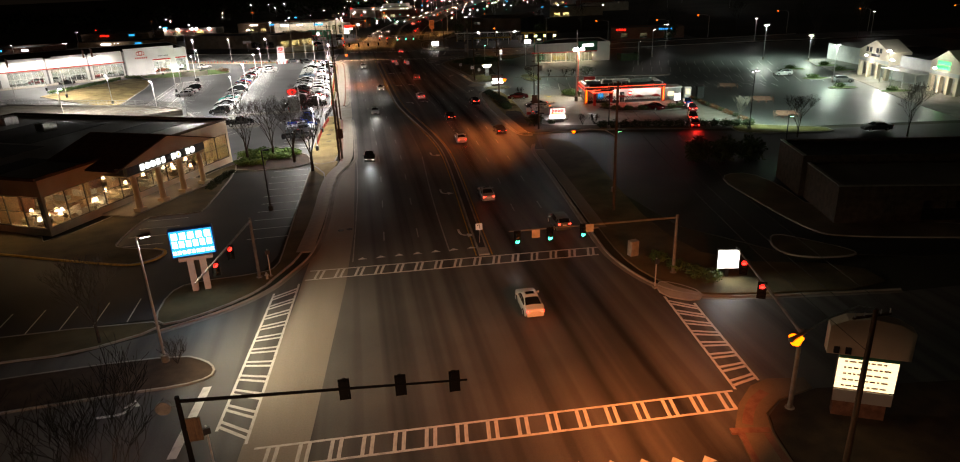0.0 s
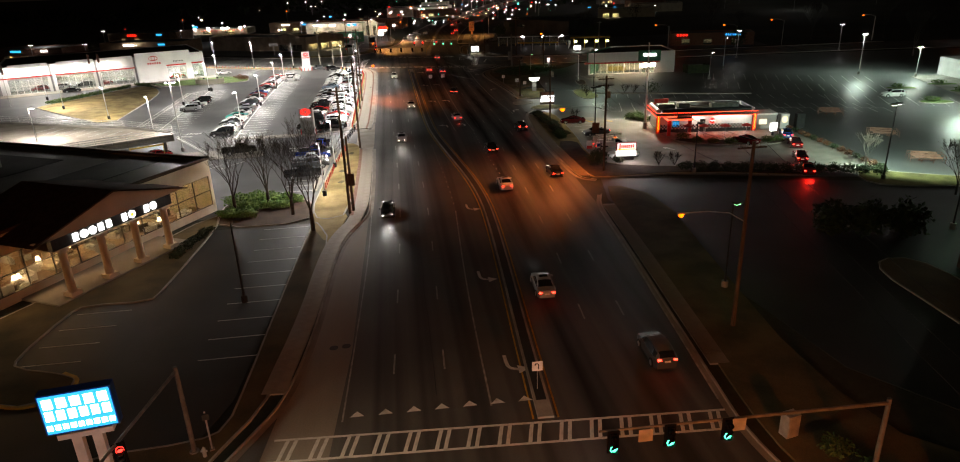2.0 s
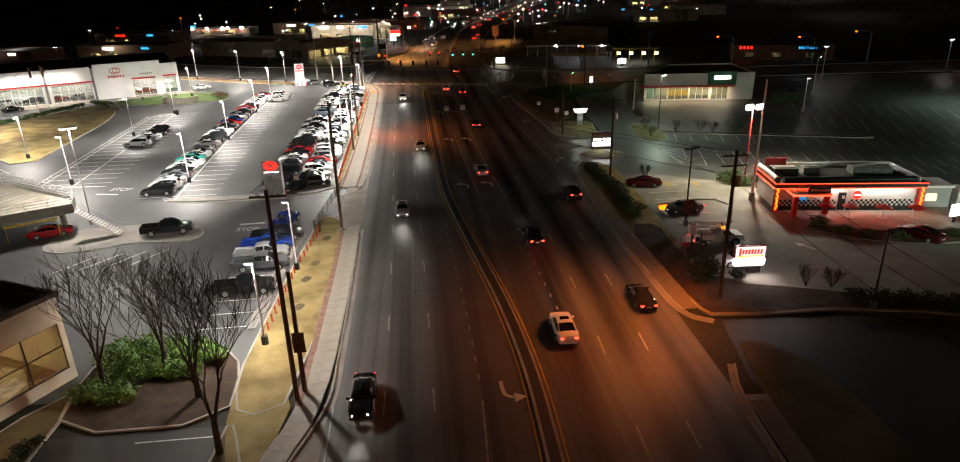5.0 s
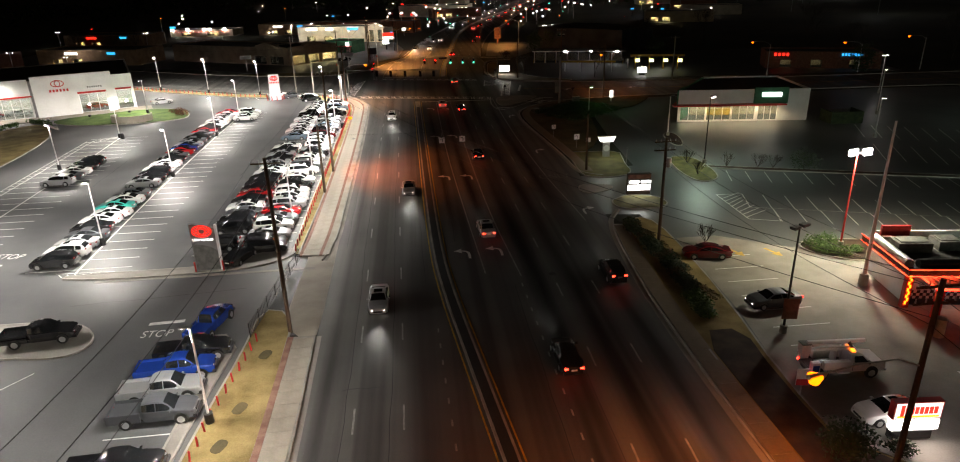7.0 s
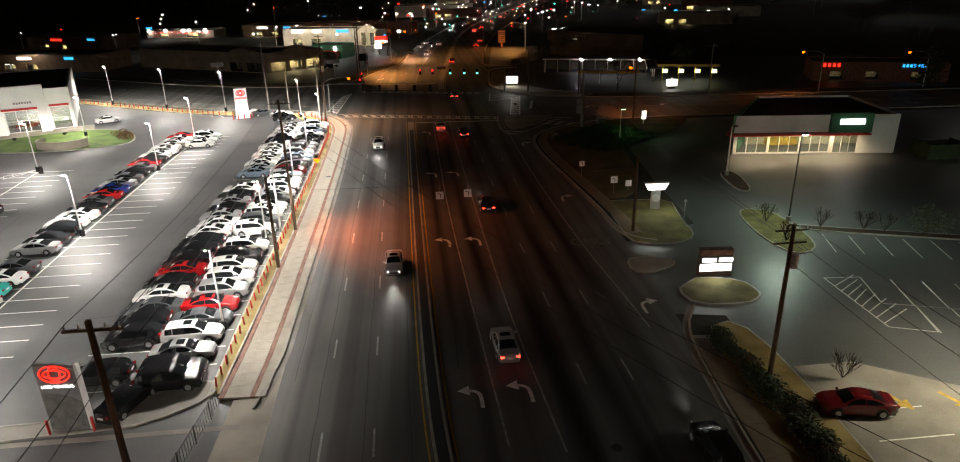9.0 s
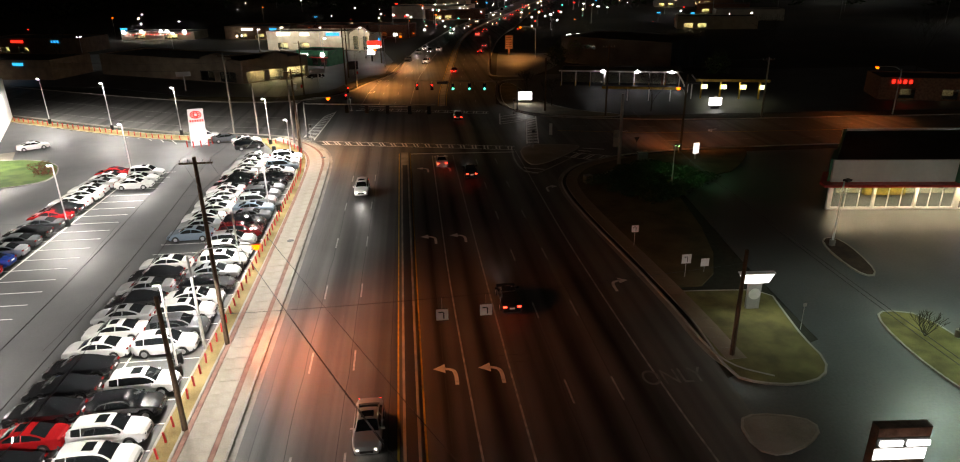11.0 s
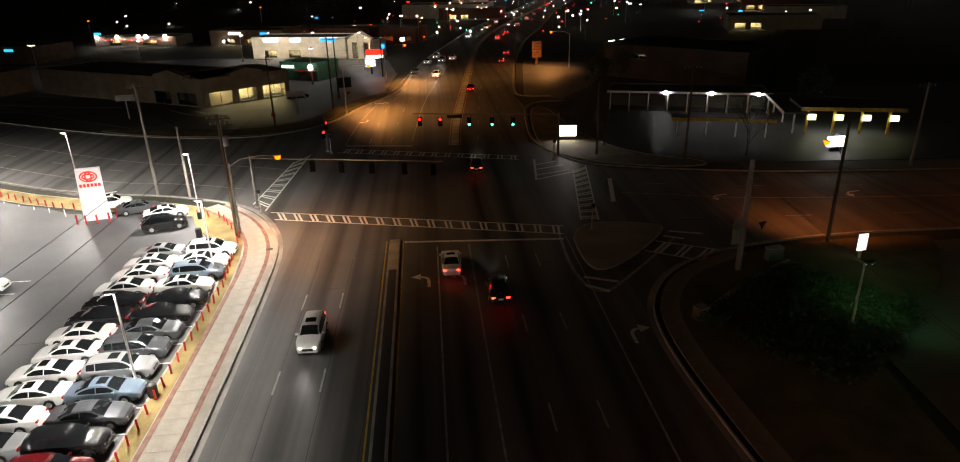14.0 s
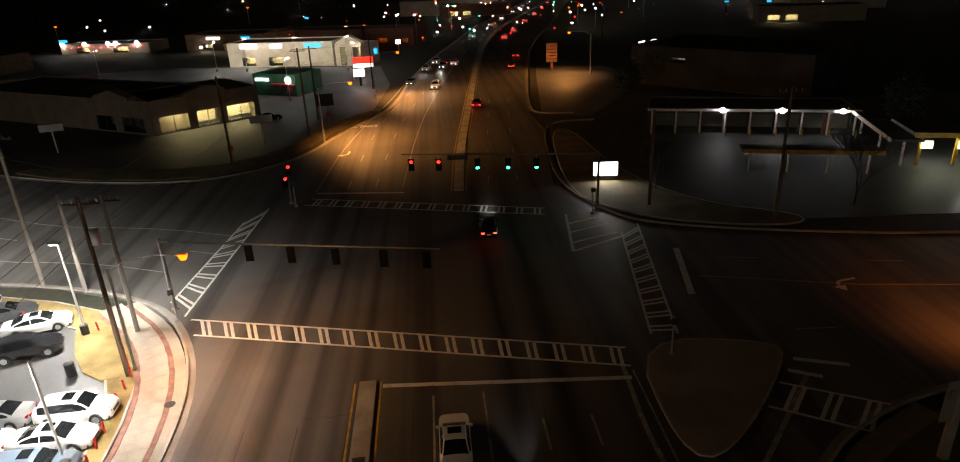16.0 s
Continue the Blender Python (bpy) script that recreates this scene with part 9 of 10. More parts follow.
for sy in (-1, 1):
    s = Shape()
    ring = [(0.4, sy * 0.945, 1.34), (1.45, sy * 0.95, 1.34), (1.02, sy * 0.80, 1.8), (0.4, sy * 0.80, 1.8)]
    s.face(ring if sy < 0 else ring[::-1])
    part("side_window", s, M["car_glass"], cab)
    part("door_line", Shape().box((0.34, sy * 0.962, 1.0), (0.02, 0.02, 0.66)), M["black"], cab)
    part("wing_mirror", Shape().box((1.4, sy * 1.08, 1.42), (0.1, 0.22, 0.24)), M["black"], cab)
    part("wheel_arch", Shape().tube((1.8, sy * 0.86, 0.46), (1.8, sy * 0.955, 0.46), 0.5, 0.5, 16), M["black"], cab)
part("grille", Shape().box((2.77, 0, 0.9), (0.06, 1.0, 0.26)), M["black"], cab)
part("bumper", Shape().box((2.82, 0, 0.62), (0.14, 1.84, 0.18)), M["steel"], tr)
for x in (-1.8, 1.8):
    for sy in (-1, 1):
        share("wheel", WHEEL_MESH, tr, pose(x, sy * 0.88, 0.42) @ Matrix.Diagonal((0.42, 1.2, 0.42, 1)))
part("boom", Shape().box((-0.45, 0.32, 2.42), (4.3, 0.2, 0.24)), M["white_metal"], tr, "folded white upper boom")
part("boom", Shape().box((-0.9, 0.02, 2.06), (2.9, 0.2, 0.22)), M["white_metal"], tr, "folded white lower boom")
part("boom_knuckle", Shape().tube((0.55, -0.1, 2.06), (0.55, 0.44, 2.4), 0.13, 0.13, 10), M["steel_dull"], tr)
part("turret", Shape().tube((-0.7, 0, 0.86), (-0.7, 0, 1.95), 0.24, 0.19, 12), M["white_metal"], tr)
part("boom_rest", Shape().box((0.08, 0.32, 1.6), (0.1, 0.1, 1.4)), M["white_metal"], tr)
part("bucket", Shape().prism([(-3.02, 0.08), (-2.36, 0.08), (-2.36, 0.7), (-3.02, 0.7)], 1.56, 2.34), M["white_metal"], tr, "white plastic bucket")
part("bucket_rim", Shape().box((-2.69, 0.39, 2.36), (0.74, 0.70, 0.05)), M["steel_dull"], tr)
part("tool_tray", Shape().box((-1.6, -0.3, 1.05), (1.3, 0.5, 0.36)), M["black"], tr)
part("beacon", Shape().box((0.55, 0, 1.98), (0.2, 0.9, 0.1)), M["neon_orange"], tr, "amber light bar")
for sy in (-1, 1):
    part("tail_light", Shape().box((-2.8, sy * 0.86, 0.78), (0.06, 0.16, 0.16)), M["tail_on"], tr)
    part("headlight", Shape().box((2.76, sy * 0.7, 0.98), (0.06, 0.26, 0.16)), M["head_on"], tr)

# ---- plants ----


def branch(shape, p, d, length, r, level, rs):
    """A limb that bends and forks."""
    q = p
    steps = 3
    for i in range(steps):
        d = (d + Vector((rs.uniform(-0.16, 0.16), rs.uniform(-0.16, 0.16), 0.06))).normalized()
        n = q + d * length / steps
        r1 = max(0.012, r * (1 - 0.2 * (i + 1) / steps))
        shape.tube(q, n, r, r1, 6 if level < 2 else 4 if level < 4 else 3, 0, False)
        q, r = n, r1
        if level >= 1 and i == 1 and level < 5:
            side = (d + Vector((rs.uniform(-1, 1), rs.uniform(-1, 1), 0.25)).normalized() * 0.8).normalized()
            branch(shape, q, side, length * 0.7, r * 0.6, level + 1 if level > 1 else level + 2, rs)
    if level < 5:
        for k in range(rs.choice((2, 3)) if level else 4):
            out = Vector((rs.uniform(-1, 1), rs.uniform(-1, 1), rs.uniform(0.0, 0.5))).normalized()
            branch(shape, q, (d * 0.9 + out * (0.6 if level else 0.5)).normalized(), length * rs.uniform(0.66, 0.84), r * 0.7, level + 1, rs)


def bare_tree(x, y, h, seed, label="bare winter tree with fine upright twigs", r=0.2):
    rs = random.Random(seed)
    root = thing("tree", label, "tree", x, y, 0.08, rs.uniform(0, 360), "bare trees")
    trunk = Shape().tube((0, 0, -0.1), (0.05, 0, h * 0.24), r * 1.25, r, 8)
    part("trunk", trunk, M["bark"], root, smooth=True)
    crown = Shape()
    for k in range(4):
        a = k * 1.6 + rs.uniform(-0.4, 0.4)
        branch(crown, Vector((0.05, 0, h * (0.2 + 0.012 * k))), Vector((math.cos(a) * 0.26, math.sin(a) * 0.26, 1)).normalized(), h * 0.34, r * 0.46, 1, rs)
    part("crown", crown, M["bark"], root, "fine bare branches")
    return root


def leafy(shape, c, r, n, rs, size=0.16, flat=0.75):
    """Small leaves on and within an uneven mound."""
    for _ in range(n):
        v = Vector((rs.gauss(0, 1), rs.gauss(0, 1), rs.gauss(0, 1))).normalized()
        k = rs.uniform(0.55, 1.0) * (1 + 0.18 * math.sin(5 * v.x + 3 * v.y) + 0.12 * math.sin(7 * v.z))
        p = Vector((c[0] + v.x * r[0] * k, c[1] + v.y * r[1] * k, max(0.02, c[2] + v.z * r[2] * k)))
        a = Vector((rs.uniform(-1, 1), rs.uniform(-1, 1), rs.uniform(-flat, flat))).normalized() * size * rs.uniform(0.6, 1.3)
        b = a.cross(v).normalized() * size * rs.uniform(0.5, 1.0) if a.cross(v).length > 0.001 else Vector((0, size, 0))
        shape.face([p - a, p + b * 0.6, p + a, p - b * 0.6])


def shrub(x, y, r, h, seed, mat="leaf", label="rounded evergreen shrub", n=520, z=0.1, size=0.14, group="evergreen shrubs"):
    rs = random.Random(seed)
    root = thing("shrub", label, "shrub", x, y, z, 0, group)
    stems = Shape()
    for k in range(5):
        a = k * 1.25
        stems.tube((0, 0, 0), (math.cos(a) * r * 0.5, math.sin(a) * r * 0.5, h * 0.7), 0.03, 0.015, 5)
    part("stem", stems, M["bark"], root)
    s = Shape()
    leafy(s, (0, 0, h * 0.5), (r, r, h * 0.55), n, rs, size)
    part("foliage", s, M[mat], root)
    return root


def bare_shrub(x, y, r, h, seed, label="bare twiggy winter shrub", z=0.1):
    rs = random.Random(seed)
    root = thing("shrub", label, "shrub", x, y, z, 0, "bare shrubs")
    s = Shape()
    for k in range(9):
        a = rs.uniform(0, 6.28)
        branch(s, Vector((0, 0, 0)), Vector((math.cos(a) * 0.6, math.sin(a) * 0.6, 1)).normalized(), h * 0.5, 0.03, 3, rs)
    part("branchwork", s, M["bark"], root)
    return root


for x, y, h, sd in ((-8.4, 101.6, 10.8, 1), (-15.3, 112.6, 8.2, 2), (-19.2, 110.6, 8.6, 3), (-11.6, 108.2, 8.4, 4)):
    bare_tree(x, y, h, sd)
bare_tree(-23.5, 52.6, 6.4, 8, "bare grey street tree on the verge", 0.12)
bare_tree(-14.2, 27.5, 9.0, 9, "bare tree in front of the junction", 0.12)
bare_tree(-20.5, 28.5, 8.4, 10, "bare tree in front of the junction", 0.12)
bare_tree(34.6, 288.4, 5.2, 13, "pale bare tree lit by a sign", 0.09)
bare_tree(38.6, 281.0, 4.6, 14, "thin bare tree at the forecourt", 0.07)
bare_tree(57, 272, 6.5, 15, "bare tree at the edge of the forecourt", 0.1)
bare_tree(69, 110.5, 4.0, 16, "small bare tree in the planting strip", 0.08)
bare_tree(71.4, 96.8, 5.6, 17, "dark twiggy tree beside the car park", 0.12)
bare_tree(87.6, 91.4, 7.0, 18, "dark twiggy tree beside the car park", 0.12)
for i, (x, y) in enumerate(((140, 285), (165, 275), (190, 268), (90, 330), (115, 335), (135, 300), (-120, 370), (-95, 360), (70, 430), (-30, 440), (160, 215), (185, 225))):
    bare_tree(x, y, 9 + (i % 3) * 2, 30 + i, "bare winter tree in the distance", 0.16)
# bed lies in shade, so its lamp light is painted into the leaves
for i, (x, y, r, h) in enumerate(((-19.6, 114.6, 1.9, 1.2), (-17.4, 115.4, 1.9, 1.2), (-15.2, 114.8, 1.8, 1.1), (-13.2, 114.2, 1.6, 1.0), (-18.0, 112.4, 1.9, 1.2), (-15.8, 112.2, 1.8, 1.1), (-13.6, 111.8, 1.6, 1.0), (-19.6, 109.4, 1.5, 1.0), (-17.4, 109.0, 1.5, 1.0), (-11.9, 113.6, 1.2, 0.9))):
    shrub(x, y, r, h, 60 + i, "leaf_lit", "low spreading evergreen shrub in a lamp-lit leaf colour", 900, 0.1, 0.17)
for i in range(13):
    shrub(-20.9 - 0.16 * i + rng.uniform(-0.3, 0.3), 104.0 - 1.1 * i * 0.6, 0.6, 0.8, 80 + i, "leaf_dark", "small clipped shrub under the shop window", 160)
for i in range(34):
    k = i / 33
    x, y = 31.2 + 0.9 * k + 0.7 * math.sin(k * 4), 139.5 + 22 * k
    near = k < 0.16
    shrub(x + rng.uniform(-0.35, 0.35), y, rng.uniform(0.8, 1.2), rng.uniform(0.6, 0.95), 100 + i, "leaf" if near else rng.choice(("leaf_dark", "leaf_dark", "leaf_brown")), "dense green shrub at the end of the hedge" if near else "dense dark roadside shrub in the verge", 420, 0.1, 0.15, "roadside hedge")
for i in range(14):
    shrub(33.0 + rng.uniform(-0.5, 0.6), 142.5 + i * 1.0, rng.uniform(0.4, 0.7), rng.uniform(0.15, 0.35), 170 + i, "leaf_straw", "tuft of straw-coloured grass beside the hedge", 150, 0.1, 0.12, "grass tufts in the verge")
shrub(32.6, 121.6, 1.7, 2.2, 199, "leaf_dark", "large dark rounded evergreen beside the sign", 1500, 0.1, 0.15)
for i in range(14):
    shrub(44 + 1.9 * i, 115.2 - 0.62 * i, 1.2, 1.3, 140 + i, "leaf_dark", "dark clipped hedge plant", 420, 0.05, 0.17, "hedge by the drive")
for x, y, r, h in ((35.8, 121.2, 0.9, 1.0), (48.6, 151.8, 1.3, 1.3), (48.9, 150.4, 1.2, 1.2), (50.2, 152.4, 1.3, 1.3), (50.2, 149.6, 1.2, 1.1), (52.2, 150.2, 0.6, 0.7), (54.4, 150.4, 0.7, 0.8), (49.4, 150.6, 0.9, 0.7), (52.6, 130.2, 1.1, 1.0), (54.8, 129.0, 1.0, 0.9), (57.4, 128.0, 1.1, 1.0), (60.6, 127.6, 1.1, 1.0), (63.8, 127.6, 1.1, 1.0), (51.2, 133.0, 1.2, 1.2), (66.0, 128.0, 1.0, 1.0)):
    shrub(x, y, r, h, int(x * 10), "leaf" if y > 127 else "leaf_dark", "clipped round evergreen shrub", 700, 0.1, 0.11)
for x, y in ((41.2, 118.6), (43.4, 118.0), (47.4, 179.4), (53.2, 182.6), (57.4, 181.2), (59.3, 180.4), (48.2, 185.2), (38.0, 155.0), (-16.2, 47.4), (-40, 45)):
    bare_shrub(x, y, 1, 1.9, int(x * 7 + y), "bare twiggy winter shrub", 0.1)
shrub(63.4, 179.2, 2.2, 3.0, 301, "leaf_dark", "large dark evergreen shrub", 800)
for i in range(44):
    k, q = (i % 11) / 10, i // 11
    shrub(33.6 + 10.0 * k + 1.7 * q + rng.uniform(-0.4, 0.4), 226.8 + 8.0 * k - 2.6 * q + rng.uniform(-0.4, 0.4), 1.6, rng.uniform(0.7, 1.1), 320 + i, "leaf_dark", "dark low evergreen in the corner bed", 380, 0.1, 0.2, "corner bed evergreens")
for i in range(20):
    shrub(70.5 + i * 0.12, 109 + i * 2.0, 0.7, 0.8, 400 + i, "leaf_rust" if i % 3 else "leaf_dark", "small shrub in the planting strip", 180, 0.05)
for x, y in ((27.4, 55.5), (28.2, 53.2), (29.2, 51.4), (30.2, 50.2)):
    shrub(x, y, 1.0, 1.1, int(x * 20), "leaf", "green shrub beside the lit sign", 420)
for line in ([(-88.2, 213.7), (-81.9, 225.5), (-76.5, 238.4)], [(-75.4, 241.4), (-72.5, 240.2), (-69.0, 236.0)]):
    hedge = Shape()
    rs = random.Random(int(-line[0][0]))
    for x, y, r in walked(rounded(line), 0.8):
        leafy(hedge, (x + rs.uniform(-0.2, 0.2), y, 0.62), (0.9, 0.9, rs.uniform(0.5, 0.65)), 90, rs, 0.2)
    solid("hedge", hedge, M["leaf"], "long clipped green hedge above the lawn", "hedge")
for x, y in ((-44, 243), (-46, 246)):
    shrub(x, y, 1.8, 1.2, int(-x * 5), "leaf_rust", "reddish shrub on the showroom lawn", 400)
for x, y in ((118, 167.2), (113, 150.6), (109.6, 136.3), (130, 169), (127.6, 159.5), (116.4, 128)):
    shrub(x, y, 1.6, 1.1, int(x + y), "leaf", "green shrub in a car park bed", 400, 0.0)
for x, y, h in ((49.1, 88.7, 3.4), (52.6, 87.6, 3.5), (56.2, 86.4, 3.6), (86, 306, 7), (60, 345, 8), (128, 262, 8), (52, 338, 7)):
    shrub(x, y, 3.0 if h > 5 else 2.0, h, int(x * 3), "leaf_dark", "tall dark evergreen at night", 900, 0, 0.35, "dark evergreens")
root = thing("retaining_wall", "low wall of pale rough blocks along the hedge", "wall", kind="structure")
blk = Shape().box((0, 0, 0.22), (0.62, 0.4, 0.44)).mesh("block", M["slab"])
for x, y, r in walked([(33.0, 228.0), (38.5, 232.6), (44.3, 236.4)], 0.66):
    share("block", blk, root, pose(x, y, 0.1 + rng.uniform(-0.02, 0.02), 0, 0, r + rng.uniform(-3, 3)))
trees_far = Shape()
rs = random.Random(5)
for i in range(260):
    a = rs.uniform(-0.9, 0.9)
    d = rs.uniform(520, 900)
    x, y = d * math.sin(a) * 1.2, 120 + d * math.cos(a)
    if abs(x - (y - 330) * 0.25) < 45:
        continue
    leafy(trees_far, (x, y, 5), (rs.uniform(6, 12), rs.uniform(6, 12), rs.uniform(5, 9)), 36, rs, 2.6)
solid("distant_woods", trees_far, M["leaf_dark"], "dark belt of woods at the horizon", "woods", "stuff")

# ---- small clutter ----
for x, y, c in ((-8.8, 188.8, "black"), (-7.2, 222.0, "black"), (-48.9, 222, "black"), (-13.0, 250.8, "black"), (-8.2, 240.4, "black")):
    b = thing("litter_bin", "round black litter bin", "litter bin", x, y, 0, 0, "litter bins")
    part("drum", Shape().tube((0, 0, 0), (0, 0, 1.0), 0.34, 0.34, 14), M[c], b, smooth=True)
    part("lid", Shape().tube((0, 0, 1.0), (0, 0, 1.12), 0.36, 0.2, 14), M[c], b, smooth=True)
for x, y in ((-3.9, 73.9), (-2.9, 74.0), (20, 150), (16.6, 207), (25.5, 209), (-4.7, 246.2), (-4.3, 212)):
    solid("manhole_cover", Shape().tube((x, y, -0.02), (x, y, 0.012 if x > -4 else 0.146), 0.36, 0.36, 16), M["black"], "dark iron manhole cover", "manhole cover", "structure")
for x, y in ((-6.6, 127.5), (-6.2, 131.5), (-5.8, 138.5), (-6.4, 121.5)):
    ring = [(x + 0.5 * math.cos(k * 0.52) * (1 + 0.2 * math.sin(k)), y + 0.7 * math.sin(k * 0.52)) for k in range(12)]
    solid("bare_patch", Shape().prism(ring, 0.1, 0.122), M["lawn_dark"], "bare earth patch in the lawn", "bare patch", "structure")
cab = thing("utility_cabinet", "grey-green steel utility cabinet on the grass corner", "utility cabinet", 43.4, 237.4, 0.1, 8)
part("body", Shape().box((0, 0, 0.6), (1.5, 0.7, 1.2)), M["steel_dull"], cab)
part("lid", Shape().box((0, 0, 1.24), (1.6, 0.8, 0.08)), M["steel"], cab)
part("door", Shape().box((0, -0.36, 0.62), (1.2, 0.03, 1.0)), M["steel_dull"], cab)
meter = thing("meter_box", "pale concrete meter box behind the pavement", "meter box", 32.5, 227.6, 0.1, 20)
part("body", Shape().box((0, 0, 0.5), (1.0, 0.8, 1.0)), M["slab_brown"], meter)
part("lid", Shape().box((0, 0, 1.03), (1.08, 0.88, 0.07)), M["concrete"], meter)
yld = thing("yield_sign", "give-way sign seen from behind on a thin post", "road sign", 43.2, 239.9, 0.1, 12)
part("post", Shape().tube((0, 0, 0), (0, 0, 2.9), 0.03, 0.03, 6), M["steel_dull"], yld)
part("plate", Shape().prism([(-0.45, 0.38), (0.45, 0.38), (0, -0.42)], -0.015, 0.015), M["black"], yld).matrix_basis = pose(0, -0.05, 2.5, 90, 0, 0)
brd = thing("pole_board", "pale tall board with a round emblem fixed to a pole", "sign", 38.55, 235.5, 0, 12)
part("board", Shape().box((0, 0, 4.0), (0.85, 0.06, 2.5)), M["concrete"], brd)
part("disc", Shape().tube((0, -0.03, 4.4), (0, -0.07, 4.4), 0.34, 0.34, 18), M["steel_dull"], brd, "round grey emblem", True)
part("bracket", Shape().box((0.5, 0.05, 3.2), (0.7, 0.08, 0.1)), M["steel_dull"], brd)
hyd = thing("fire_hydrant", "small pale fire hydrant on the corner", "fire hydrant", -11.0, 61.9, 0.1, 0)
part("barrel", Shape().tube((0, 0, 0), (0, 0, 0.55), 0.13, 0.12, 10), M["steel"], hyd, smooth=True)
part("cap", Shape().tube((0, 0, 0.55), (0, 0, 0.72), 0.13, 0.05, 10), M["steel"], hyd, smooth=True)
part("nozzle", Shape().tube((-0.2, 0, 0.4), (0.2, 0, 0.4), 0.06, 0.06, 8), M["steel"], hyd)
for x, y, r in ((86.6, 145.2, -28), (83.9, 126.8, -28), (79.2, 111.4, -28)):
    c = thing("cart_corral", "rust-red shopping cart corral with hooped rails", "cart corral", x, y, 0, r, "cart corrals")
    for sy in (-1.5, 0.0, 1.5):
        part("rail", Shape().tube((-2.2, sy, 1.0), (2.2, sy, 1.0), 0.035, 0.035, 6).tube((-2.2, sy, 0.55), (2.2, sy, 0.55), 0.03, 0.03, 6), M["brick"], c, "rust-red rail")
        part("rail_panel", Shape().box((0, sy, 0.86), (3.4, 0.04, 0.34)), M["brick"], c, "rust-red panel on the rail")
        for sx in (-2.2, -0.75, 0.75, 2.2):
            part("post", Shape().tube((sx, sy, 0), (sx, sy, 1.05), 0.035, 0.035, 6), M["brick"], c)
    for sx in (-2.2, 2.2):
        part("end_hoop", Shape().tube((sx, -1.5, 1.02), (sx, 1.5, 1.02), 0.035, 0.035, 6), M["brick"], c)
    for k in range(4):
        part("cart", Shape().box((-1.5 + 0.75 * k, 0.75 - 1.5 * (k % 2), 0.72), (0.7, 0.5, 0.36)).box((-1.5 + 0.75 * k, 0.75 - 1.5 * (k % 2), 0.2), (0.6, 0.44, 0.06)), M["brick"], c, "red shopping cart")

# ---- lights in the distance ----
rs = random.Random(11)
for i in range(70):
    y = rs.uniform(430, 900)
    mid = 34 + (y - 440) * 0.32
    x = mid + rs.choice((-1, 1)) * rs.uniform(14, 60) if i < 40 else mid + rs.uniform(-230, 260)
    z = rs.uniform(6.5, 9.5)
    c = rs.choice(("lamp_far", "lamp_far", "lamp_sodium", "lamp_soft"))
    p = thing("street_lamp", "distant lit street lamp", "street lamp", x, y, 0, rs.uniform(0, 360), "distant street lamps")
    part("pole", Shape().tube((0, 0, 0), (0, 0, z), 0.12, 0.08, 6), M["steel"], p)
    part("lens", Shape().box((0.3, 0, z), (0.62, 0.4, 0.32)), M[c], p)
town = Shape()
for i in range(300):
    y = 440 + 760 * rs.random() ** 1.3
    mid = 34 + (y - 440) * 0.30
    x = mid + rs.gauss(0, 40 if i % 3 else 120)
    z, w = rs.choice((1.0, 1.5, 3.0, 5.0, 7.5, 8.5)), rs.uniform(0.2, 0.55)
    town.box((x, y, z), (w, 0.3, w * rs.uniform(0.5, 1.0)), 0, rs.choice((0, 0, 0, 1, 1, 2, 3, 3, 4)))
solid("town_lights", town, [M["lamp_far"], M["lamp_shop"], M["lamp_sodium"], M["sign_red"], M["go"]], "many small lamps of the town along the road", "town lights", "stuff")
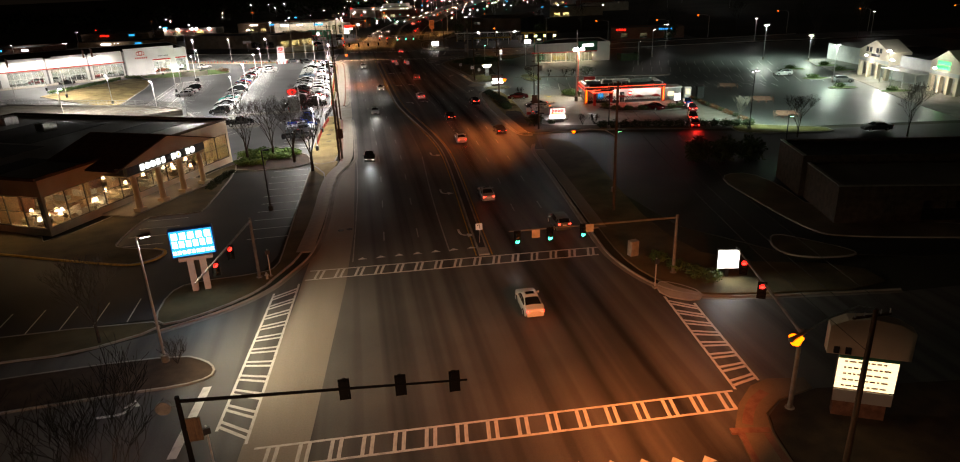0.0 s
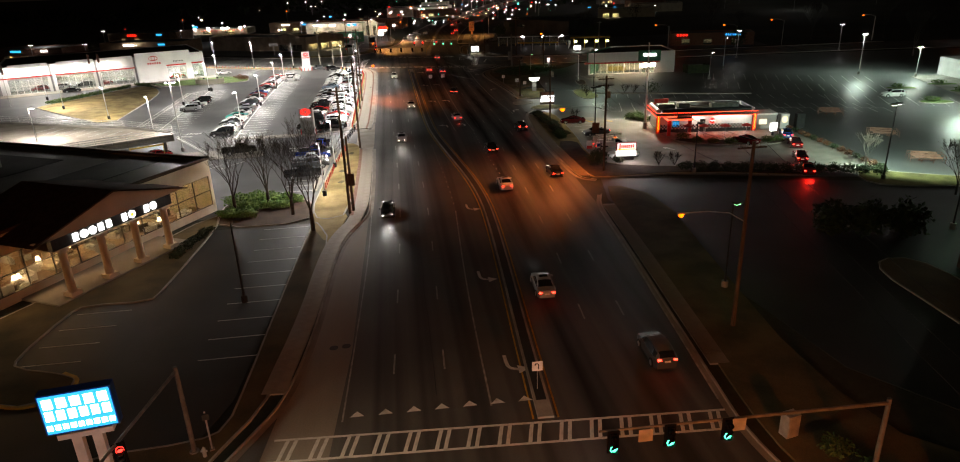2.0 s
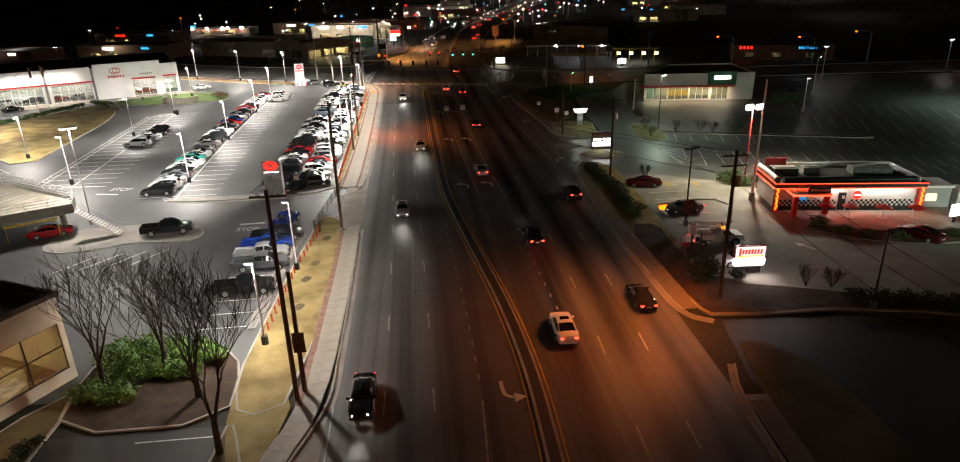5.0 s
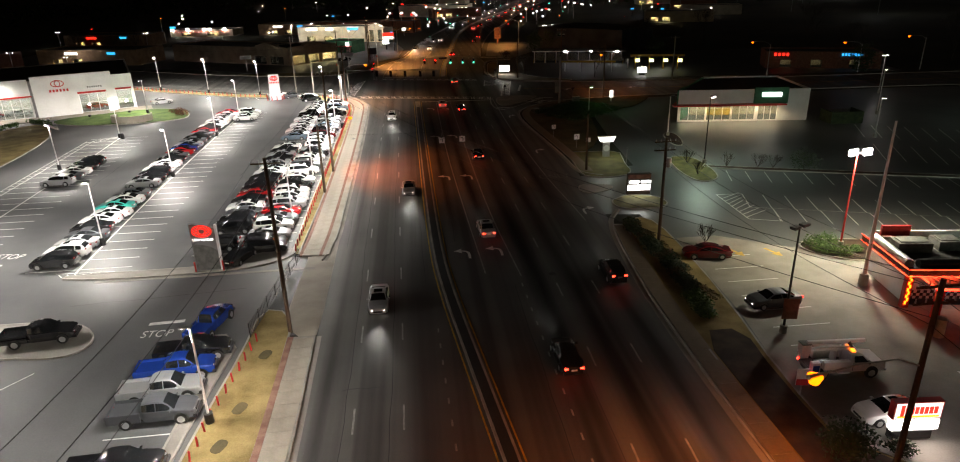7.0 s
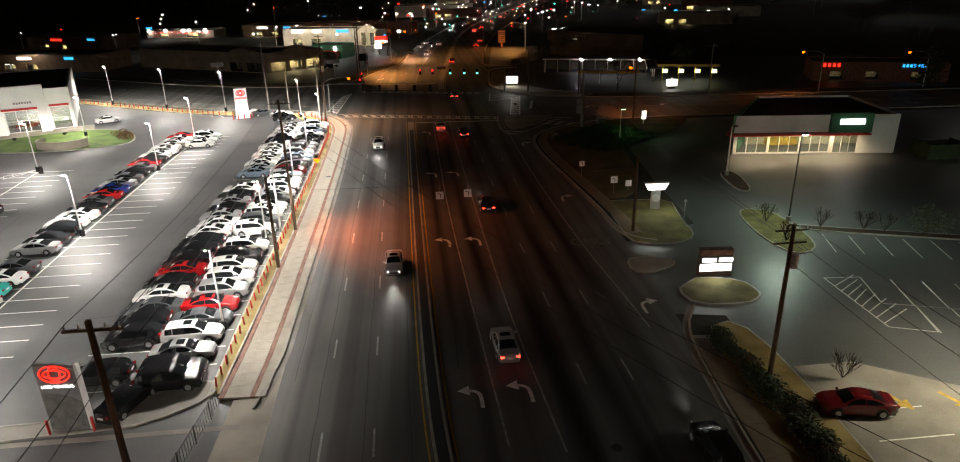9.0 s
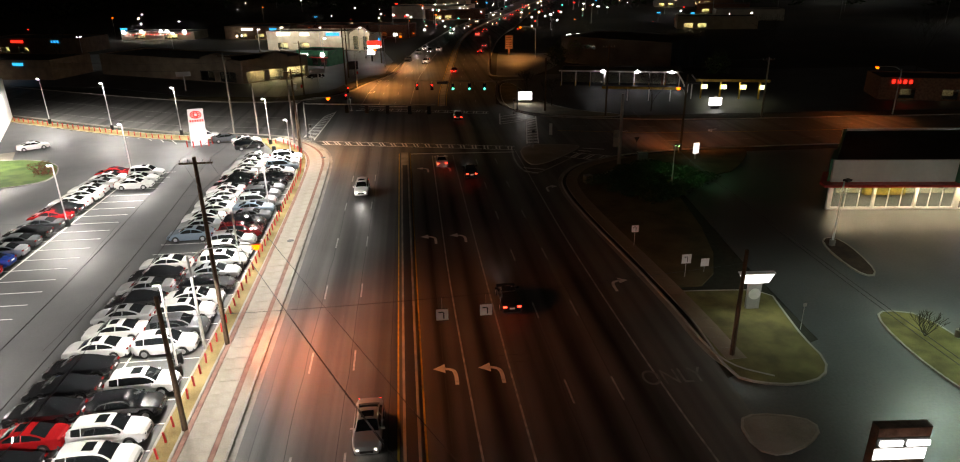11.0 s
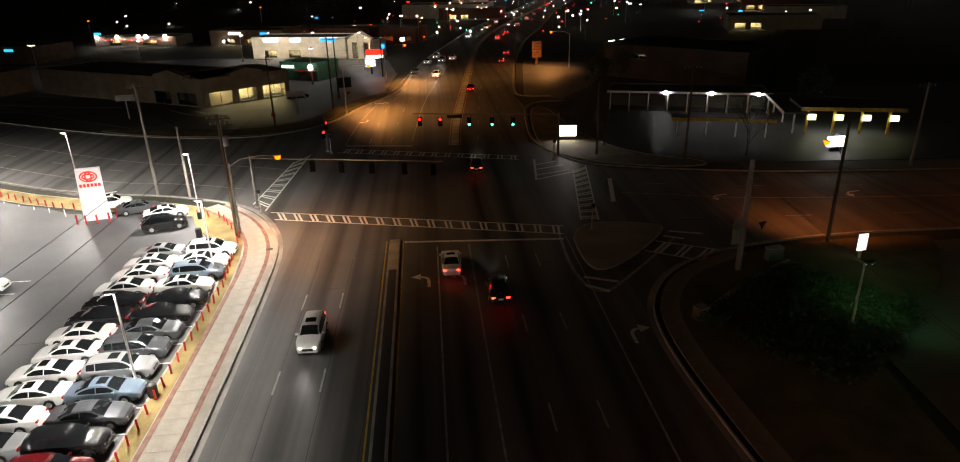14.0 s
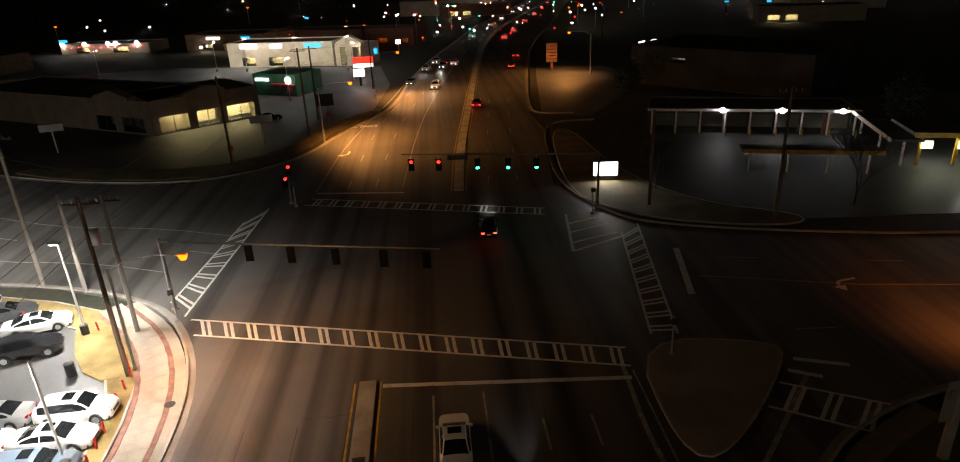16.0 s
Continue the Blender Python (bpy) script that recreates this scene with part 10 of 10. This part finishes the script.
for i in range(46):
    y = rs.uniform(430, 820)
    mid = 34 + (y - 440) * 0.32
    x = mid + rs.choice((-1, 1)) * rs.uniform(16, 110)
    w = rs.uniform(0.8, 1.9)
    c = rs.choice(("sign_red", "sign_white", "sign_blue", "sign_white", "sign_red", "sign_warm"))
    p = thing("lit_sign", "distant lit roadside sign", "sign", x, y, 0, rs.uniform(-20, 20), "distant signs")
    part("post", Shape().box((0, 0, 1.5), (0.4, 0.3, 3)), M["black"], p)
    part("face", Shape().box((0, 0, rs.uniform(3.6, 5)), (w, 0.4, rs.uniform(0.4, 0.8))), M[c], p)
for i in range(10):
    y = rs.uniform(440, 760)
    mid = 34 + (y - 440) * 0.32
    x = mid + rs.choice((-1, 1)) * rs.uniform(40, 120)
    w = rs.uniform(18, 36)
    block("far_shop", "distant shop with lit windows", x, y, rs.uniform(-30, 10), w, 14, 5.5, rs.choice(("cream", "grey_wall", "brick_wall")), holes=[(3, 7, 0.3, 2.6), (9, 13, 0.3, 2.6)], lit="lamp_shop")
for i in range(16):
    y = 436 + i * 16 + rs.uniform(-7, 7)
    mid = 33 + (y - 440) * 0.27
    car(rs.choice(("sedan", "suv")), rs.choice(("white", "grey", "silver", "black")), mid + (-7 if i % 2 else 6), y, -100 if i % 2 else 80, True, "cars on the road")
for i, (x, y) in enumerate(((-97.6, 309.4), (-125, 330), (-150, 338), (-105.4, 397), (-152, 420), (-175, 360), (-200, 350))):
    lot_post(x, y, 7.0, WHITE, "lamp_far", 2, "steel", label="distant lit lamp post of a car park")
for x, y in ((-112, 346), (-80, 380), (-150, 350)):
    spot("far_lot_light", (x, y, 8.5), 700, WHITE)
for x, y, z in ((140, 262, 9), (176, 262, 9), (205, 250, 9), (122, 262, 8), (240, 240, 9)):
    cobra(x, y, z, 1)
for x, y in ((150, 236), (112, 232), (200, 236)):
    lot_post(x, y, 8.5, COOL, "lamp_far", 2, "steel", label="lit lamp post at the edge of the car park")
for i in range(18):
    x, y, z = rs.uniform(150, 420), rs.uniform(420, 700), rs.uniform(10, 22)
    p = thing("house_lamp", "tiny lamp on a dark wooded hill", "lamp", x, y, 0, 0, "lamps on the hill")
    part("pole", Shape().tube((0, 0, 0), (0, 0, z), 0.1, 0.1, 5), M["steel"], p)
    part("lens", Shape().box((0, 0, z), (0.9, 0.6, 0.5)), M[rs.choice(("lamp_white", "lamp_sodium", "lamp_soft"))], p)
